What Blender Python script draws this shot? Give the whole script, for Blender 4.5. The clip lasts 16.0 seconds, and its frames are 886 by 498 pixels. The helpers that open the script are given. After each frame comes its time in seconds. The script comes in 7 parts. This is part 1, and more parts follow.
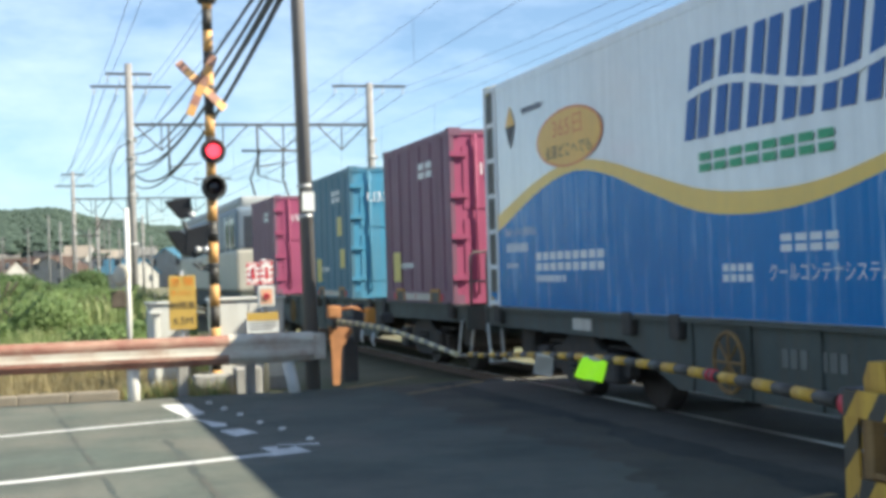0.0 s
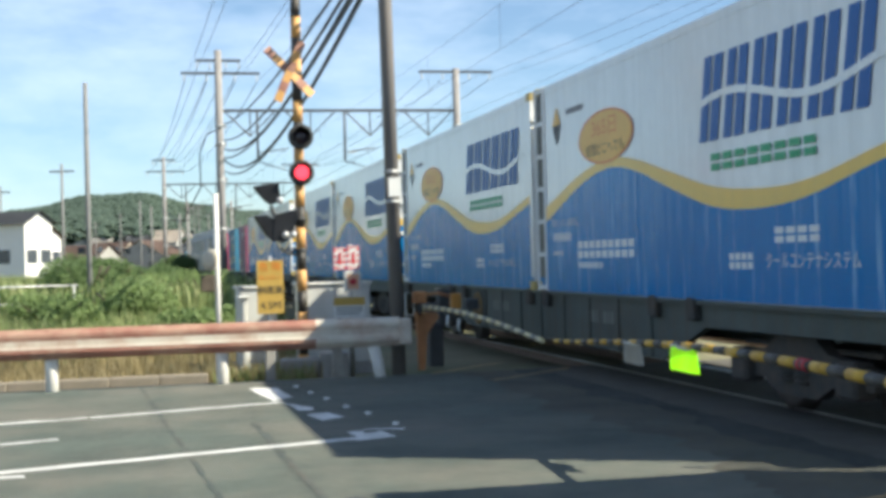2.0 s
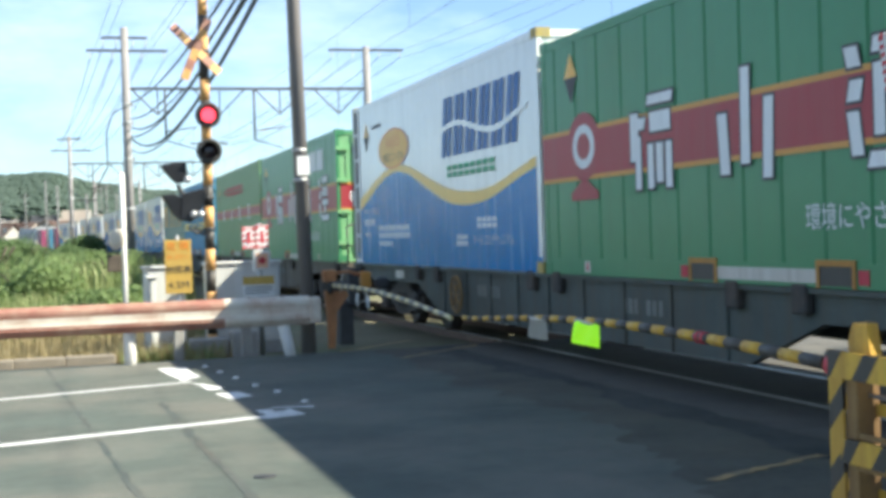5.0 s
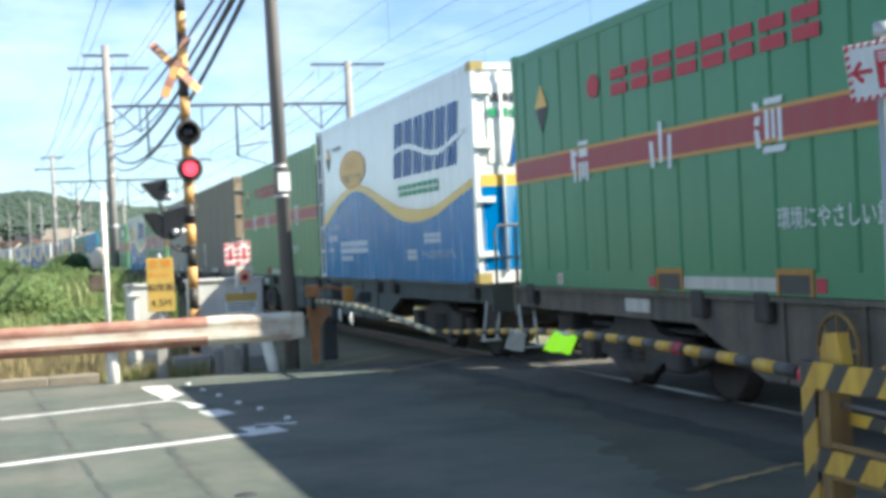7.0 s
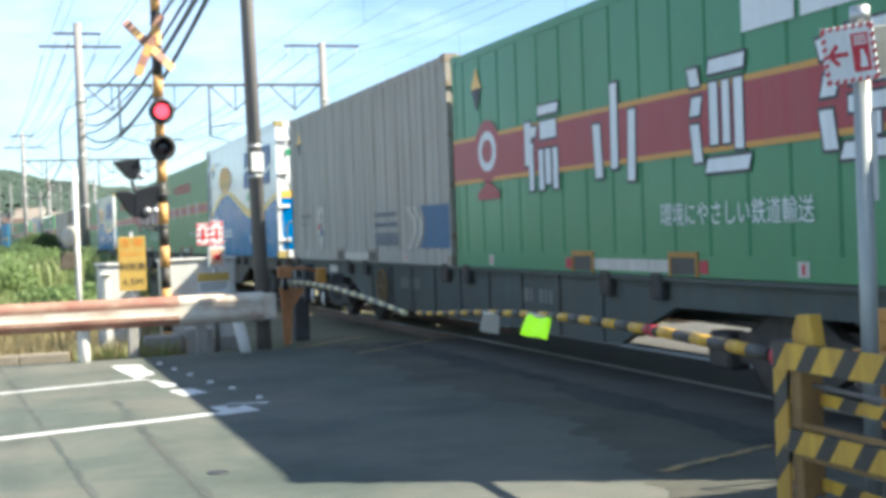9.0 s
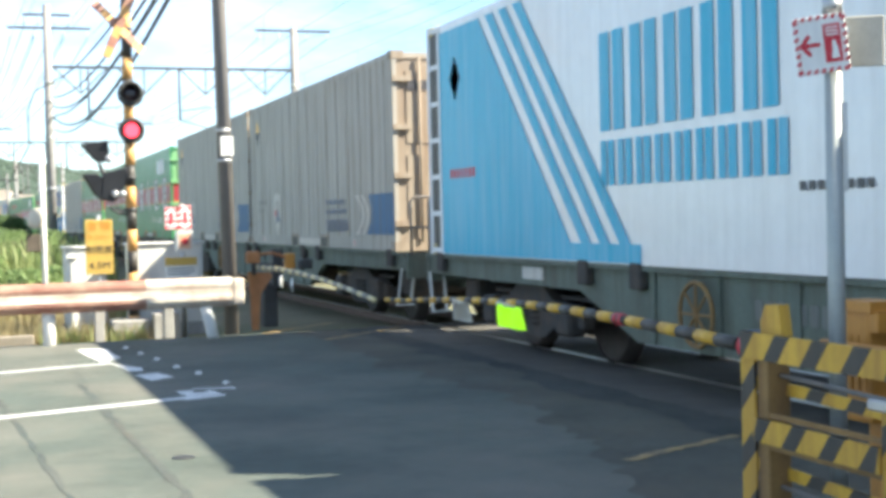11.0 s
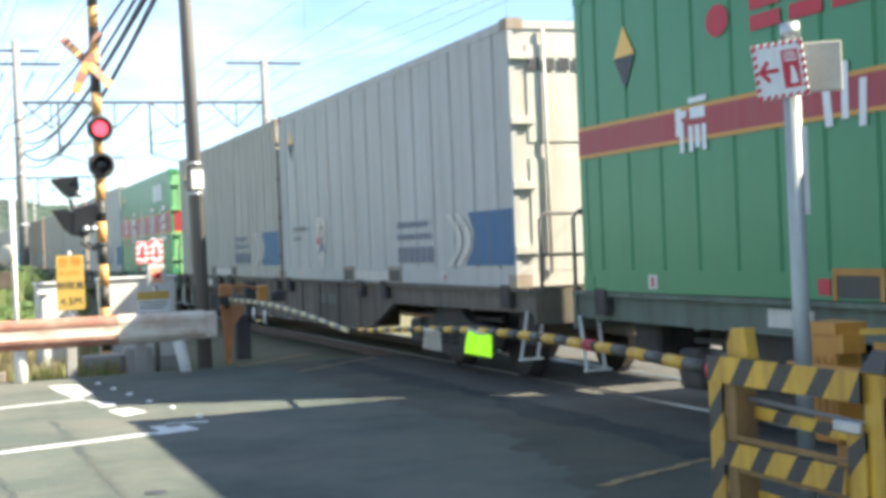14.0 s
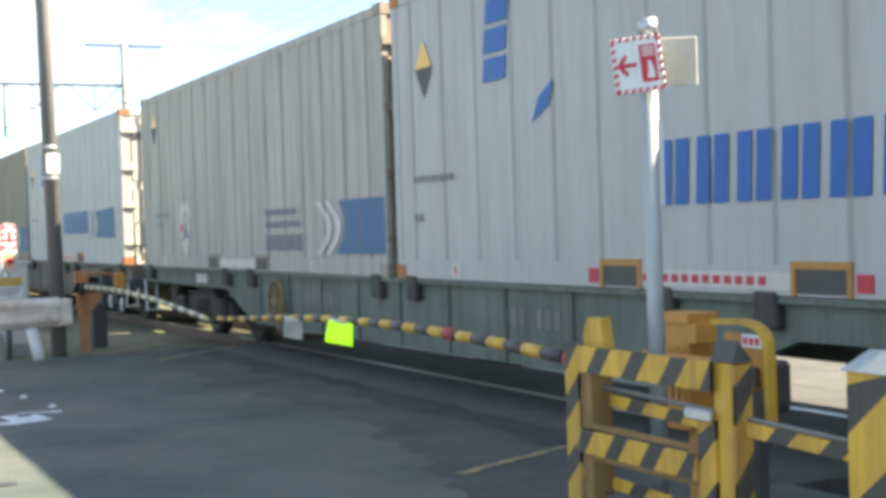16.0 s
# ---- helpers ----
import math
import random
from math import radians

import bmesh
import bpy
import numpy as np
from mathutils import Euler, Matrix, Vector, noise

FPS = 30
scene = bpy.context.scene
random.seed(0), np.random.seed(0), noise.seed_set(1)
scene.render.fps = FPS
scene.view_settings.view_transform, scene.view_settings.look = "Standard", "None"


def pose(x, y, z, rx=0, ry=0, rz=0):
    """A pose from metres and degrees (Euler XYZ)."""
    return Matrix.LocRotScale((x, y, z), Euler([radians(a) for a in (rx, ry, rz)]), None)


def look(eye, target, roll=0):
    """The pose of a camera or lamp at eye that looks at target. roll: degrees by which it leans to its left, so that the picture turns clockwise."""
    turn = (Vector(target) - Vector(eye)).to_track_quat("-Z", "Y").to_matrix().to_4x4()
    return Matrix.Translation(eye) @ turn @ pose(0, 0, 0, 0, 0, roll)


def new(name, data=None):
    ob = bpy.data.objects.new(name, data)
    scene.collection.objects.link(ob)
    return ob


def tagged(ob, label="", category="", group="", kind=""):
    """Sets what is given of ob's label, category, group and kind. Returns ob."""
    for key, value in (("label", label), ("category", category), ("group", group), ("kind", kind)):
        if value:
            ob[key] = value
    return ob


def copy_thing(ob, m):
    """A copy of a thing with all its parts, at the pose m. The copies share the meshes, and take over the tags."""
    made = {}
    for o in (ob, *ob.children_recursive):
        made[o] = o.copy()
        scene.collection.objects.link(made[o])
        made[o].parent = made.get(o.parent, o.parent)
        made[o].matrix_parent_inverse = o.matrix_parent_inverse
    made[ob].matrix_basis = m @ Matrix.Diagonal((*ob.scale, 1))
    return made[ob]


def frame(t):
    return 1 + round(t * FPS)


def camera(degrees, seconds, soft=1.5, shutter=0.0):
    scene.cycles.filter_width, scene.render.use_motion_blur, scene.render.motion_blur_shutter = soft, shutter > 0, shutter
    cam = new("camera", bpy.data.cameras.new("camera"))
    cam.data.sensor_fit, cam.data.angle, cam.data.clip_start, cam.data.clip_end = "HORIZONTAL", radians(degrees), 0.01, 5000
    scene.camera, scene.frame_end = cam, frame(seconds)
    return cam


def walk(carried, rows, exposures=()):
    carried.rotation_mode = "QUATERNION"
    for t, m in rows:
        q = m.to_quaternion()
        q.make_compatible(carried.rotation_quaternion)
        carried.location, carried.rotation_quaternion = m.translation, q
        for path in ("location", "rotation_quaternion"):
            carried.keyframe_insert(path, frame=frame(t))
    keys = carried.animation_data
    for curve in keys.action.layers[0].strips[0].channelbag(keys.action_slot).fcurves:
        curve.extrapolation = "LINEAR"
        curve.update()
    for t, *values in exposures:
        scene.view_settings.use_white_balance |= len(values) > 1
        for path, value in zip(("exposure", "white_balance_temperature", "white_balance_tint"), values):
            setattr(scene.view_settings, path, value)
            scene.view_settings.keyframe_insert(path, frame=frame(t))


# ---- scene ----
cam = camera(36.46, 16.0, soft=4.1)
EYE = 1.45
PATH = [
    (0.0, pose(-0.043, 0.110, EYE + 0.014, 90.88, 1.75, -16.21)),
    (0.5, pose(-0.046, 0.131, EYE + 0.021, 90.50, 1.68, -12.91)),
    (1.0, pose(-0.041, 0.134, EYE + 0.030, 90.29, 1.75, -12.05)),
    (1.5, pose(-0.040, 0.123, EYE + 0.019, 90.19, 1.67, -12.36)),
    (2.0, pose(-0.040, 0.131, EYE + 0.017, 90.37, 1.49, -12.56)),
    (2.5, pose(-0.035, 0.108, EYE + 0.020, 90.27, 1.49, -13.12)),
    (3.0, pose(-0.032, 0.078, EYE + 0.015, 89.87, 1.49, -13.73)),
    (3.5, pose(-0.043, 0.055, EYE + 0.017, 89.72, 1.48, -14.39)),
    (4.0, pose(-0.031, 0.027, EYE + 0.010, 89.36, 1.61, -14.27)),
    (4.5, pose(-0.029, 0.040, EYE + 0.005, 89.32, 1.67, -14.94)),
    (5.0, pose(-0.018, 0.064, EYE + 0.007, 89.36, 1.81, -16.30)),
    (5.2, pose(-0.009, 0.066, EYE + 0.009, 89.41, 2.00, -16.74)),
    (7.3, pose(0.021, 0.009, EYE + 0.023, 89.92, 2.83, -16.79)),
    (7.5, pose(0.012, 0.003, EYE - 0.002, 89.96, 2.81, -16.64)),
    (8.0, pose(0.001, -0.001, EYE - 0.001, 89.61, 2.51, -17.06)),
    (8.5, pose(0.002, 0.008, EYE + 0.002, 89.31, 2.31, -17.64)),
    (11.0, pose(0.013, 0.048, EYE - 0.008, 88.57, 1.35, -19.39)),
    (11.5, pose(0.023, 0.035, EYE - 0.005, 88.41, 1.57, -19.76)),
    (12.0, pose(0.025, 0.051, EYE - 0.006, 88.41, 1.76, -20.06)),
    (12.5, pose(0.017, 0.033, EYE - 0.012, 88.70, 1.79, -20.12)),
    (13.0, pose(0.029, 0.059, EYE - 0.007, 88.85, 2.08, -20.64)),
    (13.5, pose(0.032, 0.041, EYE - 0.004, 89.51, 2.35, -20.14)),
    (14.0, pose(0.031, 0.011, EYE - 0.005, 89.76, 2.38, -20.49)),
    (14.5, pose(0.025, 0.004, EYE - 0.004, 89.81, 2.24, -21.43)),
    (15.0, pose(0.019, 0.013, EYE - 0.008, 89.80, 1.98, -23.15)),
    (15.5, pose(0.043, 0.019, EYE - 0.005, 89.53, 1.86, -24.83)),
    (16.0, pose(0.045, 0.015, EYE - 0.008, 89.09, 1.77, -26.30)),
]
EXPOSURES = [(0.0, 0.96, 6090, 3), (0.6, 0.84, 6090, 3), (1.5, 0.74, 6090, 3), (2.0, 0.82, 6090, 3), (2.6, 0.63, 6090, 3), (3.2, 0.65, 6040, 2), (3.5, 1.0, 5850, 2), (4.0, 1.06, 5900, 2), (5.0, 1.18, 5950, 3), (8.0, 1.22, 5950, 3), (11.0, 1.67, 6170, 4), (11.5, 1.56, 6220, 4), (12.0, 1.79, 6270, 4), (13.0, 1.85, 6270, 4), (14.0, 1.63, 6270, 4), (15.0, 1.75, 6370, 5), (15.5, 1.67, 6370, 5), (16.0, 1.95, 6620, 5)]
walk(cam, PATH, EXPOSURES)

# ---- light ----
SUN_TO = Vector((3.72, -1.9, 3.6)).normalized()
world = bpy.data.worlds.new("sky")
scene.world = world
world.use_nodes = True
wn = world.node_tree.nodes
wl = world.node_tree.links
wn.clear()
sky = wn.new("ShaderNodeTexSky")
sky.sky_type, sky.sun_disc = "NISHITA", False
sky.sun_elevation = math.asin(SUN_TO.z)
sky.sun_rotation = math.atan2(SUN_TO.x, SUN_TO.y)
sky.air_density, sky.dust_density, sky.ozone_density = 0.85, 0.35, 2.3
tc = wn.new("ShaderNodeTexCoord")
mp = wn.new("ShaderNodeMapping")
mp.inputs["Scale"].default_value = (2.2, 1.4, 7.0)
cn = wn.new("ShaderNodeTexNoise")
cn.inputs["Scale"].default_value = 1.6
cn.inputs["Detail"].default_value = 7
cn.inputs["Roughness"].default_value = 0.62
cr = wn.new("ShaderNodeValToRGB")
cr.color_ramp.elements[0].position, cr.color_ramp.elements[1].position = 0.45, 0.72
cr.color_ramp.elements[0].color = (0.05, 0.05, 0.05, 1)
cr.color_ramp.elements[1].color = (0.52, 0.52, 0.52, 1)
cm = wn.new("ShaderNodeMix")
cm.data_type = "RGBA"
cm.inputs["B"].default_value = (8.0, 8.6, 10.0, 1)
bg = wn.new("ShaderNodeBackground")
bg.inputs["Strength"].default_value = 0.086
wo = wn.new("ShaderNodeOutputWorld")
wl.new(tc.outputs["Generated"], mp.inputs["Vector"])
wl.new(mp.outputs["Vector"], cn.inputs["Vector"])
wl.new(cn.outputs["Fac"], cr.inputs["Fac"])
wl.new(cr.outputs["Color"], cm.inputs["Factor"])
wl.new(sky.outputs["Color"], cm.inputs["A"])
wl.new(cm.outputs["Result"], bg.inputs["Color"])
wl.new(bg.outputs["Background"], wo.inputs["Surface"])
sun_data = bpy.data.lights.new("sun", "SUN")
sun_data.energy, sun_data.angle, sun_data.color = 5.6, radians(0.6), (1.0, 0.87, 0.69)
sun = new("sun", sun_data)
sun.matrix_world = look(SUN_TO * 60, (0, 0, 0))
scene.view_settings.exposure = 0.0


# ---- materials ----
def mat(name, color, rough=0.6, metal=0.0, var=0.12, scale=6.0, bump=0.0, bscale=60.0, dirt=None, dirt_amount=0.0,
        streak=False, lo=0.42, emit=None, power=0.0, stretch=(1, 1, 1), coat=0.0, spread=0.0):
    """Principled paint or mineral: base colour varied by two noises, dirt or painted sheen in stains or vertical
    streaks, fine relief.
    """
    m = bpy.data.materials.new(name)
    m.use_nodes = True
    n, l = m.node_tree.nodes, m.node_tree.links
    b = n["Principled BSDF"]
    b.inputs["Metallic"].default_value = metal
    b.inputs["Coat Weight"].default_value = coat
    b.inputs["Coat Roughness"].default_value = 0.12
    co = n.new("ShaderNodeTexCoord")
    mpn = n.new("ShaderNodeMapping")
    mpn.inputs["Scale"].default_value = stretch
    l.new(co.outputs["Object"], mpn.inputs["Vector"])
    n1 = n.new("ShaderNodeTexNoise")
    n1.inputs["Scale"].default_value, n1.inputs["Detail"].default_value = scale, 6
    l.new(mpn.outputs["Vector"], n1.inputs["Vector"])
    n2 = n.new("ShaderNodeTexNoise")
    n2.inputs["Scale"].default_value, n2.inputs["Detail"].default_value = scale * 9, 4
    l.new(mpn.outputs["Vector"], n2.inputs["Vector"])
    add = n.new("ShaderNodeMath")
    add.operation = "MULTIPLY_ADD"
    add.inputs[1].default_value = 0.5
    l.new(n2.outputs["Fac"], add.inputs[0])
    l.new(n1.outputs["Fac"], add.inputs[2])
    ra = n.new("ShaderNodeMapRange")
    ra.inputs["From Min"].default_value, ra.inputs["From Max"].default_value = 0.45, 1.05
    ra.inputs["To Min"].default_value, ra.inputs["To Max"].default_value = 1 - var, 1 + var
    l.new(add.outputs[0], ra.inputs["Value"])
    mul = n.new("ShaderNodeMix")
    mul.data_type, mul.blend_type = "RGBA", "MULTIPLY"
    mul.inputs["Factor"].default_value = 1.0
    mul.inputs["A"].default_value = (*color, 1)
    l.new(ra.outputs["Result"], mul.inputs["B"])
    out = mul.outputs["Result"]
    if spread:
        info = n.new("ShaderNodeObjectInfo")
        rr = n.new("ShaderNodeMapRange")
        rr.inputs["To Min"].default_value, rr.inputs["To Max"].default_value = 1 - spread, 1 + spread
        l.new(info.outputs["Random"], rr.inputs["Value"])
        m3 = n.new("ShaderNodeMix")
        m3.data_type, m3.blend_type = "RGBA", "MULTIPLY"
        m3.inputs["Factor"].default_value = 1.0
        l.new(out, m3.inputs["A"])
        l.new(rr.outputs["Result"], m3.inputs["B"])
        out = m3.outputs["Result"]
    rough_in = b.inputs["Roughness"]
    rough_in.default_value = rough
    if dirt:
        mp2 = n.new("ShaderNodeMapping")
        mp2.inputs["Scale"].default_value = (5.0, 5.0, 0.35) if streak else (1, 1, 1)
        l.new(co.outputs["Object"], mp2.inputs["Vector"])
        n3 = n.new("ShaderNodeTexNoise")
        n3.inputs["Scale"].default_value, n3.inputs["Detail"].default_value = (1.3 if streak else scale * 0.6), 8
        n3.inputs["Roughness"].default_value = 0.68
        l.new(mp2.outputs["Vector"], n3.inputs["Vector"])
        r3 = n.new("ShaderNodeMapRange")
        r3.inputs["From Min"].default_value, r3.inputs["From Max"].default_value = lo, 0.72
        r3.inputs["To Max"].default_value = dirt_amount
        l.new(n3.outputs["Fac"], r3.inputs["Value"])
        m2 = n.new("ShaderNodeMix")
        m2.data_type = "RGBA"
        l.new(r3.outputs["Result"], m2.inputs["Factor"])
        l.new(out, m2.inputs["A"])
        m2.inputs["B"].default_value = (*dirt, 1)
        out = m2.outputs["Result"]
        r4 = n.new("ShaderNodeMapRange")
        r4.inputs["To Min"].default_value, r4.inputs["To Max"].default_value = rough, min(1.0, rough + 0.3)
        l.new(r3.outputs["Result"], r4.inputs["Value"])
        l.new(r4.outputs["Result"], rough_in)
    l.new(out, b.inputs["Base Color"])
    if bump:
        n4 = n.new("ShaderNodeTexNoise")
        n4.inputs["Scale"].default_value, n4.inputs["Detail"].default_value = bscale, 5
        l.new(mpn.outputs["Vector"], n4.inputs["Vector"])
        bu = n.new("ShaderNodeBump")
        bu.inputs["Strength"].default_value, bu.inputs["Distance"].default_value = bump, 0.02
        l.new(n4.outputs["Fac"], bu.inputs["Height"])
        l.new(bu.outputs["Normal"], b.inputs["Normal"])
    if emit:
        b.inputs["Emission Color"].default_value = (*emit, 1)
        b.inputs["Emission Strength"].default_value = power
    return m


GRIME = (0.10, 0.085, 0.07)
RUSTY = (0.22, 0.10, 0.05)
M = {}
M["asphalt"] = mat("asphalt", (0.082, 0.099, 0.084), 0.9, var=0.30, scale=0.8, bump=0.5, bscale=140, dirt=(0.19, 0.175, 0.145), dirt_amount=0.85)
M["asphalt_patch"] = mat("asphalt_patch", (0.062, 0.078, 0.073), 0.92, var=0.35, scale=1.0, bump=0.5, bscale=130, dirt=(0.145, 0.13, 0.105), dirt_amount=0.8)
M["asphalt_worn"] = mat("asphalt_worn", (0.078, 0.080, 0.066), 0.92, var=0.4, scale=1.3, bump=0.6, bscale=110, dirt=(0.13, 0.115, 0.085), dirt_amount=0.8)
M["asphalt_dark"] = mat("asphalt_dark", (0.036, 0.042, 0.040), 0.88, var=0.4, scale=1.6, bump=0.6, bscale=110, dirt=(0.10, 0.095, 0.08), dirt_amount=0.7)
M["tar"] = mat("tar", (0.035, 0.035, 0.036), 0.6, var=0.2, scale=5)
M["road_paint"] = mat("road_paint", (0.72, 0.72, 0.70), 0.75, var=0.1, scale=4, bump=0.3, bscale=150, dirt=(0.30, 0.29, 0.27), dirt_amount=0.55)
M["road_yellow"] = mat("road_yellow", (0.46, 0.31, 0.12), 0.8, var=0.2, scale=6, dirt=(0.13, 0.12, 0.10), dirt_amount=1.0, lo=0.36)
M["concrete"] = mat("concrete", (0.36, 0.35, 0.33), 0.9, var=0.18, scale=2.5, bump=0.35, bscale=90, dirt=(0.15, 0.14, 0.12), dirt_amount=0.5)
M["kerb"] = mat("kerb", (0.27, 0.235, 0.19), 0.9, var=0.2, scale=3, bump=0.4, bscale=80, dirt=(0.14, 0.13, 0.10), dirt_amount=0.7)
M["pole_steel"] = mat("pole_steel", (0.17, 0.16, 0.155), 0.6, var=0.15, scale=3, dirt=(0.24, 0.19, 0.15), dirt_amount=0.6, streak=True)
M["pole_far"] = mat("pole_far", (0.20, 0.20, 0.20), 0.85, var=0.15, scale=3)
M["disc_cream"] = mat("disc_cream", (0.50, 0.45, 0.36), 0.6, var=0.1, scale=5)
M["yellow_dark"] = mat("yellow_dark", (0.27, 0.16, 0.05), 0.65, var=0.25, scale=7, dirt=(0.16, 0.09, 0.05), dirt_amount=0.7, streak=True)
M["pole_concrete"] = mat("pole_concrete", (0.30, 0.285, 0.28), 0.85, var=0.15, scale=3, bump=0.2, bscale=80, dirt=(0.17, 0.16, 0.15), dirt_amount=0.6, streak=True)
M["ballast"] = mat("ballast", (0.20, 0.155, 0.12), 0.95, var=0.35, scale=9, bump=1.0, bscale=45, dirt=(0.30, 0.25, 0.20), dirt_amount=0.6)
M["earth"] = mat("earth", (0.17, 0.15, 0.09), 0.95, var=0.3, scale=0.5, bump=0.8, bscale=20, dirt=(0.10, 0.13, 0.05), dirt_amount=0.8)
M["rail_steel"] = mat("rail_steel", (0.19, 0.12, 0.085), 0.7, metal=0.4, var=0.2, scale=8)
M["rail_head"] = mat("rail_head", (0.55, 0.54, 0.52), 0.36, metal=1.0, var=0.1, scale=8)
M["sleeper"] = mat("sleeper", (0.30, 0.28, 0.25), 0.9, var=0.2, scale=6)
M["panel_plate"] = mat("panel_plate", (0.085, 0.082, 0.074), 0.85, var=0.3, scale=3, bump=0.4, bscale=60, dirt=(0.14, 0.12, 0.095), dirt_amount=0.6)
M["guard_white"] = mat("guard_white", (0.62, 0.57, 0.48), 0.5, var=0.1, scale=5, bump=0.15, bscale=40, dirt=(0.33, 0.17, 0.11), dirt_amount=0.8, stretch=(0.6, 1, 2))
M["guard_rust"] = mat("guard_rust", (0.30, 0.135, 0.10), 0.75, var=0.3, scale=4, bump=0.3, bscale=60, dirt=(0.50, 0.38, 0.28), dirt_amount=0.7, stretch=(0.5, 1, 2.5))
M["post_white"] = mat("post_white", (0.72, 0.71, 0.68), 0.45, var=0.08, scale=4, dirt=(0.35, 0.28, 0.22), dirt_amount=0.4, streak=True)
M["yellow"] = mat("yellow", (0.62, 0.37, 0.035), 0.5, var=0.14, scale=6, bump=0.15, bscale=50, dirt=(0.27, 0.13, 0.045), dirt_amount=0.8, streak=True)
M["black"] = mat("black", (0.040, 0.037, 0.033), 0.5, var=0.2, scale=6, dirt=(0.11, 0.09, 0.07), dirt_amount=0.55, streak=True)
M["lamp_black"] = mat("lamp_black", (0.028, 0.030, 0.036), 0.5, var=0.2, scale=6)
M["orange"] = mat("orange", (0.52, 0.235, 0.035), 0.5, var=0.14, scale=6, dirt=(0.24, 0.12, 0.05), dirt_amount=0.55, streak=True)
M["pole_yellow"] = mat("pole_yellow", (0.62, 0.34, 0.11), 0.5, var=0.12, scale=6, dirt=(0.42, 0.25, 0.12), dirt_amount=0.5)
M["red"] = mat("red", (0.55, 0.03, 0.05), 0.5, var=0.1, scale=8)
M["white"] = mat("white", (0.78, 0.78, 0.76), 0.5, var=0.06, scale=5, dirt=(0.42, 0.40, 0.36), dirt_amount=0.35, streak=True)
M["cabinet"] = mat("cabinet", (0.62, 0.62, 0.59), 0.4, var=0.06, scale=4, dirt=(0.36, 0.34, 0.30), dirt_amount=0.4, streak=True)
M["rust"] = mat("rust", (0.42, 0.19, 0.085), 0.75, var=0.3, scale=7, dirt=(0.45, 0.21, 0.06), dirt_amount=0.6, streak=True)
M["galv"] = mat("galv", (0.50, 0.51, 0.52), 0.42, metal=0.7, var=0.12, scale=10, dirt=(0.36, 0.35, 0.33), dirt_amount=0.5)
M["steel_dark"] = mat("steel_dark", (0.07, 0.07, 0.072), 0.6, metal=0.3, var=0.2, scale=8)
M["frame_green"] = mat("frame_green", (0.125, 0.150, 0.118), 0.7, var=0.25, scale=3, dirt=(0.10, 0.085, 0.065), dirt_amount=0.7, streak=True)
M["frame_grey"] = mat("frame_grey", (0.070, 0.083, 0.075), 0.7, var=0.25, scale=3, dirt=(0.12, 0.10, 0.075), dirt_amount=0.7, streak=True)
M["boom_pale"] = mat("boom_pale", (0.60, 0.50, 0.25), 0.55, var=0.15, scale=8, dirt=(0.62, 0.60, 0.52), dirt_amount=0.7)
M["boom_grey"] = mat("boom_grey", (0.20, 0.19, 0.16), 0.55, var=0.2, scale=8)
M["button_pale"] = mat("button_pale", (0.66, 0.38, 0.24), 0.5, var=0.1, scale=12)
M["frame_mud"] = mat("frame_mud", (0.150, 0.120, 0.090), 0.8, var=0.25, scale=2.5, dirt=(0.075, 0.075, 0.07), dirt_amount=0.8, streak=True)
M["bogie"] = mat("bogie", (0.048, 0.045, 0.042), 0.85, var=0.3, scale=7, dirt=(0.13, 0.095, 0.07), dirt_amount=0.7)
M["wheel"] = mat("wheel", (0.065, 0.052, 0.045), 0.6, metal=0.4, var=0.25, scale=8)
# faint glow added to the cloth, which is no lamp, for its fluorescent brightness
M["lime"] = mat("lime", (0.50, 0.92, 0.02), 0.55, var=0.08, scale=6, emit=(0.55, 1.0, 0.0), power=0.14)
M["tag_cloth"] = mat("tag_cloth", (0.55, 0.51, 0.43), 0.8, var=0.15, scale=8, dirt=(0.33, 0.30, 0.24), dirt_amount=0.5)
M["pipe_grey"] = mat("pipe_grey", (0.36, 0.385, 0.375), 0.5, metal=0.25, var=0.14, scale=7, dirt=(0.26, 0.25, 0.22), dirt_amount=0.5, streak=True)
M["lamp_red"] = mat("lamp_red", (0.8, 0.03, 0.06), 0.3, emit=(1.0, 0.055, 0.085), power=1.5)
M["lens_dark"] = mat("lens_dark", (0.035, 0.02, 0.025), 0.15, var=0.1)
M["sign_yellow"] = mat("sign_yellow", (0.50, 0.33, 0.07), 0.55, var=0.1, scale=5, dirt=(0.42, 0.28, 0.08), dirt_amount=0.4)
M["sign_orange"] = mat("sign_orange", (0.72, 0.22, 0.02), 0.55)
M["cable"] = mat("cable", (0.02, 0.02, 0.022), 0.6, var=0.1)
M["insulator"] = mat("insulator", (0.55, 0.55, 0.53), 0.3)
M["house_wall"] = mat("house_wall", (0.75, 0.74, 0.72), 0.8, var=0.05, scale=1)
M["house_wall_cream"] = mat("house_wall_cream", (0.52, 0.45, 0.38), 0.8, var=0.06, scale=1)
M["roof_grey"] = mat("roof_grey", (0.10, 0.105, 0.115), 0.7, var=0.15, scale=2)
M["roof_brown"] = mat("roof_brown", (0.18, 0.12, 0.095), 0.75, var=0.15, scale=2)
M["roof_blue"] = mat("roof_blue", (0.13, 0.30, 0.42), 0.5, var=0.1, scale=2)
M["pane"] = mat("pane", (0.05, 0.06, 0.075), 0.08, var=0.05)


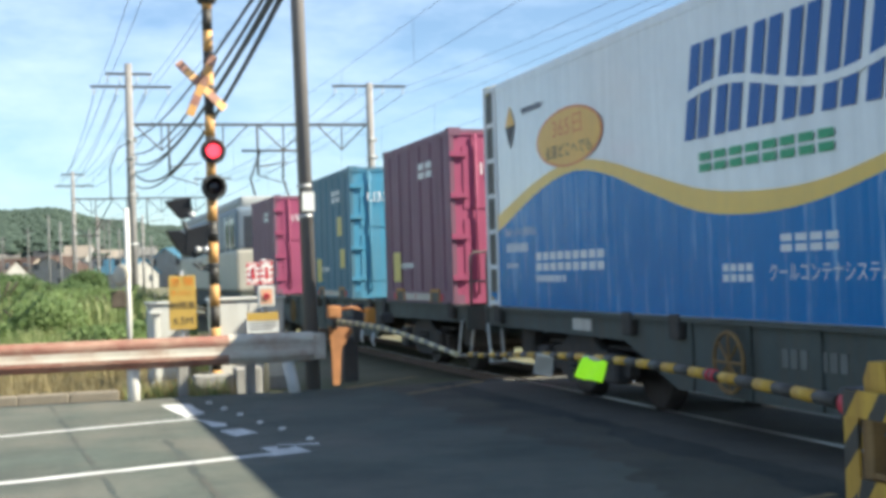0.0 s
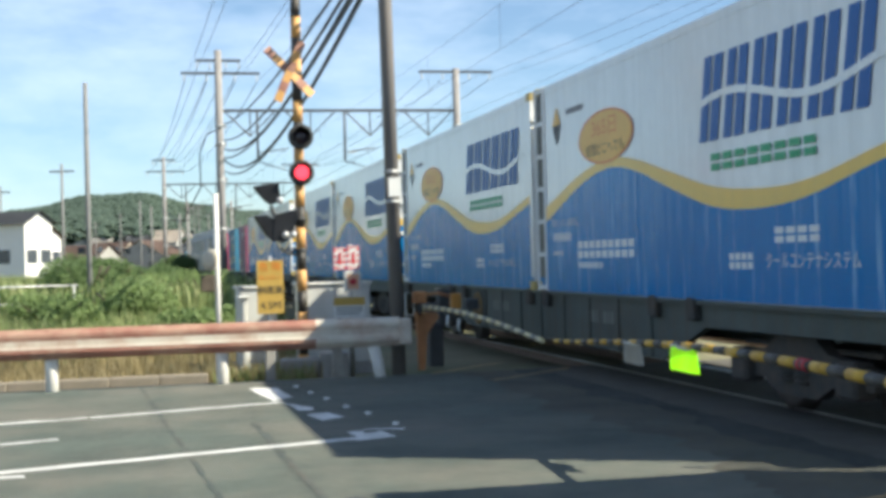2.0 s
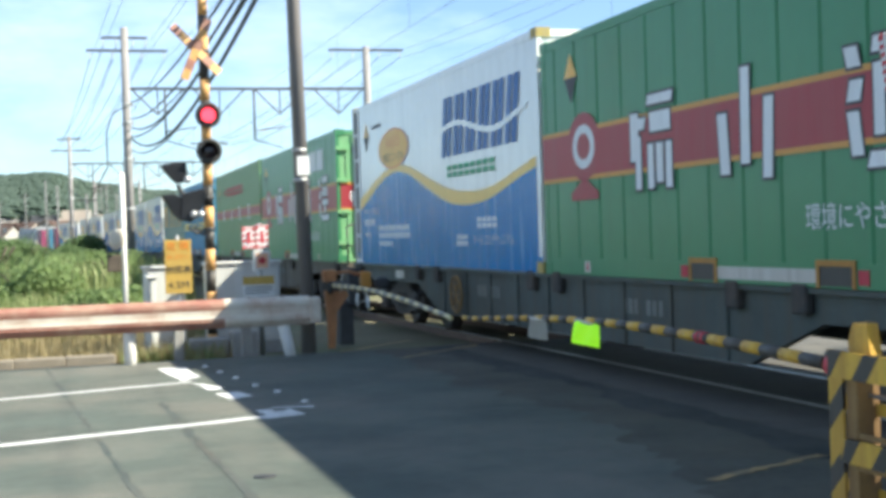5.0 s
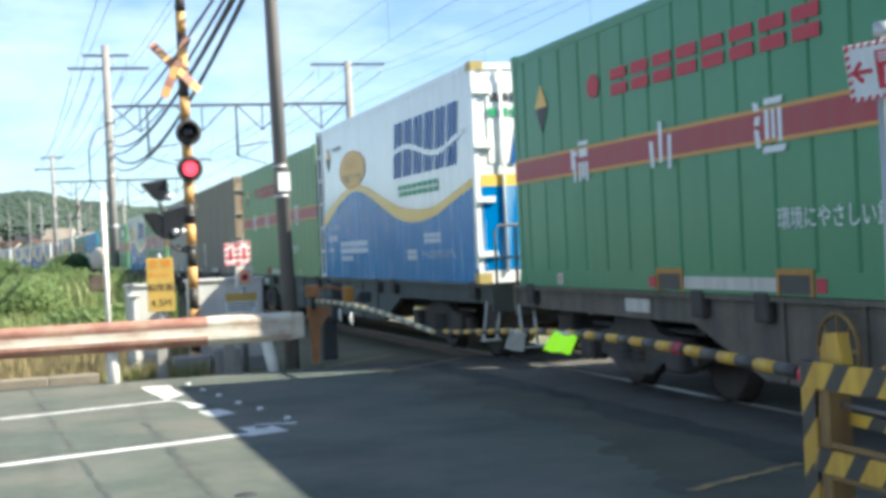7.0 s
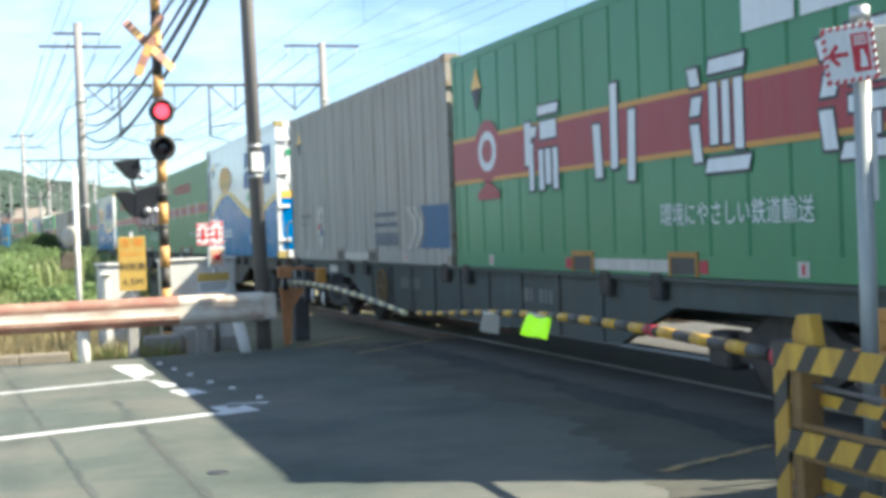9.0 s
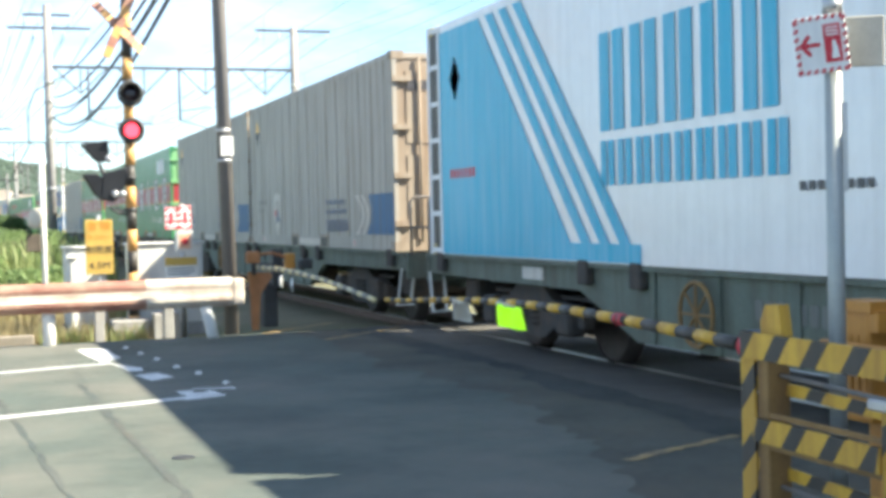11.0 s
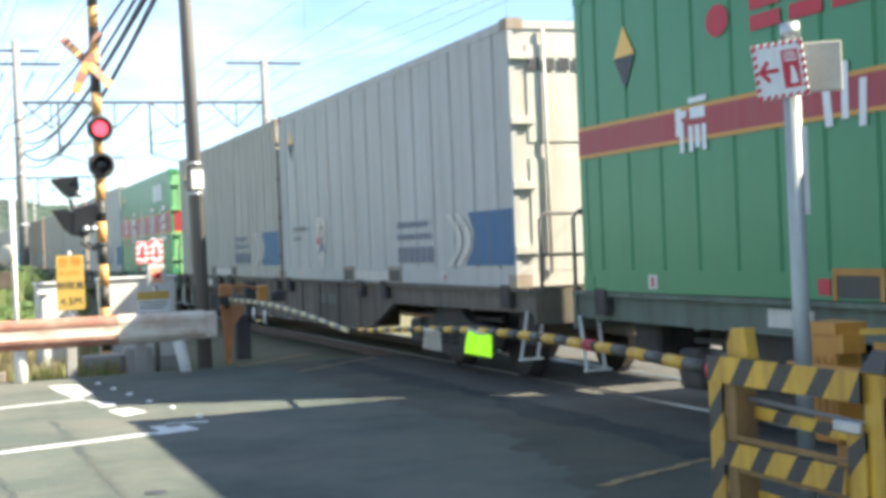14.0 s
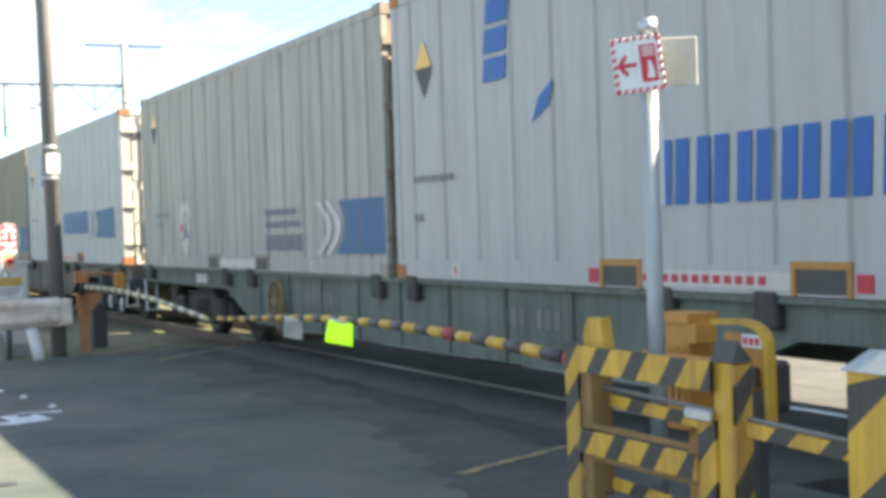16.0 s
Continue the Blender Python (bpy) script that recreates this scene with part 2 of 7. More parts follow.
def leaf_mat(name, a, b, rough=0.6, thin=0.48):
    m = bpy.data.materials.new(name)
    m.use_nodes = True
    n, l = m.node_tree.nodes, m.node_tree.links
    p = n["Principled BSDF"]
    p.inputs["Roughness"].default_value = rough
    g = n.new("ShaderNodeNewGeometry")
    r = n.new("ShaderNodeValToRGB")
    r.color_ramp.elements[0].color, r.color_ramp.elements[1].color = (*a, 1), (*b, 1)
    l.new(g.outputs["Random Per Island"], r.inputs["Fac"])
    l.new(r.outputs["Color"], p.inputs["Base Color"])
    tr = n.new("ShaderNodeBsdfTranslucent")
    l.new(r.outputs["Color"], tr.inputs["Color"])
    mx = n.new("ShaderNodeMixShader")
    mx.inputs["Fac"].default_value = thin
    l.new(p.outputs["BSDF"], mx.inputs[1])
    l.new(tr.outputs["BSDF"], mx.inputs[2])
    l.new(mx.outputs["Shader"], n["Material Output"].inputs["Surface"])
    return m


M["leaf"] = leaf_mat("leaf", (0.13, 0.20, 0.065), (0.26, 0.35, 0.13))
M["leaf_dark"] = leaf_mat("leaf_dark", (0.09, 0.15, 0.055), (0.17, 0.25, 0.09))
M["grass"] = leaf_mat("grass", (0.17, 0.25, 0.08), (0.38, 0.40, 0.18))
M["dry_grass"] = leaf_mat("dry_grass", (0.22, 0.17, 0.08), (0.46, 0.38, 0.20))
# hill woods: distance haze put into the leaf colour, paler and bluer
M["far_leaf_hazed"] = leaf_mat("far_leaf_hazed", (0.12, 0.17, 0.13), (0.14, 0.195, 0.145), 0.9, 0.45)
M["bark"] = mat("bark", (0.10, 0.08, 0.06), 0.9, var=0.3, scale=10)


# ---- mesh tools ----
def box(bm, x0, x1, y0, y1, z0, z1, m=None):
    vs = [bm.verts.new(p) for p in ((x0, y0, z0), (x1, y0, z0), (x1, y1, z0), (x0, y1, z0), (x0, y0, z1), (x1, y0, z1), (x1, y1, z1), (x0, y1, z1))]
    for f in ((0, 3, 2, 1), (4, 5, 6, 7), (0, 1, 5, 4), (1, 2, 6, 5), (2, 3, 7, 6), (3, 0, 4, 7)):
        bm.faces.new([vs[i] for i in f])
    if m is not None:
        for v in vs:
            v.co = m @ v.co
    return vs


def bevel(bm, w, seg=2):
    bmesh.ops.bevel(bm, geom=bm.edges[:], offset=w, segments=seg, affect="EDGES", profile=0.6)
    return bm


def rod(bm, a, b, r0, r1=None, n=12, caps=True):
    """A tapered round bar from a to b."""
    a, b = Vector(a), Vector(b)
    r1 = r0 if r1 is None else r1
    d = (b - a).normalized()
    u = d.orthogonal().normalized()
    w = d.cross(u)
    r_a, r_b = [], []
    for i in range(n):
        t = 2 * math.pi * i / n
        o = u * math.cos(t) + w * math.sin(t)
        r_a.append(bm.verts.new(a + o * r0))
        r_b.append(bm.verts.new(b + o * r1))
    for i in range(n):
        j = (i + 1) % n
        f = bm.faces.new((r_a[i], r_a[j], r_b[j], r_b[i]))
        f.smooth = n > 6
    if caps:
        bm.faces.new(r_a[::-1])
        bm.faces.new(r_b)


def tube(bm, pts, r, n=8):
    """A round pipe along points."""
    pts = [Vector(p) for p in pts]
    rings = []
    u = None
    for i, p in enumerate(pts):
        d = (pts[min(i + 1, len(pts) - 1)] - pts[max(i - 1, 0)]).normalized()
        u = d.orthogonal().normalized() if u is None else (u - d * u.dot(d)).normalized()
        w = d.cross(u)
        rings.append([bm.verts.new(p + (u * math.cos(2 * math.pi * k / n) + w * math.sin(2 * math.pi * k / n)) * r) for k in range(n)])
    for a, b in zip(rings, rings[1:]):
        for k in range(n):
            bm.faces.new((a[k], a[(k + 1) % n], b[(k + 1) % n], b[k])).smooth = True
    bm.faces.new(rings[0][::-1])
    bm.faces.new(rings[-1])


def lathe(bm, profile, n=20, m=None):
    """Rings (radius, height) turned round z."""
    rings = [[bm.verts.new((r * math.cos(2 * math.pi * k / n), r * math.sin(2 * math.pi * k / n), z)) for k in range(n)] for r, z in profile]
    for a, b in zip(rings, rings[1:]):
        for k in range(n):
            bm.faces.new((a[k], a[(k + 1) % n], b[(k + 1) % n], b[k])).smooth = True
    bm.faces.new(rings[0][::-1])
    bm.faces.new(rings[-1])
    if m is not None:
        for ring in rings:
            for v in ring:
                v.co = m @ v.co


def prism(bm, pts, off):
    """A flat outline pushed along off into a closed plate."""
    n, off = len(pts), Vector(off)
    lo = [bm.verts.new(p) for p in pts]
    hi = [bm.verts.new(Vector(p) + off) for p in pts]
    bm.faces.new(lo)
    bm.faces.new(hi)
    for i in range(n):
        bm.faces.new((lo[i], lo[(i + 1) % n], hi[(i + 1) % n], hi[i]))
    bmesh.ops.recalc_face_normals(bm, faces=bm.faces[:])


def poly(bm, pts):
    return bm.faces.new([bm.verts.new(p) for p in pts])


def mesh_of(name, bm, material):
    me = bpy.data.meshes.new(name)
    bmesh.ops.recalc_face_normals(bm, faces=bm.faces[:])
    bm.to_mesh(me)
    bm.free()
    me.materials.append(material)
    return me


def part(name, bm, material, parent=None, label=""):
    ob = new(name, mesh_of(name, bm, material))
    ob.parent = parent
    if label:
        tagged(ob, label)
    return ob


def part_at(name, me, parent, m):
    ob = new(name, me)
    ob.parent = parent
    ob.matrix_basis = m
    return ob


def thing(name, label, category, group="", at=None, kind=""):
    ob = new(name)
    ob.empty_display_size = 0.2
    if at is not None:
        ob.matrix_basis = at
    return tagged(ob, label, category, group, kind)


def structure(name, bm, material, label, category):
    ob = new(name, mesh_of(name, bm, material))
    return tagged(ob, label, category, kind="structure")


def words(text, height, place):
    """Lettering as a flat mesh; place(u, v) maps the line's metres to a point."""
    cu = bpy.data.curves.new("words", "FONT")
    cu.body, cu.size, cu.align_x, cu.align_y = text, height, "CENTER", "CENTER"
    cu.resolution_u = 3
    ob = bpy.data.objects.new("words", cu)
    scene.collection.objects.link(ob)
    dg = bpy.context.evaluated_depsgraph_get()
    me = bpy.data.meshes.new_from_object(ob.evaluated_get(dg))
    bm = bmesh.new()
    bm.from_mesh(me)
    bpy.data.objects.remove(ob)
    bpy.data.meshes.remove(me)
    for v in bm.verts:
        v.co = place(v.co.x, v.co.y)
    return bm


def spline(keys, x):
    """A smooth curve through (x, y) keys."""
    xs = [k[0] for k in keys]
    i = max(0, min(len(keys) - 2, sum(1 for k in xs[1:] if k <= x)))
    p = [keys[max(0, min(len(keys) - 1, i + d))] for d in (-1, 0, 1, 2)]
    t = (x - p[1][0]) / (p[2][0] - p[1][0])
    m1 = (p[2][1] - p[0][1]) / max(1e-6, p[2][0] - p[0][0]) * (p[2][0] - p[1][0])
    m2 = (p[3][1] - p[1][1]) / max(1e-6, p[3][0] - p[1][0]) * (p[2][0] - p[1][0])
    return (2 * t**3 - 3 * t**2 + 1) * p[1][1] + (t**3 - 2 * t**2 + t) * m1 + (-2 * t**3 + 3 * t**2) * p[2][1] + (t**3 - t**2) * m2


# ---- ground, road and track ----
TRACK = 6.345
TRACK2 = 10.3
BEND_FROM, BEND_R2 = 53.6, 1857.0     # the line bends to -x beyond the first mast


def bend(y):
    """How far the line lies to the side of its straight part at y."""
    return -max(0.0, y - BEND_FROM) ** 2 / BEND_R2 if y < 330 else -(330 - BEND_FROM) ** 2 / BEND_R2 - (y - 330) * 0.3


def bend_turn(y):
    """The line's heading at y, in degrees."""
    return math.degrees(math.atan(2 * max(0.0, min(y, 330) - BEND_FROM) / BEND_R2))


LINE_YS = [-300, -120, 5.6, 17.2, 53.6] + [60 + 12 * k for k in range(30)] + [500, 700]


def along_line(bm, x0, x1, z0, z1, y0, y1):
    """A bar of box section that follows the bending line from y0 to y1."""
    ys = [y0] + [y for y in LINE_YS if y0 < y < y1] + [y1]
    rings = [[bm.verts.new((x + bend(y), y, z)) for x, z in ((x0, z0), (x1, z0), (x1, z1), (x0, z1))] for y in ys]
    for a, b in zip(rings, rings[1:]):
        for k in range(4):
            bm.faces.new((a[k], a[(k + 1) % 4], b[(k + 1) % 4], b[k]))
    bm.faces.new(rings[0][::-1])
    bm.faces.new(rings[-1])


bm = bmesh.new()
poly(bm, [(-2500, -2500, -0.12), (2500, -2500, -0.12), (2500, 2500, -0.12), (-2500, 2500, -0.12)])
structure("ground", bm, M["earth"], "earth and rough grass ground reaching the horizon", "ground")

bm = bmesh.new()
box(bm, -60, 4.9, -40, 16.9, -0.3, 0.0)
structure("road", bm, M["asphalt"], "grey worn asphalt road at the level crossing", "road")
bm = bmesh.new()
box(bm, 13.2, 70, 5.6, 17.2, -0.3, -0.002)
structure("road_beyond", bm, M["asphalt"], "grey asphalt road beyond the tracks", "road")

bm = bmesh.new()
for y0, y1 in ((-300, 5.6), (17.2, 700)):
    vs = [(4.75, -0.12), (5.05, 0.0), (13.0, 0.0), (13.4, -0.12)]
    ys = [y0] + [y for y in LINE_YS if y0 < y < y1] + [y1]
    rows = [[bm.verts.new((x + bend(y), y, z - 0.16)) for x, z in vs] for y in ys]
    for a, b in zip(rows, rows[1:]):
        for k in range(3):
            bm.faces.new((a[k], a[k + 1], b[k + 1], b[k]))
structure("ballast_bed", bm, M["ballast"], "brown stone ballast of the double track", "ballast")
ball_rng = random.Random(5)
bm = bmesh.new()
for k in range(9000):
    y = ball_rng.choice((ball_rng.uniform(-4, 5.5), ball_rng.uniform(17.3, 40), ball_rng.uniform(17.3, 28)))
    x = ball_rng.uniform(4.8, 13.2)
    s = ball_rng.uniform(0.02, 0.045)
    z = -0.16
    vs = [bm.verts.new((x + dx * s * ball_rng.uniform(0.6, 1.2), y + dy * s * ball_rng.uniform(0.6, 1.2), z + dz * s)) for dx, dy, dz in ((1, 0, 0), (-0.6, 0.8, 0), (-0.6, -0.8, 0), (0, 0, 1.1))]
    for f in ((0, 1, 3), (1, 2, 3), (2, 0, 3)):
        bm.faces.new([vs[i] for i in f])
stones = part("ballast_stones", bm, M["ballast"])
tagged(stones, "loose brown ballast stones beside the rails", "gravel", kind="stuff")


def rails(center, name):
    bm = bmesh.new()
    hm = bmesh.new()
    for side in (-1, 1):
        x = center + side * 0.5335
        along_line(bm, x - 0.062, x + 0.062, -0.165, -0.145, -120, 600)
        along_line(bm, x - 0.009, x + 0.009, -0.145, -0.035, -120, 600)
        along_line(bm, x - 0.032, x + 0.032, -0.035, -0.006, -120, 600)
        along_line(hm, x - 0.030, x + 0.030, -0.006, 0.0, -120, 600)
    ob = part(name, bm, M["rail_steel"])
    tagged(ob, "pair of rusty rails with polished running tops", "railway track", kind="structure")
    part("running_top", hm, M["rail_head"], ob, "polished steel running top")


rails(TRACK, "rail_track_1")
rails(TRACK2, "rail_track_2")
bm = bmesh.new()
box(bm, -1.05, 1.05, -0.11, 0.11, -0.30, -0.166)
bevel(bm, 0.015, 1)
sl_me = mesh_of("sleeper", bm, M["sleeper"])
for c in (TRACK, TRACK2):
    bed = thing("sleepers", "row of grey concrete sleepers in the ballast", "sleepers", kind="structure")
    for k in range(64):
        y = -2 + k * 0.62
        if 5.3 < y < 17.4:
            continue
        part_at("sleeper", sl_me, bed, pose(c, y, 0))

# crossing deck between and beside the rails
deck = thing("crossing_deck", "dark crossing panels between the rails", "crossing deck", kind="structure")
for x0, x1 in ((4.9, TRACK - 0.575), (TRACK - 0.46, TRACK + 0.46), (TRACK + 0.575, TRACK2 - 0.575), (TRACK2 - 0.46, TRACK2 + 0.46), (TRACK2 + 0.575, 13.2)):
    span = x1 - x0
    cols = max(1, round(span / 0.92))
    for cidx in range(cols):
        for r in range(8):
            bm = bmesh.new()
            ya = 5.7 + r * 1.42
            box(bm, x0 + span * cidx / cols + 0.006, x0 + span * (cidx + 1) / cols - 0.006, ya + 0.006, ya + 1.414, -0.16, -0.004)
            part("panel", bm, M["panel_plate"], deck)


def flat(name, pts, material, z, label, category):
    bm = bmesh.new()
    poly(bm, [(x, y, z) for x, y in pts])
    return structure(name, bm, material, label, category)


def stripe(name, a, b, w, material, z, label, n=14, seed=1, wear=0.25):
    """A painted line with ragged edges."""
    rg = random.Random(seed)
    a, b = Vector((*a, 0)), Vector((*b, 0))
    d = (b - a).normalized()
    s = Vector((-d.y, d.x, 0)) * w / 2
    bm = bmesh.new()
    top, low = [], []
    for i in range(n + 1):
        p = a.lerp(b, i / n)
        top.append(bm.verts.new(p + s * (1 - rg.random() * wear) + Vector((0, 0, z))))
        low.append(bm.verts.new(p - s * (1 - rg.random() * wear) + Vector((0, 0, z))))
    for i in range(n):
        bm.faces.new((low[i], low[i + 1], top[i + 1], top[i]))
    return structure(name, bm, material, label, "road marking")


stripe("edge_line", (-8.0, 11.55), (-0.6, 13.65), 0.14, M["road_paint"], 0.004, "worn white line on the asphalt", 30, 1, 0.9)
stripe("edge_line", (-0.58, 13.62), (1.36, 14.22), 0.13, M["road_paint"], 0.004, "thin white line painted on the road", 20, 2)
stripe("centre_line", (-9.0, 7.95), (1.95, 11.17), 0.15, M["road_paint"], 0.004, "long white line painted across the road", 60, 3)
stripe("short_line", (-3.0, 12.95), (-1.06, 13.56), 0.13, M["road_paint"], 0.005, "short white road line", 20, 4)
stripe("short_line", (-4.0, 11.05), (-0.78, 12.04), 0.13, M["road_paint"], 0.005, "faded white road line", 24, 5, 0.8)
stripe("short_line", (-5.0, 8.85), (-0.9, 10.06), 0.18, M["road_paint"], 0.005, "white road line near the long line", 30, 6, 0.7)
flat("stop_bar", [(1.12, 15.94), (1.30, 15.92), (1.45, 15.83), (1.46, 15.2), (1.50, 14.72), (1.36, 14.5), (1.27, 14.32), (1.19, 15.1)], M["road_paint"], 0.004, "white stop bar end on the road", "road marking")
flat("stop_bar", [(1.44, 12.97), (1.55, 13.03), (1.66, 13.05), (1.76, 12.62), (1.65, 12.55), (1.53, 12.43)], M["road_paint"], 0.004, "worn piece of a white stop bar", "road marking")
flat("stop_bar", [(1.34, 14.12), (1.45, 13.88), (1.58, 13.56), (1.56, 13.32), (1.41, 13.36), (1.40, 13.75)], M["road_paint"], 0.004, "faded piece of a white stop bar", "road marking")
flat("stop_bar", [(1.55, 11.02), (1.66, 11.13), (1.61, 11.5), (1.77, 11.54), (1.74, 11.36), (1.83, 11.36), (1.9, 11.48), (1.97, 11.05), (1.63, 10.92)], M["road_paint"], 0.006, "ragged end of a white stop bar", "road marking")
flat("stop_bar", [(1.78, 11.68), (2.14, 11.58), (2.11, 11.49), (1.78, 11.61)], M["road_paint"], 0.004, "thin worn strip of a white stop bar", "road marking")
stud_bm = bmesh.new()
lathe(stud_bm, [(0.032, 0.0), (0.032, 0.012), (0.022, 0.022), (0.001, 0.024)], 10)
stud_me = mesh_of("stud", stud_bm, M["white"])
for x, y in ((1.66, 15.82), (1.74, 15.04), (1.82, 14.32), (1.9, 13.44), (2.01, 12.78), (2.11, 11.89)):
    ob = new("road_stud", stud_me)
    ob.matrix_basis = pose(x, y, 0)
    tagged(ob, "small white road stud on the asphalt", "road stud", "row of studs at the stop line")
stripe("yellow_line", (3.55, 7.0), (4.55, 7.46), 0.11, M["road_yellow"], 0.0065, "yellow line at the crossing's edge", 16, 7, 0.8)
stripe("yellow_line", (3.5, 16.8), (4.75, 18.05), 0.14, M["road_yellow"], 0.006, "yellow line beside the crossing", 16, 8, 0.8)
stripe("yellow_line", (3.95, 15.5), (5.3, 16.75), 0.12, M["road_yellow"], 0.0065, "faded yellow line on the crossing", 16, 9, 0.9)
# worn patch at the tracks and tar seams
def ragged(name, left, right, material, z, label, seed, n=90, jag=0.12):
    """A patch of road between two smooth edges x(y), each broken up by small jags."""
    rg = random.Random(seed)
    y0, y1 = left[0][0], left[-1][0]
    bm = bmesh.new()
    rows = []
    drift = [0.0, 0.0]
    for k in range(n + 1):
        y = y0 + (y1 - y0) * k / n
        for q in (0, 1):
            drift[q] = drift[q] * 0.75 + rg.uniform(-jag, jag)
        rows.append((bm.verts.new((spline(left, y) + drift[0], y, z)), bm.verts.new((spline(right, y) + drift[1] * 0.4, y, z))))
    for p, q in zip(rows, rows[1:]):
        bm.faces.new((p[0], p[1], q[1], q[0]))
    return structure(name, bm, material, label, "asphalt patch")


ragged("asphalt_patch", [(5.75, 3.3), (7.2, 3.55), (8.6, 3.75), (10.5, 3.95), (12.5, 3.85), (14.5, 3.95), (16.85, 4.1)], [(5.75, 4.88), (8.6, 4.88), (16.85, 4.88)], M["asphalt_worn"], 0.0025, "worn brownish asphalt patch beside the rails", 31)
ragged("asphalt_patch", [(5.75, 4.55), (7.6, 4.5), (9.0, 4.62), (10.2, 4.42), (11.5, 4.66), (13.0, 4.5), (16.85, 4.6)], [(5.75, 4.89), (16.85, 4.89)], M["asphalt_dark"], 0.0045, "darker asphalt strip along the rails", 32, jag=0.06)
stripe("tar_seam", (-0.1, 16.6), (0.55, 6.0), 0.07, M["asphalt_patch"], 0.0028, "dark wheel worn streak on asphalt", 60, 11, 1.0)
stripe("tar_seam", (0.9, 12.5), (1.1, 5.0), 0.10, M["asphalt_patch"], 0.0028, "dark wheel worn streak on asphalt", 60, 12, 1.0)
lid_bm = bmesh.new()
lathe(lid_bm, [(0.07, 0.0), (0.07, 0.005), (0.062, 0.006), (0.001, 0.006)], 18)
lid_ob = part("valve_cover", lid_bm, M["tar"])
lid_ob.matrix_basis = pose(1.2, 8.3, 0.0)
tagged(lid_ob, "small round iron valve cover in the asphalt", "valve cover")

kerb = thing("kerb", "weathered concrete kerb along the road", "kerb", kind="structure")
bm = bmesh.new()
box(bm, -0.302, 0.302, -0.09, 0.09, -0.25, 0.085)
bevel(bm, 0.015, 1)
kme = mesh_of("kerb_stone", bm, M["kerb"])
for k in range(46):
    part_at("kerb_stone", kme, kerb, pose(0.42 - k * 0.605, 17.36 - k * 0.012, 0, 0, 0, -0.8))


# ---- guardrail ----
def guardrail():
    g = thing("guardrail", "rusty white steel guardrail on round white posts", "guardrail")
    prof = [(0.0, 0.745), (-0.035, 0.735), (-0.07, 0.69), (-0.075, 0.655), (-0.066, 0.61), (-0.066, 0.55), (-0.075, 0.51), (-0.075, 0.465), (-0.03, 0.40), (0.0, 0.385)]
    x = -26.0
    k = 0
    while x < 3.0:
        x1 = min(x + 2.0, 3.05)
        for nm, mt, seg in (("beam", M["guard_white"], prof[4:7]), ("beam_edge", M["guard_rust"], prof[:5]), ("beam_edge", M["guard_rust"], prof[6:])):
            bm = bmesh.new()
            loop = [(y, z) for y, z in seg] + [(y + 0.006, z) for y, z in seg[::-1]]
            a = [bm.verts.new((x, 16.62 + y, z)) for y, z in loop]
            b = [bm.verts.new((x1, 16.62 + y, z)) for y, z in loop]
            for i in range(len(loop)):
                j = (i + 1) % len(loop)
                bm.faces.new((a[i], b[i], b[j], a[j]))
            part(nm, bm, mt if not (x1 > 3.0 and nm == "beam_edge") else M["guard_white"], g)
        for z in (0.58,):
            bm = bmesh.new()
            rod(bm, (x1 - 0.13, 16.60, z), (x1 - 0.13, 16.575, z), 0.022, 0.014, 8)
            part("bolt", bm, M["guard_rust"], g)
        x = x1
        k += 1
    # flattened end plate
    bm = bmesh.new()
    box(bm, 3.05, 3.20, 16.545, 16.62, 0.40, 0.73)
    bevel(bm, 0.03, 2)
    part("end_plate", bm, M["guard_white"], g)
    for px in [0.87 - 2.0 * i for i in range(14)]:
        bm = bmesh.new()
        lathe(bm, [(0.075, -0.2), (0.075, 0.40), (0.06, 0.43), (0.001, 0.44)], 16, pose(px, 16.72, 0))
        part("post", bm, M["post_white"], g)
    bm = bmesh.new()
    rod(bm, (2.86, 16.72, -0.2), (2.72, 16.66, 0.45), 0.07, 0.07, 14)
    part("post", bm, M["post_white"], g, "bent white end post")
    for px in (2.35, 1.5):
        bm = bmesh.new()
        box(bm, px - 0.06, px + 0.06, 17.2, 17.32, -0.2, 0.42)
        bevel(bm, 0.01, 1)
        part("post", bm, M["concrete"], g, "grey concrete marker post")


guardrail()


# ---- boom barriers ----
def boom(pts, r0, r1, name, label, bands, red_at=None, dark="black", light="yellow"):
    """A striped boom along points, one piece a band."""
    b = thing(name, label, "barrier boom")
    pts = [Vector(p) for p in pts]
    ds = [0]
    for p, q in zip(pts, pts[1:]):
        ds.append(ds[-1] + (q - p).length)

    def at(s):
        for i in range(len(pts) - 1):
            if s <= ds[i + 1] or i == len(pts) - 2:
                return pts[i].lerp(pts[i + 1], (s - ds[i]) / (ds[i + 1] - ds[i]))

    for k in range(bands):
        s0, s1 = ds[-1] * k / bands, ds[-1] * (k + 1) / bands
        bm = bmesh.new()
        rod(bm, at(s0), at(s1), r0 + (r1 - r0) * k / bands, r0 + (r1 - r0) * (k + 1) / bands, 12)
        part("band", bm, M[dark] if k % 2 == 0 else M[light], b)
    if red_at:
        for d in (-0.035, 0.035):
            bm = bmesh.new()
            rod(bm, at(red_at + d), at(red_at + d + 0.03), r0 + 0.002, r0 + 0.002, 12)
            part("reflector_band", bm, M["red"], b, "red reflective band")
    return b, at


def sag_curve(a, b, dip, n=24):
    """Points from a to b that hang or arch by dip(s)."""
    a, b = Vector(a), Vector(b)
    return [a.lerp(b, i / n) + Vector((0, 0, dip(i / n))) for i in range(n + 1)]


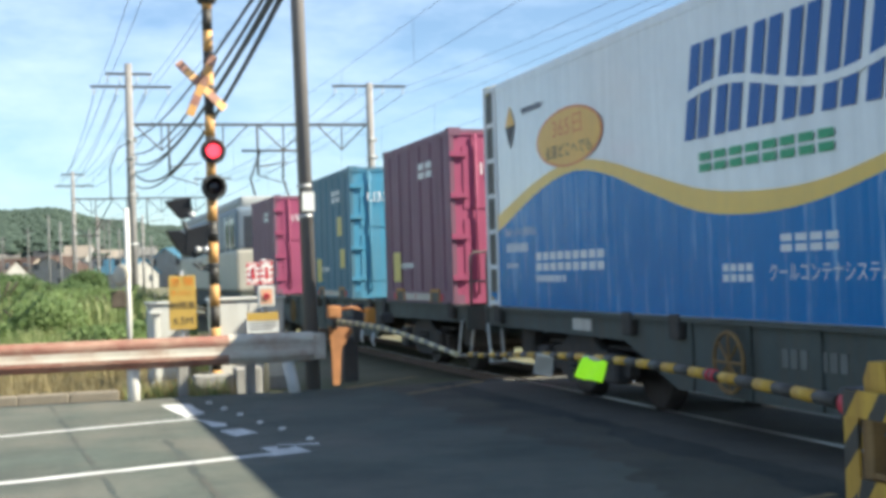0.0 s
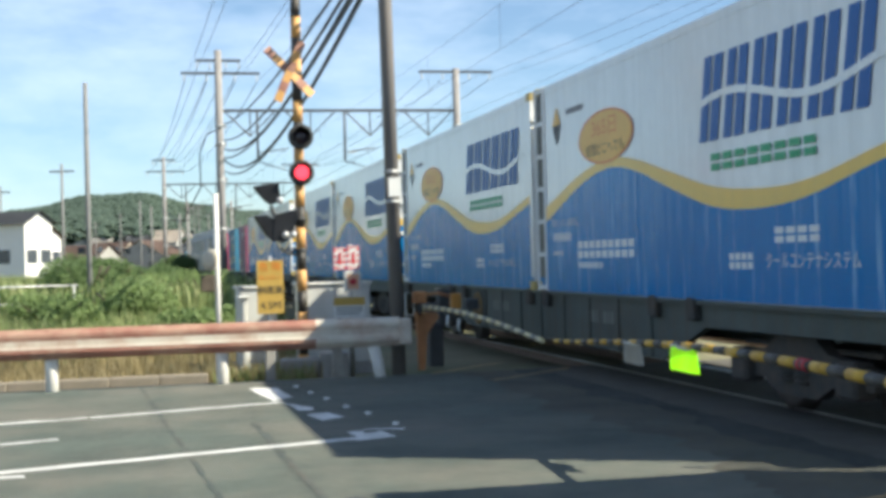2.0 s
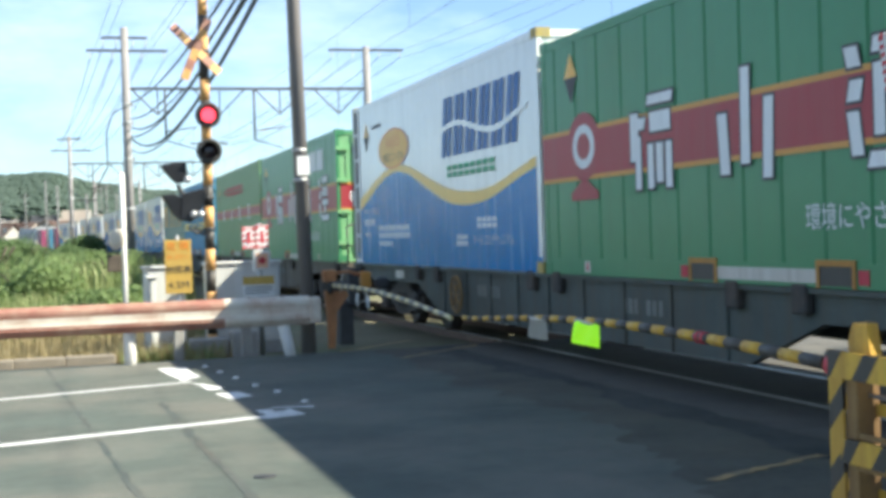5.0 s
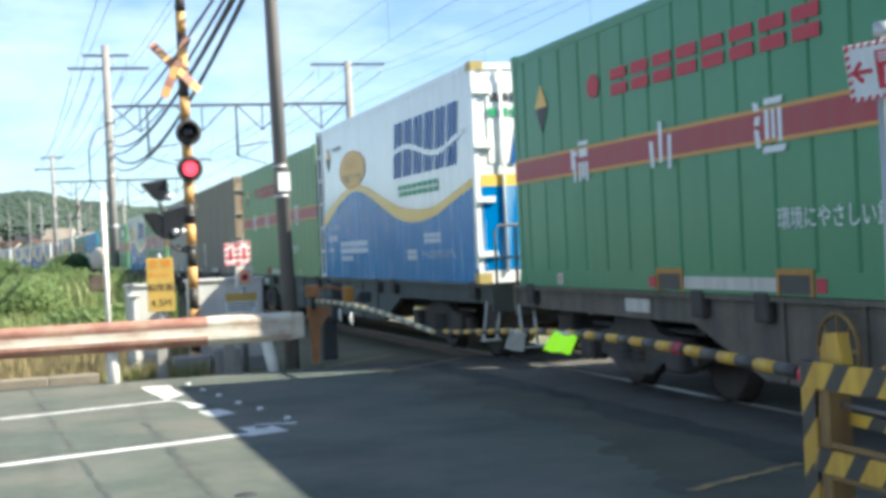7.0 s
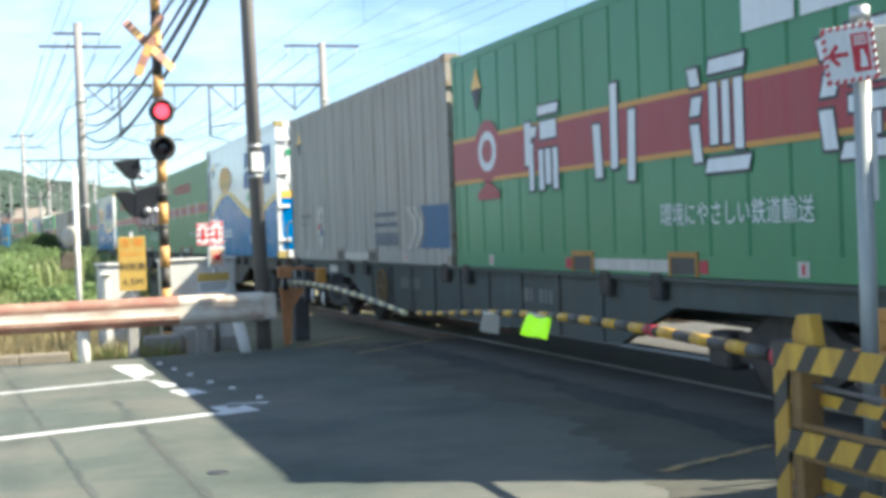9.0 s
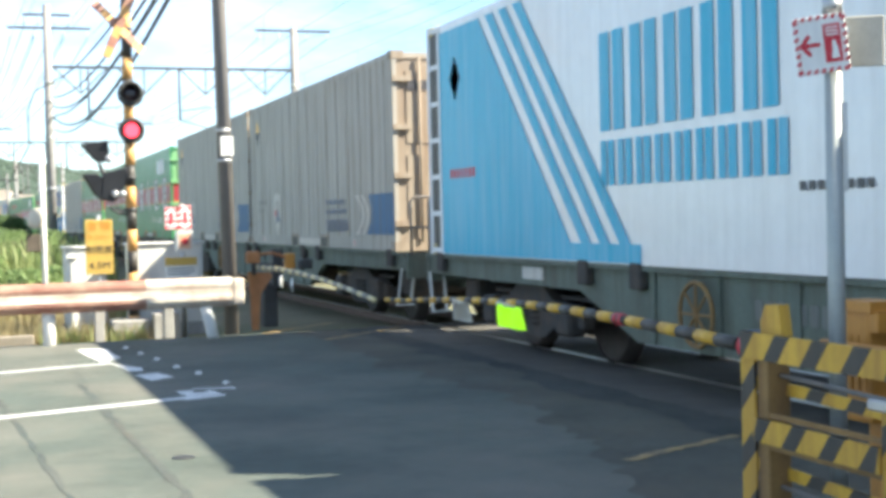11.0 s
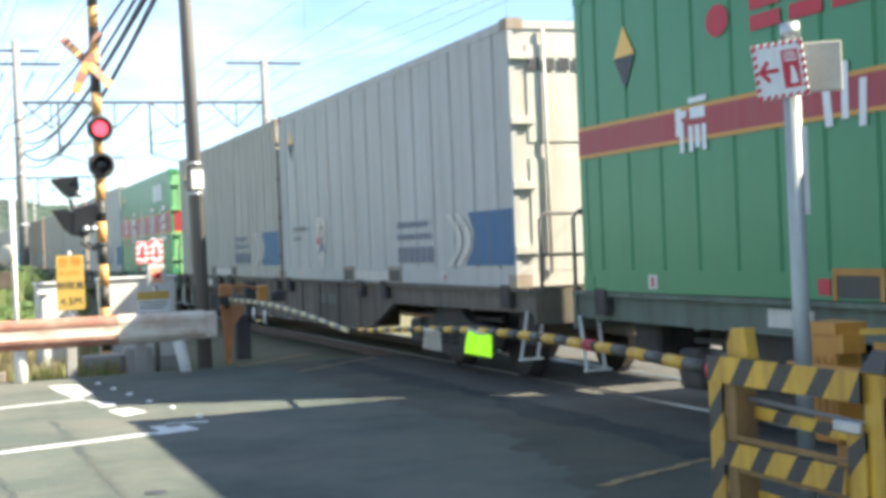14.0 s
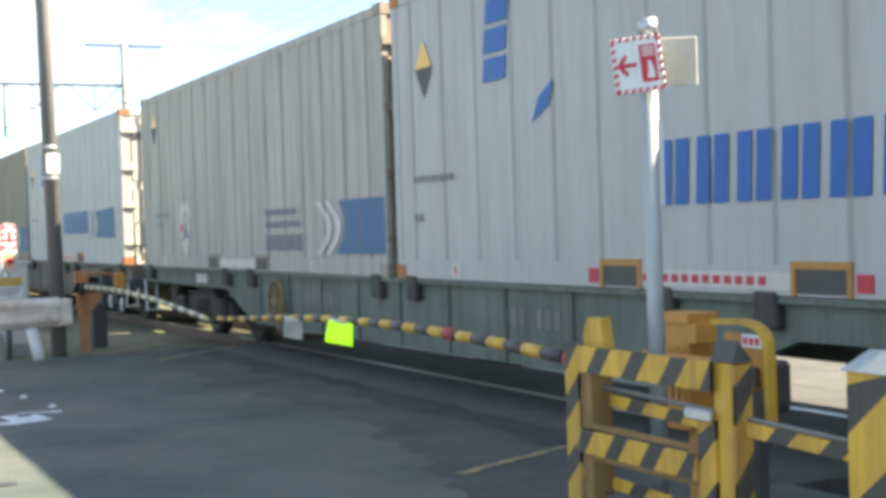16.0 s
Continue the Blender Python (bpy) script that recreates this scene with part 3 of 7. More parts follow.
B2 = sag_curve((3.32, 5.40, 0.82), (3.78, 12.45, 0.645), lambda s: 0.10 * math.sin(math.pi * min(1, s * 1.05)) * (1 - 0.3 * s))
barrier_arm, b2_at = boom(B2, 0.032, 0.020, "barrier_boom", "yellow and black striped barrier boom lowered across the road", 34, 1.35)
B1 = sag_curve((3.66, 18.2, 0.80), (3.74, 12.72, 0.63), lambda s: 0.07 * math.sin(math.pi * s))
boom(B1, 0.034, 0.024, "barrier_boom", "faded cream and grey striped boom lowered from the far machine", 30, None, "boom_grey", "boom_pale")
# red collar at the root, cords and tags
bm = bmesh.new()
rod(bm, (3.312, 5.20, 0.812), (3.32, 5.33, 0.82), 0.060, 0.058, 18)
collar = part("boom_collar", bm, M["red"])
tagged(collar, "red collar at the root of the boom", "collar")


def hanging_flag(name, s, w, h, material, label, shear, category):
    """A sheet that hangs from the boom; its origin lies on the boom, about which the wind swings it."""
    f = thing(name, label, category)
    bm = bmesh.new()
    n = 8
    grid = []
    for i in range(n + 1):
        row = []
        for j in range(6):
            v = j / 5
            row.append(bm.verts.new((-0.022 - 0.010 * math.sin(i * 1.1 + v * 2), w * (0.5 - i / n) + shear * v, -0.012 - v * h)))
        grid.append(row)
    for i in range(n):
        for j in range(5):
            bm.faces.new((grid[i][j], grid[i + 1][j], grid[i + 1][j + 1], grid[i][j + 1])).smooth = True
    bmesh.ops.solidify(bm, geom=bm.faces[:], thickness=0.003)
    part("sheet", bm, material, f)
    bm = bmesh.new()
    rod(bm, (-0.014, w / 2, -0.014), (-0.014, -w / 2, -0.014), 0.016, 0.016, 8)
    part("hem", bm, M["tag_cloth"], f)
    f.matrix_basis = Matrix.Translation(b2_at(s))
    return f


FLAG = hanging_flag("warning_flag", 3.27, 0.46, 0.16, M["lime"], "fluorescent lime warning flag hanging from the boom", -0.05, "flag")
TAG = hanging_flag("tag_plate", 4.45, 0.38, 0.15, M["tag_cloth"], "dirty white plate hanging from the boom", -0.04, "plate")
for s in (1.7, 2.3):
    p = Vector((3.68, 18.2 - s, 0.80 - s * 0.03))
    bm = bmesh.new()
    tube(bm, [(p.x - 0.03, p.y, p.z), (p.x - 0.04, p.y, p.z - 0.10), (p.x - 0.02, p.y + 0.02, p.z - 0.16)], 0.016, 6)
    tag = part("boom_tag", bm, M["white"])
    tagged(tag, "small white tag hung on the far boom", "tag")


def barrier_machine(x, y, turn, label, paint):
    m = thing("barrier_machine", label, "barrier machine", at=pose(x, y, 0, 0, 0, turn))
    bm = bmesh.new()
    box(bm, -0.10, 0.10, -0.12, 0.12, -0.05, 0.56)
    bevel(bm, 0.02, 2)
    part("pedestal", bm, paint, m)
    bm = bmesh.new()
    box(bm, -0.52, -0.36, 0.28, 0.50, 0.75, 0.89)
    bevel(bm, 0.015, 1)
    part("boom_socket", bm, M["steel_dark"], m)
    bm = bmesh.new()
    box(bm, -0.17, -0.03, 0.0, 0.18, 0.50, 0.985)
    bevel(bm, 0.02, 2)
    box(bm, -0.185, -0.015, -0.02, 0.20, 0.98, 1.03)
    box(bm, -0.175, -0.06, -0.06, 0.005, 0.90, 0.985)
    part("motor_case", bm, paint, m)
    bm = bmesh.new()
    for yy in (0.04, 0.09, 0.14):
        box(bm, -0.175, -0.168, yy - 0.015, yy + 0.015, 0.62, 0.88)
    part("case_rib", bm, paint, m)
    bm = bmesh.new()
    rod(bm, (-0.36, 0.1, 0.80), (0.2, 0.1, 0.80), 0.045, 0.045, 14)
    part("shaft", bm, M["steel_dark"], m)
    bm = bmesh.new()
    box(bm, -0.29, -0.235, -0.50, 0.22, 0.72, 0.86)
    bevel(bm, 0.015, 1)
    part("weight_arm", bm, paint, m)
    bm = bmesh.new()
    box(bm, -0.32, -0.20, -0.72, -0.48, 0.68, 0.88)
    bevel(bm, 0.02, 1)
    part("counterweight", bm, M["black"], m)
    return m


barrier_machine(3.80, 4.86, 0, "orange barrier machine on a steel pedestal", M["orange"])
far_m = barrier_machine(3.92, 18.55, 180, "dark barrier machine beyond the guardrail", M["steel_dark"])


def machine_guard():
    g = thing("machine_guard", "yellow steel pipe guard round the barrier machine", "pipe guard")
    prof = [(4.45, 1.035), (4.28, 1.045), (4.20, 1.035), (4.14, 1.01), (4.11, 0.965), (4.105, 0.88), (4.105, 0.62)]
    bm = bmesh.new()
    inner = [(4.45, 1.013), (4.285, 1.022), (4.21, 1.013), (4.16, 0.995), (4.133, 0.96), (4.127, 0.88), (4.127, 0.62)]
    prism(bm, [(3.44, y, z) for y, z in prof + inner[::-1]], (0.045, 0, 0))
    part("hood", bm, M["yellow"], g, "rounded yellow hood sheet")
    for nm, mt, q in (("side_plate", M["orange"], [(4.39, 0.985), (4.20, 0.985), (4.135, 0.94), (4.125, 0.80), (4.36, 0.69), (4.39, 0.69)]), ("lower_plate", M["black"], [(4.122, 0.795), (4.36, 0.685), (4.36, 0.655), (4.122, 0.655)])):
        bm = bmesh.new()
        prism(bm, [(3.46, y, z) for y, z in q], (0.012, 0, 0))
        part(nm, bm, mt, g)
    bm = bmesh.new()
    box(bm, 3.446, 3.458, 4.145, 4.262, 0.935, 0.985)
    lab = part("label_plate", bm, M["white"], g, "small white and red plate")
    for k in range(3):
        bm = bmesh.new()
        box(bm, 3.443, 3.4455, 4.155 + k * 0.036, 4.18 + k * 0.036, 0.945, 0.974)
        part("label_mark", bm, M["red"], lab)
    bm = bmesh.new()
    box(bm, 3.435, 3.458, 4.17, 4.225, 0.78, 0.86)
    bevel(bm, 0.006, 1)
    part("latch_box", bm, M["black"], g)
    for y in (4.25, 4.37):
        bm = bmesh.new()
        box(bm, 3.49, 3.54, y - 0.02, y + 0.02, -0.05, 0.95)
        part("leg", bm, M["steel_dark"], g)


machine_guard()

# the far machine's orange post and frame beside the pole
fm = thing("pipe_post", "rusty orange pipe post beside the far machine", "pipe guard")
bm = bmesh.new()
q = [(3.57, -0.05), (3.66, -0.05), (3.70, 0.45), (3.86, 0.66), (3.84, 0.72), (3.53, 0.74), (3.56, 0.4)]
prism(bm, [(x, 18.0, z) for x, z in q], (0, 0.06, 0))
part("post_plate", bm, M["rust"], fm)
for x0, x1, z0, z1 in ((3.50, 3.68, 0.86, 1.02), (4.02, 4.16, 0.76, 0.98)):
    bm = bmesh.new()
    box(bm, x0, x1, 17.88, 18.02, z0, z1)
    bevel(bm, 0.025, 2)
    part("lamp_cap", bm, M["rust"] if x0 < 4 else M["orange"], fm)
bm = bmesh.new()
tube(bm, [(3.60, 17.97, 0.70), (3.60, 17.97, 0.90)], 0.03, 8)
part("pipe", bm, M["steel_dark"], fm)
bm = bmesh.new()
tube(bm, [(3.66, 17.95, 0.97), (3.85, 17.95, 0.99), (4.08, 17.95, 0.92)], 0.022, 8)
part("pipe", bm, M["rust"], fm)


# ---- striped fence ----
def striped_bar(parent, name, p, u, v, length, width, thick, pitch, slant, start=0.0):
    """A yellow bar with slanted black bands laid 1 mm proud on it, each band a piece of its own."""
    p, u, v = Vector(p), Vector(u).normalized(), Vector(v).normalized()
    w = u.cross(v).normalized()
    bm = bmesh.new()
    prism(bm, [p, p + u * length, p + u * length + v * width, p + v * width], w * thick)
    ob = part(name, bm, M["yellow"], parent)
    black = 0.8 * pitch
    s = start - abs(slant) + 1.2 * pitch - 4 * pitch
    while s < length + abs(slant):
        lim = lambda q: max(0.0, min(length, q))
        q = [(lim(s), 0), (lim(s + black), 0), (lim(s + black + slant), width), (lim(s + slant), width)]
        if max(c[0] for c in q) - min(c[0] for c in q) > 0.01 and (q[1][0] - q[0][0] > 0.004 or q[2][0] - q[3][0] > 0.004):
            pts = []
            for c in q:
                c = p + u * c[0] + v * c[1] - w * 0.001
                if not pts or (c - pts[-1]).length > 1e-4:
                    pts.append(c)
            if (pts[0] - pts[-1]).length < 1e-4:
                pts.pop()
            bm = bmesh.new()
            prism(bm, pts, w * (thick + 0.002))
            part("black_stripe", bm, M["black"], ob, "black warning stripe")
        s += 2 * pitch
    return ob


def fence():
    f = thing("warning_fence", "yellow and black striped steel fence before the barrier machine", "fence")
    x, ya, yb, top = 2.98, 4.84, 3.84, 0.942
    up, back = (0, 0, 1), (0, -1, 0)
    # front frame: two posts, top beam, lower beam
    striped_bar(f, "post", (x, ya, -0.05), up, back, top + 0.05, 0.10, 0.012, 0.128, 0.10, 0.10)
    striped_bar(f, "post", (x, yb + 0.10, -0.05), up, back, top - 0.16, 0.10, 0.012, 0.128, 0.10, 0.05)
    striped_bar(f, "top_beam", (x - 0.003, ya - 0.02, top - 0.107), back, up, 0.98, 0.107, 0.012, 0.125, 0.085, 0.10)
    striped_bar(f, "beam", (x - 0.002, ya - 0.10, 0.505), back, up, 0.80, 0.095, 0.012, 0.120, 0.075, 0.132)
    # channel behind the post: its shade is painted in with the darker rusty yellow
    bm = bmesh.new()
    box(bm, x + 0.013, x + 0.12, ya - 0.175, ya - 0.10, -0.05, top - 0.02)
    bevel(bm, 0.006, 1)
    part("channel", bm, M["yellow_dark"], f, "yellow steel channel with rust and shade in its colour")
    for z in (0.777, 0.33, 0.12):
        bm = bmesh.new()
        rod(bm, (x + 0.075, ya + 0.06, z), (x + 0.075, yb - 1.4, z - 0.075), 0.010, 0.010, 8)
        part("cable_rail", bm, M["pole_steel"], f, "thin galvanised rail")
    for z in (0.695, 0.355):
        striped_bar(f, "back_bar", (x + 0.11, ya + 0.08, z), (0, -1, -0.03), up, 1.02, 0.050, 0.01, 0.13, 0.04)
    for z in (0.604, 0.478):
        bm = bmesh.new()
        box(bm, x + 0.014, x + 0.026, yb + 0.04, ya - 0.18, z, z + 0.022)
        part("edge_bar", bm, M["yellow_dark"], f, "rusty edge bar of the beam")
    # end panel turned to the rails
    bm = bmesh.new()
    box(bm, x + 0.013, x + 0.085, yb - 0.085, yb + 0.02, -0.05, top)
    bevel(bm, 0.005, 1)
    part("box_post", bm, M["yellow"], f, "rust-stained yellow box post")
    striped_bar(f, "side_panel", (x + 0.014, yb - 0.098, -0.05), up, (1, 0, 0), top + 0.04, 0.075, 0.011, 0.17, 0.11)
    bm = bmesh.new()
    vs = [(x + 0.005, yb + 0.03, top), (x + 0.005, yb - 0.10, top), (x + 0.095, yb - 0.10, top), (x + 0.095, yb + 0.03, top), (x + 0.05, yb + 0.005, top + 0.075), (x + 0.05, yb - 0.075, top + 0.075)]
    v = [bm.verts.new(p) for p in vs]
    for q in ((0, 1, 5, 4), (1, 2, 5), (2, 3, 4, 5), (3, 0, 4), (0, 3, 2, 1)):
        bm.faces.new([v[i] for i in q])
    part("post_cap", bm, M["black"], f, "dark pyramid cap")
    bm = bmesh.new()
    box(bm, x - 0.025, x - 0.004, yb + 0.0, yb + 0.15, top - 0.215, top - 0.175)
    bevel(bm, 0.006, 1)
    part("clamp", bm, M["galv"], f)
    # pointed cap on the first post
    bm = bmesh.new()
    prof = [(-0.04, -0.02), (-0.035, 0.04), (-0.07, 0.11), (-0.165, 0.115), (-0.19, -0.01)]
    lo = [bm.verts.new((x + 0.04, ya - 0.05 + a, top + b)) for a, b in prof]
    hi = [bm.verts.new((x + 0.09, ya - 0.05 + a, top + b)) for a, b in prof]
    bm.faces.new(lo)
    bm.faces.new(hi)
    for i in range(5):
        bm.faces.new((lo[i], lo[(i + 1) % 5], hi[(i + 1) % 5], hi[i]))
    part("cap", bm, M["yellow"], f, "folded yellow cap plate")
    return f


fence()


def fence_post():
    f = thing("fence_post", "yellow and black fence post with a white cap", "fence")
    striped_bar(f, "post", (2.98, 3.18, -0.05), (0, 0, 1), (0, -1, 0), 1.02, 0.20, 0.012, 0.19, 0.17)
    bm = bmesh.new()
    box(bm, 2.995, 3.12, 2.98, 3.18, -0.05, 0.965)
    bevel(bm, 0.01, 1)
    part("channel", bm, M["yellow"], f)
    bm = bmesh.new()
    vs = [(2.96, 3.19, 0.966), (2.96, 2.97, 0.966), (3.13, 2.97, 0.966), (3.13, 3.19, 0.966), (3.04, 3.14, 1.03), (3.04, 3.02, 1.03)]
    v = [bm.verts.new(p) for p in vs]
    for q in ((0, 1, 5, 4), (1, 2, 5), (2, 3, 4, 5), (3, 0, 4), (0, 3, 2, 1)):
        bm.faces.new([v[i] for i in q])
    part("cap", bm, M["pipe_grey"], f, "grey white cap")
    striped_bar(f, "rail", (3.04, 3.73, 0.685), (0, -1, -0.03), (0, 0, 1), 0.56, 0.05, 0.012, 0.13, 0.05)


fence_post()


# ---- emergency button sign at the machine ----
def hatch_sign(parent, name, c, w, h, rim=0.017, n=7):
    """White plate with a red hatched rim: face 'y' looks to -y."""
    cx, cy, cz = c
    bm = bmesh.new()
    box(bm, cx - w / 2, cx + w / 2, cy, cy + 0.012, cz - h / 2, cz + h / 2)
    bevel(bm, 0.004, 1)
    pl = part(name, bm, M["white"], parent)
    bm = bmesh.new()
    for k in range(n):
        a = -w / 2 + w * k / n
        for z0 in (-h / 2, h / 2 - rim):
            poly(bm, [(cx + a, cy - 0.002, cz + z0), (cx + a + w / n * 0.5, cy - 0.002, cz + z0), (cx + a + w / n * 0.8, cy - 0.002, cz + z0 + rim), (cx + a + w / n * 0.3, cy - 0.002, cz + z0 + rim)])
        b = -h / 2 + h * k / n
        for x0 in (-w / 2, w / 2 - rim):
            poly(bm, [(cx + x0, cy - 0.003, cz + b), (cx + x0 + rim, cy - 0.003, cz + b + h / n * 0.25), (cx + x0 + rim, cy - 0.003, cz + b + h / n * 0.75), (cx + x0, cy - 0.003, cz + b + h / n * 0.5)])
    part("rim_mark", bm, M["red"], pl)
    return pl


def button_sign():
    s = thing("button_sign", "white and red sign on a galvanised pole beside the fence", "sign", at=pose(3.236, 4.542, 0, 0, 0, -32))
    bm = bmesh.new()
    rod(bm, (0, 0, -0.05), (0, 0, 2.22), 0.034, 0.034, 16)
    rod(bm, (0, 0, 2.22), (0, 0, 2.25), 0.034, 0.02, 16)
    part("pole", bm, M["pipe_grey"], s)
    bm = bmesh.new()
    rod(bm, (0, 0, 2.20), (0, 0, 2.265), 0.04, 0.038, 16)
    part("pole_cap", bm, M["galv"], s)
    pl = hatch_sign(s, "sign_plate", (-0.045, -0.05, 2.075), 0.20, 0.225)
    pl.matrix_basis = pose(-0.045, 0, 2.075) @ pose(0, 0, 0, 0, -6, 0) @ pose(0.045, 0, -2.075)
    bm = bmesh.new()
    x, y, z = -0.095, -0.053, 2.075
    poly(bm, [(x - 0.035, y, z), (x + 0.0, y, z + 0.045), (x + 0.012, y, z + 0.033), (x - 0.008, y, z + 0.008), (x + 0.045, y, z + 0.008), (x + 0.045, y, z - 0.008), (x - 0.008, y, z - 0.008), (x + 0.012, y, z - 0.033), (x + 0.0, y, z - 0.045)])
    part("arrow", bm, M["red"], pl, "red arrow")
    bm = bmesh.new()
    poly(bm, [(-0.035, y, 2.0), (0.03, y, 2.0), (0.03, y, 2.15), (-0.035, y, 2.15)])
    part("pictogram", bm, M["red"], pl, "red pictogram panel")
    bm = bmesh.new()
    poly(bm, [(-0.012, y - 0.002, 2.015), (0.018, y - 0.002, 2.015), (0.016, y - 0.002, 2.05), (0.006, y - 0.002, 2.085), (-0.004, y - 0.002, 2.085), (-0.006, y - 0.002, 2.05)])
    for k in range(3):
        box(bm, -0.026, 0.022, y - 0.003, y - 0.002, 2.105 + k * 0.014, 2.112 + k * 0.014)
    part("pictogram_mark", bm, M["white"], pl)
    bm = bmesh.new()
    box(bm, 0.03, 0.20, 0.045, 0.055, 1.99, 2.19)
    bevel(bm, 0.004, 1)
    part("back_plate", bm, M["tag_cloth"], s, "weathered grey plate facing the other way")
    bm = bmesh.new()
    for z in (2.03, 2.13):
        box(bm, -0.05, 0.06, -0.04, 0.046, z - 0.012, z + 0.012)
    part("bracket", bm, M["galv"], s)
    bm = bmesh.new()
    box(bm, 0.03, 0.05, -0.02, 0.02, 1.50, 1.85)
    part("cable_cover", bm, M["galv"], s)


button_sign()


# ---- crossing signal ----
SIG = (2.08, 18.6)


def crossing_signal():
    sx, sy = SIG
    s = thing("crossing_signal", "black and yellow level crossing signal with a cross board and lamps", "crossing signal", at=pose(sx, sy, 0))
    z = -0.1
    k = 0
    while z < 5.25:
        z1 = min(5.25, z + 0.29)
        bm = bmesh.new()
        rod(bm, (0, 0, z), (0, 0, z1), 0.068, 0.068, 16)
        part("pole_band", bm, M["black"] if k % 2 else M["pole_yellow"], s)
        z = z1
        k += 1
    bm = bmesh.new()
    lathe(bm, [(0.10, 5.2), (0.13, 5.22), (0.13, 5.40), (0.08, 5.52), (0.03, 5.55)], 18)
    part("bell", bm, M["black"], s, "black warning bell")
    # cross board: two boards turned partly away
    for ang, off in ((-44, -0.10), (23, -0.125)):
        mm = pose(-0.11, off, 4.06) @ pose(0, 0, 0, 0, ang, 0) @ pose(0, 0, 0, 0, 0, 18)
        bm = bmesh.new()
        box(bm, -0.058, 0.058, -0.011, 0.011, -0.44, 0.44, mm)
        ob = part("cross_board", bm, M["pole_yellow"], s, "faded orange cross board")
        for i in range(3):
            bm = bmesh.new()
            p = -0.44 + 0.147 * (2 * i + 1)
            box(bm, -0.0595, 0.0595, -0.0125, 0.0125, p, p + 0.14, mm)
            part("dark_band", bm, M["guard_rust"], ob)
    # lamps towards the road
    for z in (3.17, 2.68):
        bm = bmesh.new()
        mm = pose(0.02, -0.10, z, 90, 0, 0)
        lathe(bm, [(0.165, 0.0), (0.175, 0.02), (0.16, 0.03), (0.11, 0.03)], 24, mm)
        head = part("lamp_head", bm, M["black"], s, "round black lamp backing plate")
        bm = bmesh.new()
        n = 18
        ring = []
        for q in range(n + 1):
            t = math.pi * (-0.15 + 1.3 * q / n)
            c, si = math.cos(t) * 0.125, math.sin(t) * 0.125
            d = 0.13 + 0.10 * max(0, math.sin(t))
            ring.append((bm.verts.new((0.02 + c, -0.13, z + si)), bm.verts.new((0.02 + c * 1.02, -0.13 - d, z + si * 1.02))))
        for a, b in zip(ring, ring[1:]):
            bm.faces.new((a[0], b[0], b[1], a[1])).smooth = True
        bmesh.ops.solidify(bm, geom=bm.faces[:], thickness=0.004)
        part("hood", bm, M["black"], head)
        bm = bmesh.new()
        lathe(bm, [(0.10, 0.0), (0.10, 0.012), (0.06, 0.022), (0.001, 0.026)], 20, pose(0.02, -0.128, z, 90, 0, 0))
        part("lens", bm, M["lens_dark"], head, "dark red unlit lens")
        bm = bmesh.new()
        box(bm, -0.05, 0.07, -0.10, 0.0, z - 0.05, z + 0.05)
        part("bracket", bm, M["black"], head)
    # lit lens, alternating between the two heads
    bm = bmesh.new()
    lathe(bm, [(0.098, 0.0), (0.098, 0.01), (0.06, 0.02), (0.001, 0.024)], 20, pose(0, 0, 0, 90, 0, 0))
    lit = part("lit_lens", bm, M["lamp_red"], s, "glowing red lens")
    # side lamps: flared hoods with a backing plate and a small lens, on bent arms
    for outline, depth in (([(-0.64, 2.50), (-0.30, 2.55), (-0.275, 2.36), (-0.31, 2.27), (-0.42, 2.25), (-0.49, 2.31)], 0.15),
                           ([(-0.64, 2.10), (-0.46, 2.11), (-0.36, 2.04), (-0.24, 1.80), (-0.38, 1.74), (-0.49, 1.84)], 0.16),
                           ([(-0.37, 2.11), (-0.06, 2.19), (-0.05, 2.06), (-0.14, 1.80), (-0.26, 1.72), (-0.40, 1.78)], 0.17)):
        bm = bmesh.new()
        mid = sum(p[1] for p in outline) / len(outline)
        flare = [depth * (1.0 if p[1] > mid else 0.55) for p in outline]
        lo = [bm.verts.new((p[0], -0.03 - d, p[1])) for p, d in zip(outline, flare)]
        hi = [bm.verts.new((p[0], -0.03 + d, p[1])) for p, d in zip(outline, flare)]
        bm.faces.new(lo)
        bm.faces.new(hi)
        for i in range(6):
            bm.faces.new((lo[i], lo[(i + 1) % 6], hi[(i + 1) % 6], hi[i]))
        bevel(bm, 0.018, 2)
        lamp = part("side_lamp", bm, M["lamp_black"], s, "black hooded side lamp")
        bm = bmesh.new()
        x, z = outline[3]
        lathe(bm, [(0.05, 0.0), (0.05, 0.03), (0.03, 0.05), (0.001, 0.055)], 14, pose(x + 0.02, -0.03 - depth * 0.6, z + 0.03, 90, 0, 0))
        part("lamp_cap", bm, M["galv"], lamp, "small bright metal cap")
    bm = bmesh.new()
    tube(bm, [(-0.40, 0, 2.24), (-0.36, 0, 2.12), (-0.2, 0, 2.08), (0, 0, 2.05)], 0.03, 8)
    tube(bm, [(-0.28, 0, 1.66), (-0.18, 0, 1.58), (-0.05, 0, 1.56), (0, 0, 1.62)], 0.022, 8)
    tube(bm, [(-0.20, 0, 1.66), (-0.12, 0, 1.60), (0, 0, 1.66)], 0.018, 8)
    part("arm", bm, M["steel_dark"], s)
    for z in (2.05, 1.62, 3.17, 2.68, 4.05):
        bm = bmesh.new()
        rod(bm, (0, 0, z - 0.025), (0, 0, z + 0.025), 0.078, 0.078, 16)
        part("clamp", bm, M["steel_dark"], s)
    return lit


LIT_LENS = crossing_signal()


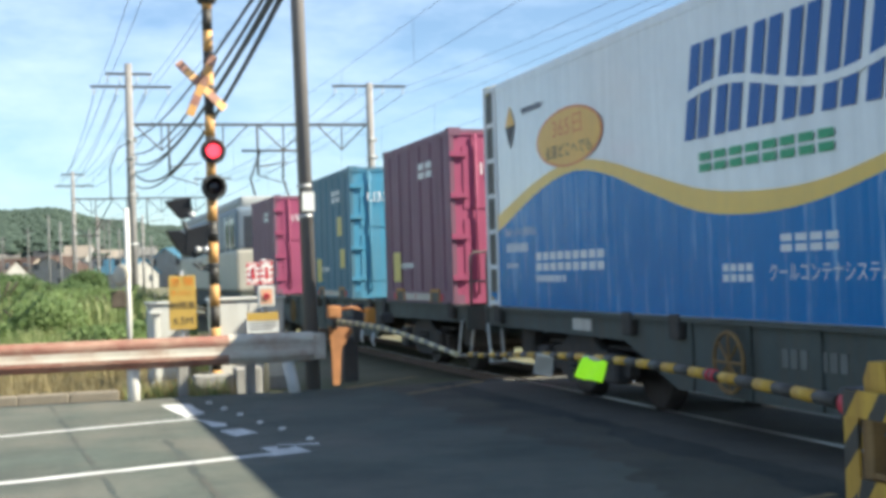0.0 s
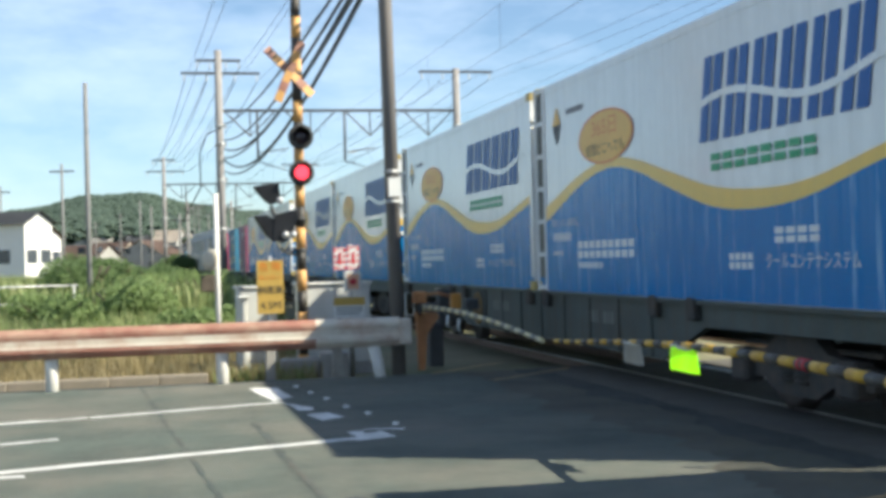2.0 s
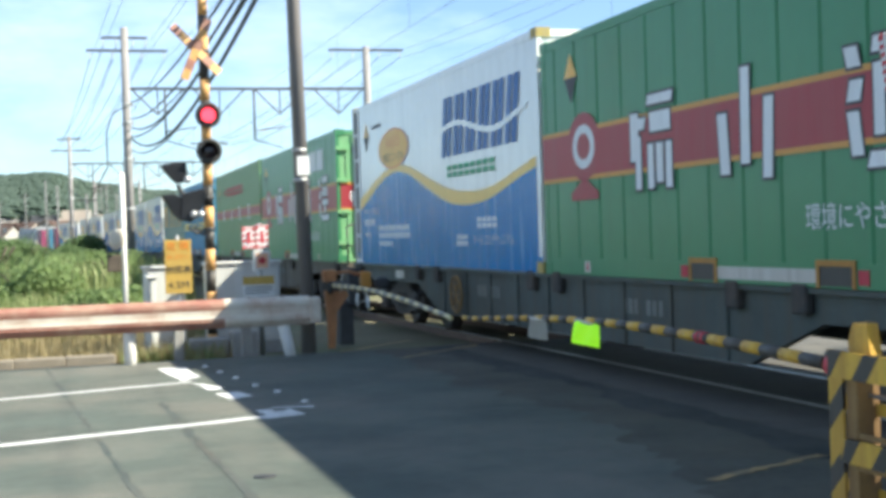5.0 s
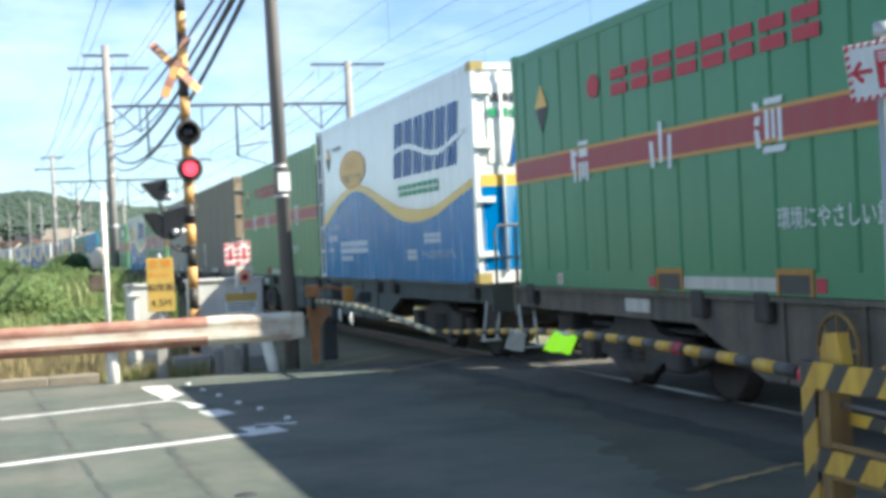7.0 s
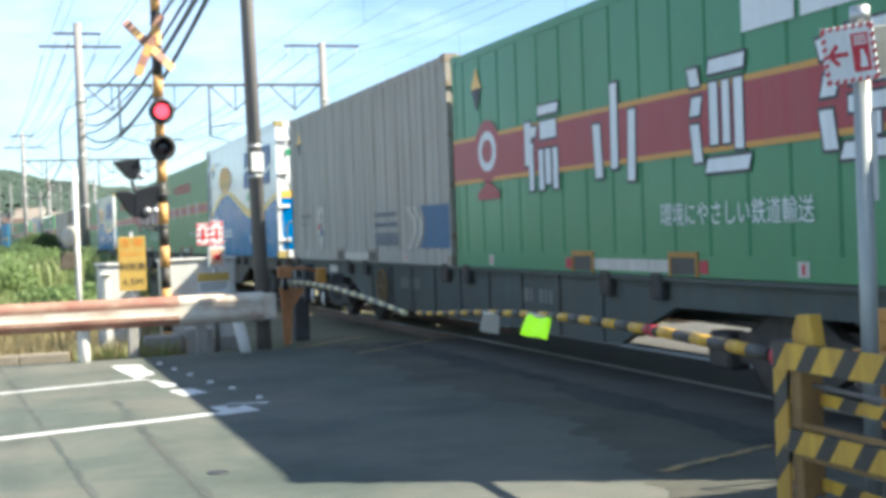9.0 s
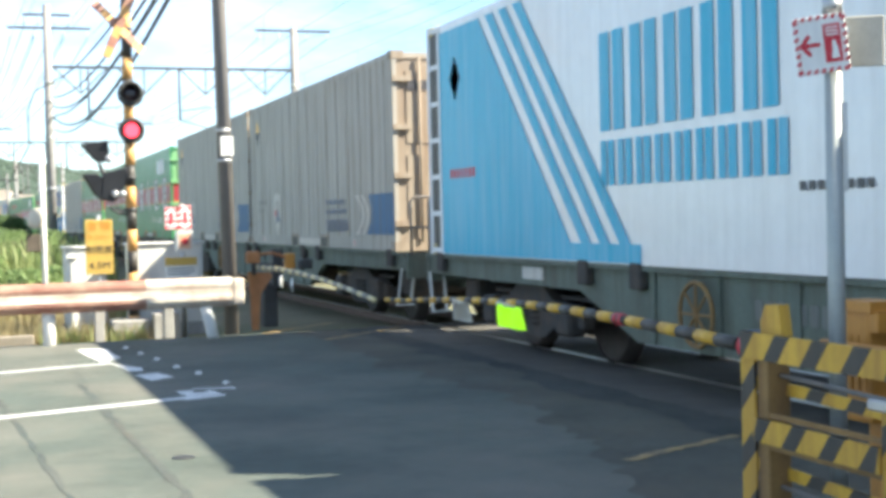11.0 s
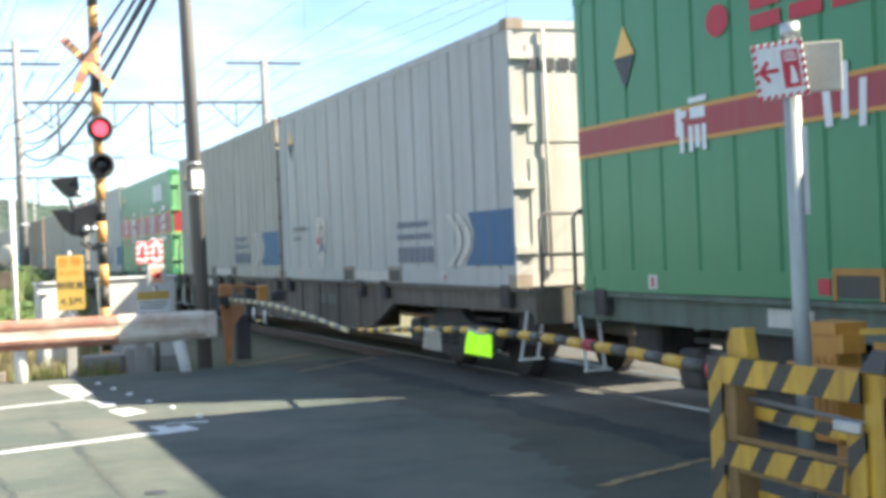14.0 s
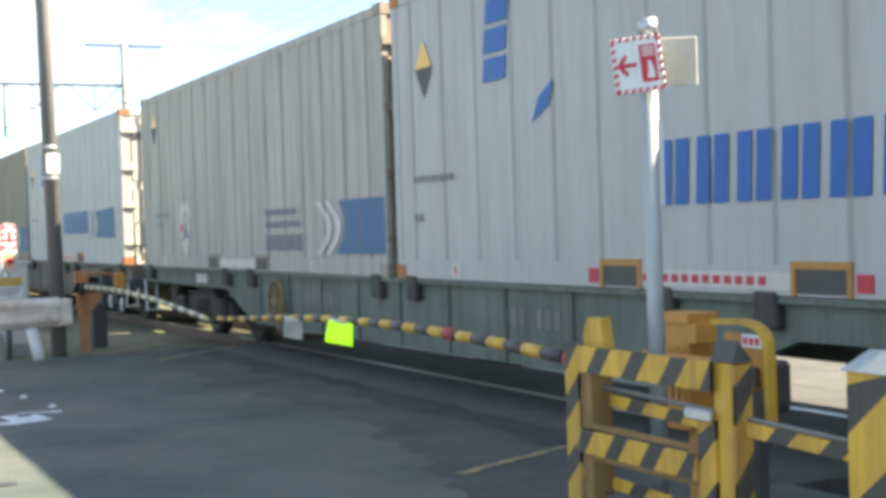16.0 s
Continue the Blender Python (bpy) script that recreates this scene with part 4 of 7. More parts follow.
# ---- signs, cabinets and boxes behind the guardrail ----
def height_sign():
    s = thing("height_limit_sign", "yellow height limit sign with orange and dark lettering", "sign", at=pose(1.60, 18.1, 0))
    bm = bmesh.new()
    box(bm, -0.175, 0.175, -0.006, 0.006, 0.78, 1.49)
    bevel(bm, 0.003, 1)
    part("sign_plate", bm, M["sign_yellow"], s)
    bm = bmesh.new()
    rod(bm, (0, 0.04, -0.1), (0, 0.04, 1.55), 0.025, 0.025, 12)
    part("post", bm, M["galv"], s)
    for txt, h, zz, mt in (("危 険", 0.13, 1.40, "sign_orange"), ("あぶない", 0.075, 1.26, "sign_orange"), ("制限高", 0.115, 1.09, "black"), ("4.5M", 0.14, 0.89, "black")):
        part("lettering", words(txt, h, lambda u, v, zz=zz: Vector((u, -0.010, zz + v))), M[mt], s)


height_sign()


def button_post():
    s = thing("emergency_button_post", "emergency button post with a white and red sign and orange box", "emergency button", at=pose(2.62, 18.05, 0))
    bm = bmesh.new()
    rod(bm, (0.06, 0.05, -0.1), (0.06, 0.05, 1.68), 0.035, 0.035, 12)
    part("post", bm, M["galv"], s)
    hatch_sign(s, "sign_plate", (-0.09, -0.02, 1.49), 0.17, 0.30, 0.036, 4)
    pl = hatch_sign(s, "sign_plate", (0.09, -0.025, 1.50), 0.17, 0.32, 0.036, 4)
    bm = bmesh.new()
    for c in (-0.09, 0.09):
        x, y, z = c, -0.029, 1.49
        poly(bm, [(x, y, z - 0.09), (x + 0.05, y, z - 0.03), (x + 0.02, y, z - 0.03), (x + 0.02, y, z + 0.08), (x - 0.02, y, z + 0.08), (x - 0.02, y, z - 0.03), (x - 0.05, y, z - 0.03)])
    part("arrow", bm, M["red"], pl, "red arrow")
    bm = bmesh.new()
    box(bm, -0.04, 0.18, -0.10, 0.03, 1.04, 1.32)
    bevel(bm, 0.015, 2)
    bx = part("button_box", bm, M["cabinet"], s)
    bm = bmesh.new()
    poly(bm, [(-0.01, -0.103, 1.08), (0.15, -0.103, 1.08), (0.15, -0.103, 1.28), (-0.01, -0.103, 1.28)])
    part("button_panel", bm, M["button_pale"], bx)
    bm = bmesh.new()
    lathe(bm, [(0.045, 0), (0.045, 0.012), (0.022, 0.012), (0.022, 0.0)], 16, pose(0.07, -0.105, 1.18, 90, 0, 0))
    part("button", bm, M["red"], bx)
    bm = bmesh.new()
    box(bm, -0.19, 0.23, -0.05, -0.03, 0.70, 0.97)
    plate = part("notice_plate", bm, M["white"], s)
    bm = bmesh.new()
    poly(bm, [(-0.19, -0.054, 0.86), (0.23, -0.054, 0.86), (0.23, -0.054, 0.97), (-0.19, -0.054, 0.97)])
    part("notice_head", bm, M["sign_yellow"], plate)
    bm = bmesh.new()
    for k in range(3):
        box(bm, -0.16, 0.20 - 0.05 * (k == 2), -0.054, -0.052, 0.82 - k * 0.04, 0.835 - k * 0.04)
    part("notice_line", bm, M["steel_dark"], plate)


button_post()


def cabinet(x, y, w, d, h, label, doors=2):
    c = thing("relay_cabinet", label, "cabinet", at=pose(x, y, 0))
    bm = bmesh.new()
    box(bm, -w / 2, w / 2, -d / 2, d / 2, 0.0, h)
    bevel(bm, 0.012, 1)
    part("body", bm, M["cabinet"], c)
    bm = bmesh.new()
    box(bm, -w / 2 - 0.03, w / 2 + 0.03, -d / 2 - 0.04, d / 2 + 0.04, h, h + 0.035)
    bevel(bm, 0.01, 1)
    part("roof", bm, M["cabinet"], c)
    bm = bmesh.new()
    box(bm, -w / 2 - 0.03, w / 2 + 0.03, -d / 2 - 0.03, d / 2 + 0.03, -0.12, 0.06)
    part("plinth", bm, M["concrete"], c)
    for k in range(doors):
        a = -w / 2 + 0.02 + k * (w - 0.04) / doors
        bm = bmesh.new()
        box(bm, a + 0.01, a + (w - 0.04) / doors - 0.01, -d / 2 - 0.012, -d / 2 - 0.001, 0.10, h - 0.05)
        bevel(bm, 0.004, 1)
        dr = part("door", bm, M["cabinet"], c)
        bm = bmesh.new()
        box(bm, a + 0.05, a + 0.075, -d / 2 - 0.03, -d / 2 - 0.013, h * 0.5, h * 0.5 + 0.12)
        part("handle", bm, M["steel_dark"], dr)
    return c


cabinet(2.55, 19.0, 1.0, 0.5, 1.13, "large pale grey relay cabinet behind the guardrail")
cabinet(1.50, 19.3, 0.55, 0.4, 1.10, "pale grey relay cabinet beside the signal pole", 1)
cabinet(1.28, 18.7, 0.10, 0.3, 0.98, "narrow pale grey terminal cabinet", 1)
bm = bmesh.new()
# small concrete blocks and a low frame in the shade
for (x, y, w, d, h) in ((1.95, 18.0, 0.5, 0.3, 0.18), (2.4, 17.9, 0.35, 0.3, 0.26)):
    bm = bmesh.new()
    box(bm, x - w / 2, x + w / 2, y - d / 2, y + d / 2, -0.12, h)
    bevel(bm, 0.02, 1)
    tagged(part("concrete_block", bm, M["concrete"]), "grey concrete block behind the guardrail", "concrete block")


def mirror_post():
    p = thing("marker_post", "white pole with a round white disc and a small brown box", "marker post", at=pose(0.90, 17.9, 0))
    bm = bmesh.new()
    rod(bm, (0, 0, -0.1), (0, 0, 2.38), 0.034, 0.034, 14)
    part("pole", bm, M["post_white"], p)
    bm = bmesh.new()
    lathe(bm, [(0.13, 0), (0.14, 0.02), (0.13, 0.035), (0.08, 0.05), (0.001, 0.055)], 22, pose(-0.08, -0.05, 1.52, 82, 0, -48))
    part("disc", bm, M["disc_cream"], p)
    bm = bmesh.new()
    box(bm, -0.22, -0.04, -0.06, 0.02, 1.10, 1.32)
    bevel(bm, 0.01, 1)
    part("box", bm, M["bark"], p)


mirror_post()


# ---- poles, masts and wires ----
def utility_pole():
    p = thing("utility_pole", "tall grey steel utility pole beside the crossing", "utility pole", at=pose(3.10, 17.05, 0))
    bm = bmesh.new()
    rod(bm, (0.02, 0, -0.2), (-0.12, 0, 10.5), 0.092, 0.080, 20)
    part("shaft", bm, M["pole_steel"], p)
    bm = bmesh.new()
    box(bm, -0.078, 0.078, -0.115, -0.096, 2.26, 2.50)
    part("number_plate", bm, M["white"], p, "plain white plate")
    for z in (2.2, 2.58, 6.2, 9.6):
        bm = bmesh.new()
        rod(bm, (0.01 - z * 0.013, 0, z - 0.02), (0.01 - z * 0.013, 0, z + 0.02), 0.098, 0.098, 18)
        part("band", bm, M["galv"], p)


utility_pole()


def insulators(bm, x, y, z, n=3, r=0.06, down=True):
    for k in range(n):
        zz = z - 0.07 * (k + 1) if down else z + 0.07 * (k + 1)
        lathe(bm, [(0.02, zz - 0.02), (r, zz), (r * 0.8, zz + 0.015), (0.02, zz + 0.025)], 10, pose(x, y, 0))


def mast(x, y, top, arms, label, lean=0.0, r=0.2):
    p = thing("catenary_mast", label, "catenary mast", "masts along the track", at=pose(x, y, 0))
    bm = bmesh.new()
    rod(bm, (0, 0, -0.3), (lean, 0, top), r, r * 0.8, 16)
    part("shaft", bm, M["pole_concrete"], p)
    for z, w, off in arms:
        bm = bmesh.new()
        box(bm, off - w / 2, off + w / 2, -0.06, 0.06, z - 0.05, z + 0.05)
        arm = part("cross_arm", bm, M["steel_dark"], p)
        for q in (-0.46, -0.18, 0.18, 0.46):
            bm = bmesh.new()
            insulators(bm, off + w * q, 0, z - 0.05, 4)
            part("insulator", bm, M["insulator"], arm)
    for z in (3.0, 5.2, 6.8, 7.6):
        bm = bmesh.new()
        rod(bm, (lean * z / top, 0, z - 0.05), (lean * z / top, 0, z + 0.05), r * 1.06, r * 1.06, 14)
        box(bm, r, r + 0.10, -0.06, 0.06, z - 0.1, z + 0.1)
        part("band", bm, M["galv"], p)
    return p


MX, M2X, MY = 3.43, 14.35, 61.0
mast(MX, MY, 11.0, ((10.55, 2.0, 0.0), (9.98, 3.5, 0.1)), "tall grey concrete catenary mast with two cross arms")
mast(M2X, MY, 10.25, ((10.1, 3.5, 0.0),), "grey concrete catenary mast with a cross arm beyond the tracks")
Y3, Y4 = 110.0, 166.0
mast(MX + bend(Y3), Y3, 10.1, ((9.85, 1.8, 0.0), (8.95, 3.0, 0.1)), "distant concrete catenary mast with cross arms", r=0.17)
mast(M2X + bend(Y3), Y3, 9.6, ((9.4, 3.0, 0.0),), "distant concrete catenary mast beyond the tracks", r=0.17)
mast(5.3, Y4, 9.2, (), "far concrete catenary mast", r=0.16)
mast(10.6, Y4, 9.2, (), "far concrete catenary mast beyond the tracks", r=0.16)
mast(MX, -14.0, 11.0, ((10.55, 2.0, 0.0), (9.98, 3.5, 0.1)), "concrete catenary mast on the near side of the crossing")
mast(M2X, -14.0, 10.25, ((10.1, 3.5, 0.0),), "concrete catenary mast beyond the tracks on the near side")


def portal(y, z, x0, x1, drops=True):
    b = thing("catenary_beam", "steel lattice beam carrying the overhead wires", "catenary beam", "beams over the track")
    bm = bmesh.new()
    box(bm, x0, x1, y - 0.05, y + 0.05, z - 0.06, z + 0.06)
    part("top_chord", bm, M["steel_dark"], b)
    bm = bmesh.new()
    n = 8
    for k in range(n + 1):
        x = x0 + (x1 - x0) * k / n
        if k % 2:
            rod(bm, (x, y, z), (x, y, z - 1.15), 0.03, 0.03, 6)
    for k in range(0, n, 2):
        xa, xb, xc = (x0 + (x1 - x0) * (k + q) / n for q in (0.15, 1, 1.85))
        rod(bm, (xa, y, z), (xb, y, z - 1.15), 0.035, 0.035, 6)
        rod(bm, (xc, y, z), (xb, y, z - 1.15), 0.035, 0.035, 6)
    part("brace", bm, M["steel_dark"], b)
    for tx in (TRACK + bend(y), TRACK2 + bend(y)) if drops else ():
        bm = bmesh.new()
        rod(bm, (tx - 1.2, y, z), (tx - 1.2, y, z - 2.3), 0.05, 0.05, 8)
        rod(bm, (tx - 1.2, y, z - 1.9), (tx + 0.2, y, z - 1.7), 0.03, 0.03, 8)
        rod(bm, (tx - 1.2, y, z - 2.9 + 0.6), (tx + 0.1, y, z - 2.7), 0.025, 0.025, 8)
        part("drop_arm", bm, M["steel_dark"], b)
        bm = bmesh.new()
        for q in range(4):
            insulators(bm, tx - 1.0 + q * 0.1, y, z - 1.83, 1, 0.07)
        part("insulator", bm, M["insulator"], b)


portal(MY, 8.3, MX, M2X)
portal(Y3, 7.9, MX + bend(Y3), M2X + bend(Y3))
portal(Y4, 8.6, 5.3, 10.6, False)
portal(-14.0, 8.3, MX, M2X)


def wire(a, b, sag, r=0.012, label="thin black overhead wire", n=24, name="overhead_wire"):
    a, b = Vector(a), Vector(b)
    bm = bmesh.new()
    tube(bm, [a.lerp(b, i / n) - Vector((0, 0, sag * 4 * (i / n) * (1 - i / n))) for i in range(n + 1)], r, 6)
    return tagged(part(name, bm, M["cable"]), label, "wire", "overhead wires")


for off, z in ((-0.92, 10.2), (-0.36, 10.2), (0.36, 10.2), (0.92, 10.2)):
    if abs(off) > 0.5:
        wire((MX + off, MY, z), (MX + off + 0.3, -14, z), 1.0, 0.009)
    wire((MX + off, MY, z), (MX + bend(Y3) + off, Y3, 9.6), 0.8, 0.016)
for off, z in ((-1.5, 9.6), (-0.53, 9.6), (0.73, 9.6), (1.71, 9.6)):
    if off != -0.53:
        wire((MX + off, MY, z), (MX + off + 0.3, -14, z), 1.0, 0.009)
    wire((MX + off, MY, z), (MX + bend(Y3) + off * 0.85, Y3, 8.8), 0.8, 0.016)
for off in (-1.6, -0.63, 0.63, 1.6):
    if off > 0:
        wire((M2X + off, MY, 9.75), (M2X + off, -14, 9.75), 1.1, 0.006)
    wire((M2X + off, MY, 9.75), (M2X + bend(Y3) + off * 0.85, Y3, 9.2), 0.8, 0.014)
for tx in (TRACK, TRACK2):
    for y0, y1, r in ((Y3, MY, 0.010), (MY, -14, 0.004)):
        x0, x1 = tx + bend(y0), tx + bend(y1)
        mw = wire((x0, y0, 6.5), (x1, y1, 6.5), 0.5, r, "messenger wire with contact wire over the track")
        bm = bmesh.new()
        rod(bm, (x0, y0, 5.2), (x1, y1, 5.2), r, r, 6)
        part("contact_wire", bm, M["cable"], mw)
        for k in range(13):
            q = k / 12
            bm = bmesh.new()
            xq = x0 + (x1 - x0) * q
            rod(bm, (xq, y0 + (y1 - y0) * q, 5.2), (xq, y0 + (y1 - y0) * q, 6.5 - 2.0 * q * (1 - q)), 0.003, 0.003, 5)
            part("dropper", bm, M["cable"], mw)
# thick cables from the mast to the pole by the road
for (z0, z1, sag, r) in ((7.7, 5.75, 0.5, 0.028), (7.0, 5.6, 0.7, 0.03), (6.6, 5.5, 0.9, 0.034), (6.2, 5.4, 0.7, 0.03), (6.1, 5.3, 1.2, 0.036), (5.6, 5.25, 1.0, 0.028)):
    wire((MX + 0.2, MY, z0), (3.0, 17.05, z1), sag, r, "thick black cable sagging from mast to pole", 30, "cable")
    wire((3.0, 17.05, z1), (2.2, -20.0, z1 + 2.5), 0.3, r, "thick black cable running on from the pole", 20, "cable")
bm = bmesh.new()
pts = [(MX + 0.1, MY, 7.6), (MX - 0.6, MY - 0.3, 7.2), (MX - 0.9, MY, 6.4), (MX - 0.8, MY + 2, 5.0), (MX - 1.2, MY + 20, 3.9), (MX + bend(Y3) - 0.2, Y3, 6.0)]
tube(bm, pts, 0.03, 6)
tagged(part("cable", bm, M["cable"]), "black cable dropping from the mast", "wire", "overhead wires")


def thin_pole(x, y, h, r, label, arms=()):
    p = thing("distant_pole", label, "pole", "distant poles", at=pose(x, y, 0))
    bm = bmesh.new()
    rod(bm, (0, 0, -1.5), (0, 0, h), r, r * 0.75, 10)
    part("shaft", bm, M["pole_far"], p)
    for z, w in arms:
        bm = bmesh.new()
        box(bm, -w / 2, w / 2, -0.06, 0.06, z - 0.06, z + 0.06)
        part("cross_arm", bm, M["steel_dark"], p)


thin_pole(-1.55, 40.0, 6.75, 0.085, "slim grey pole standing in the bushes")
rgp = random.Random(21)
for az, d, h in ((-3.2, 95, 8.5), (-0.1, 150, 8.5), (0.35, 130, 7.0), (1.9, 185, 9.5), (2.3, 210, 10.5), (2.7, 190, 8.5), (4.0, 210, 8.0), (-0.9, 210, 9.5), (0.9, 240, 10.0), (-5.6, 120, 8.5), (1.5, 110, 5.5), (2.1, 260, 12.0), (-1.9, 230, 9.0)):
    x = d * math.tan(radians(az))
    thin_pole(x, d, h, 0.11, "slim grey pole in the distance", ((h - 0.5, 1.6),) if rgp.random() < 0.6 else ())


# ---- freight train ----
def coat(name, color, rough=0.35, dirt=0.35, grime_or_sheen=(0.26, 0.24, 0.21), coat_w=0.0, bumpy=0.0, lo=0.42, spec=0.28):
    m = mat(name, color, rough, var=0.07, scale=0.8, dirt=grime_or_sheen, dirt_amount=dirt, streak=True, coat=coat_w, lo=lo)
    m.node_tree.nodes["Principled BSDF"].inputs["Specular IOR Level"].default_value = spec
    if bumpy:
        n, l = m.node_tree.nodes, m.node_tree.links
        co = n.new("ShaderNodeTexCoord")
        mpn = n.new("ShaderNodeMapping")
        mpn.inputs["Scale"].default_value = (0.1, 5.5, 0.25)
        nz = n.new("ShaderNodeTexNoise")
        nz.inputs["Scale"].default_value, nz.inputs["Detail"].default_value = 1.0, 2
        bu = n.new("ShaderNodeBump")
        bu.inputs["Strength"].default_value, bu.inputs["Distance"].default_value = bumpy, 0.03
        l.new(co.outputs["Object"], mpn.inputs["Vector"])
        l.new(mpn.outputs["Vector"], nz.inputs["Vector"])
        l.new(nz.outputs["Fac"], bu.inputs["Height"])
        l.new(bu.outputs["Normal"], n["Principled BSDF"].inputs["Normal"])
    return m


C = {}
C["reefer_white"] = coat("reefer_white", (0.83, 0.83, 0.82), 0.22, 0.15, coat_w=0.25, bumpy=0.3)
# pale streaks: sky reflections on the glossy sheet, put into the colour
C["reefer_blue"] = coat("reefer_blue", (0.0, 0.17, 0.47), 0.22, 0.9, (0.40, 0.58, 0.74), bumpy=0.9, lo=0.55, spec=0.12)
C["wave_yellow"] = coat("wave_yellow", (0.84, 0.55, 0.12), 0.3, 0.12)
C["logo_blue"] = coat("logo_blue", (0.008, 0.10, 0.36), 0.4, 0.05)
C["logo_green"] = coat("logo_green", (0.05, 0.35, 0.16), 0.4, 0.1)
C["oval_yellow"] = coat("oval_yellow", (0.84, 0.50, 0.12), 0.4, 0.1)
C["oval_orange"] = coat("oval_orange", (0.76, 0.25, 0.07), 0.4, 0.1)
C["text_white"] = coat("text_white", (0.78, 0.79, 0.80), 0.5, 0.15)
C["text_dark"] = coat("text_dark", (0.06, 0.06, 0.07), 0.5, 0.15)
C["text_red"] = coat("text_red", (0.50, 0.035, 0.06), 0.5, 0.15)
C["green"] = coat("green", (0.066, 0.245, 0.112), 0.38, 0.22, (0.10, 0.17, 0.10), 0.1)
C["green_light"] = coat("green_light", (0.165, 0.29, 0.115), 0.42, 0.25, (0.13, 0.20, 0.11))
# door ends: the side green lightened, sunlight put into the colour
C["end_green_lit"] = coat("end_green_lit", (0.22, 0.46, 0.22), 0.45, 0.3, (0.22, 0.25, 0.17))
C["band_red"] = coat("band_red", (0.36, 0.04, 0.055), 0.4, 0.2)
C["band_orange"] = coat("band_orange", (0.62, 0.30, 0.06), 0.4, 0.2)
C["grey"] = coat("grey", (0.41, 0.38, 0.335), 0.5, 0.75, (0.25, 0.215, 0.17))
C["grey_brown"] = coat("grey_brown", (0.255, 0.21, 0.16), 0.55, 0.8, (0.165, 0.122, 0.085))
C["grey_tan"] = coat("grey_tan", (0.37, 0.335, 0.285), 0.5, 0.75, (0.25, 0.205, 0.155))
C["code_faint"] = coat("code_faint", (0.25, 0.24, 0.22), 0.6, 0.6, (0.30, 0.27, 0.23))
C["grey_light"] = coat("grey_light", (0.43, 0.425, 0.41), 0.45, 0.5, (0.33, 0.29, 0.245))
C["end_grey"] = coat("end_grey", (0.34, 0.285, 0.225), 0.55, 0.8, (0.22, 0.15, 0.10))
C["end_pale"] = coat("end_pale", (0.52, 0.50, 0.46), 0.5, 0.6, (0.34, 0.28, 0.22))
C["shield"] = coat("shield", (0.60, 0.56, 0.50), 0.5, 0.55, (0.30, 0.24, 0.18))
C["code_dim"] = coat("code_dim", (0.20, 0.20, 0.18), 0.6, 0.8, (0.12, 0.115, 0.10))
C["ribbon_blue"] = coat("ribbon_blue", (0.040, 0.125, 0.265), 0.5, 0.8, (0.15, 0.16, 0.17))
C["faint_blue"] = coat("faint_blue", (0.19, 0.21, 0.27), 0.5, 0.7, (0.25, 0.22, 0.19))
C["teal_dark"] = coat("teal_dark", (0.012, 0.155, 0.135), 0.35, 0.2, (0.06, 0.16, 0.14))
C["kanji_orange"] = coat("kanji_orange", (0.62, 0.34, 0.04), 0.45, 0.2)
C["liner_blue"] = coat("liner_blue", (0.005, 0.23, 0.46), 0.35, 0.3, (0.05, 0.20, 0.36), spec=0.12)
C["liner_yellow"] = coat("liner_yellow", (0.70, 0.57, 0.14), 0.4, 0.2)
# its pale streaks are reflections painted into the cyan
C["cyan"] = coat("cyan", (0.03, 0.40, 0.60), 0.34, 0.5, (0.40, 0.60, 0.70), bumpy=0.35)
C["cream"] = coat("cream", (0.40, 0.285, 0.185), 0.45, 0.8, (0.19, 0.11, 0.06))
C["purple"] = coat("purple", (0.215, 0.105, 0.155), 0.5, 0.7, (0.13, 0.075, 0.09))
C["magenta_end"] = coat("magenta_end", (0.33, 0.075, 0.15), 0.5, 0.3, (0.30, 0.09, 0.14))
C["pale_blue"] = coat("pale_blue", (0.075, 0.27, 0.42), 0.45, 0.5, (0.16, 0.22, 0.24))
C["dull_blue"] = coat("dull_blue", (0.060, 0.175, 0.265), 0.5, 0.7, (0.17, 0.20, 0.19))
C["cast_yellow"] = coat("cast_yellow", (0.48, 0.36, 0.10), 0.5, 0.6)
C["cast_orange"] = coat("cast_orange", (0.42, 0.17, 0.06), 0.6, 0.7, (0.18, 0.12, 0.09))
C["pocket_orange"] = coat("pocket_orange", (0.48, 0.235, 0.05), 0.55, 0.6, (0.24, 0.13, 0.07))
C["rib_dark"] = coat("rib_dark", (0.10, 0.10, 0.10), 0.5, 0.3)
C["loco_grey"] = coat("loco_grey", (0.36, 0.37, 0.37), 0.45, 0.4)
C["loco_cream"] = coat("loco_cream", (0.48, 0.46, 0.40), 0.4, 0.4)
C["loco_blue"] = coat("loco_blue", (0.15, 0.20, 0.26), 0.4, 0.4)

W = 2.48          # container width
LC = 9.18         # long container
TOPS = {"reefer": 2.66, "steel": 2.54, "green": 2.45}


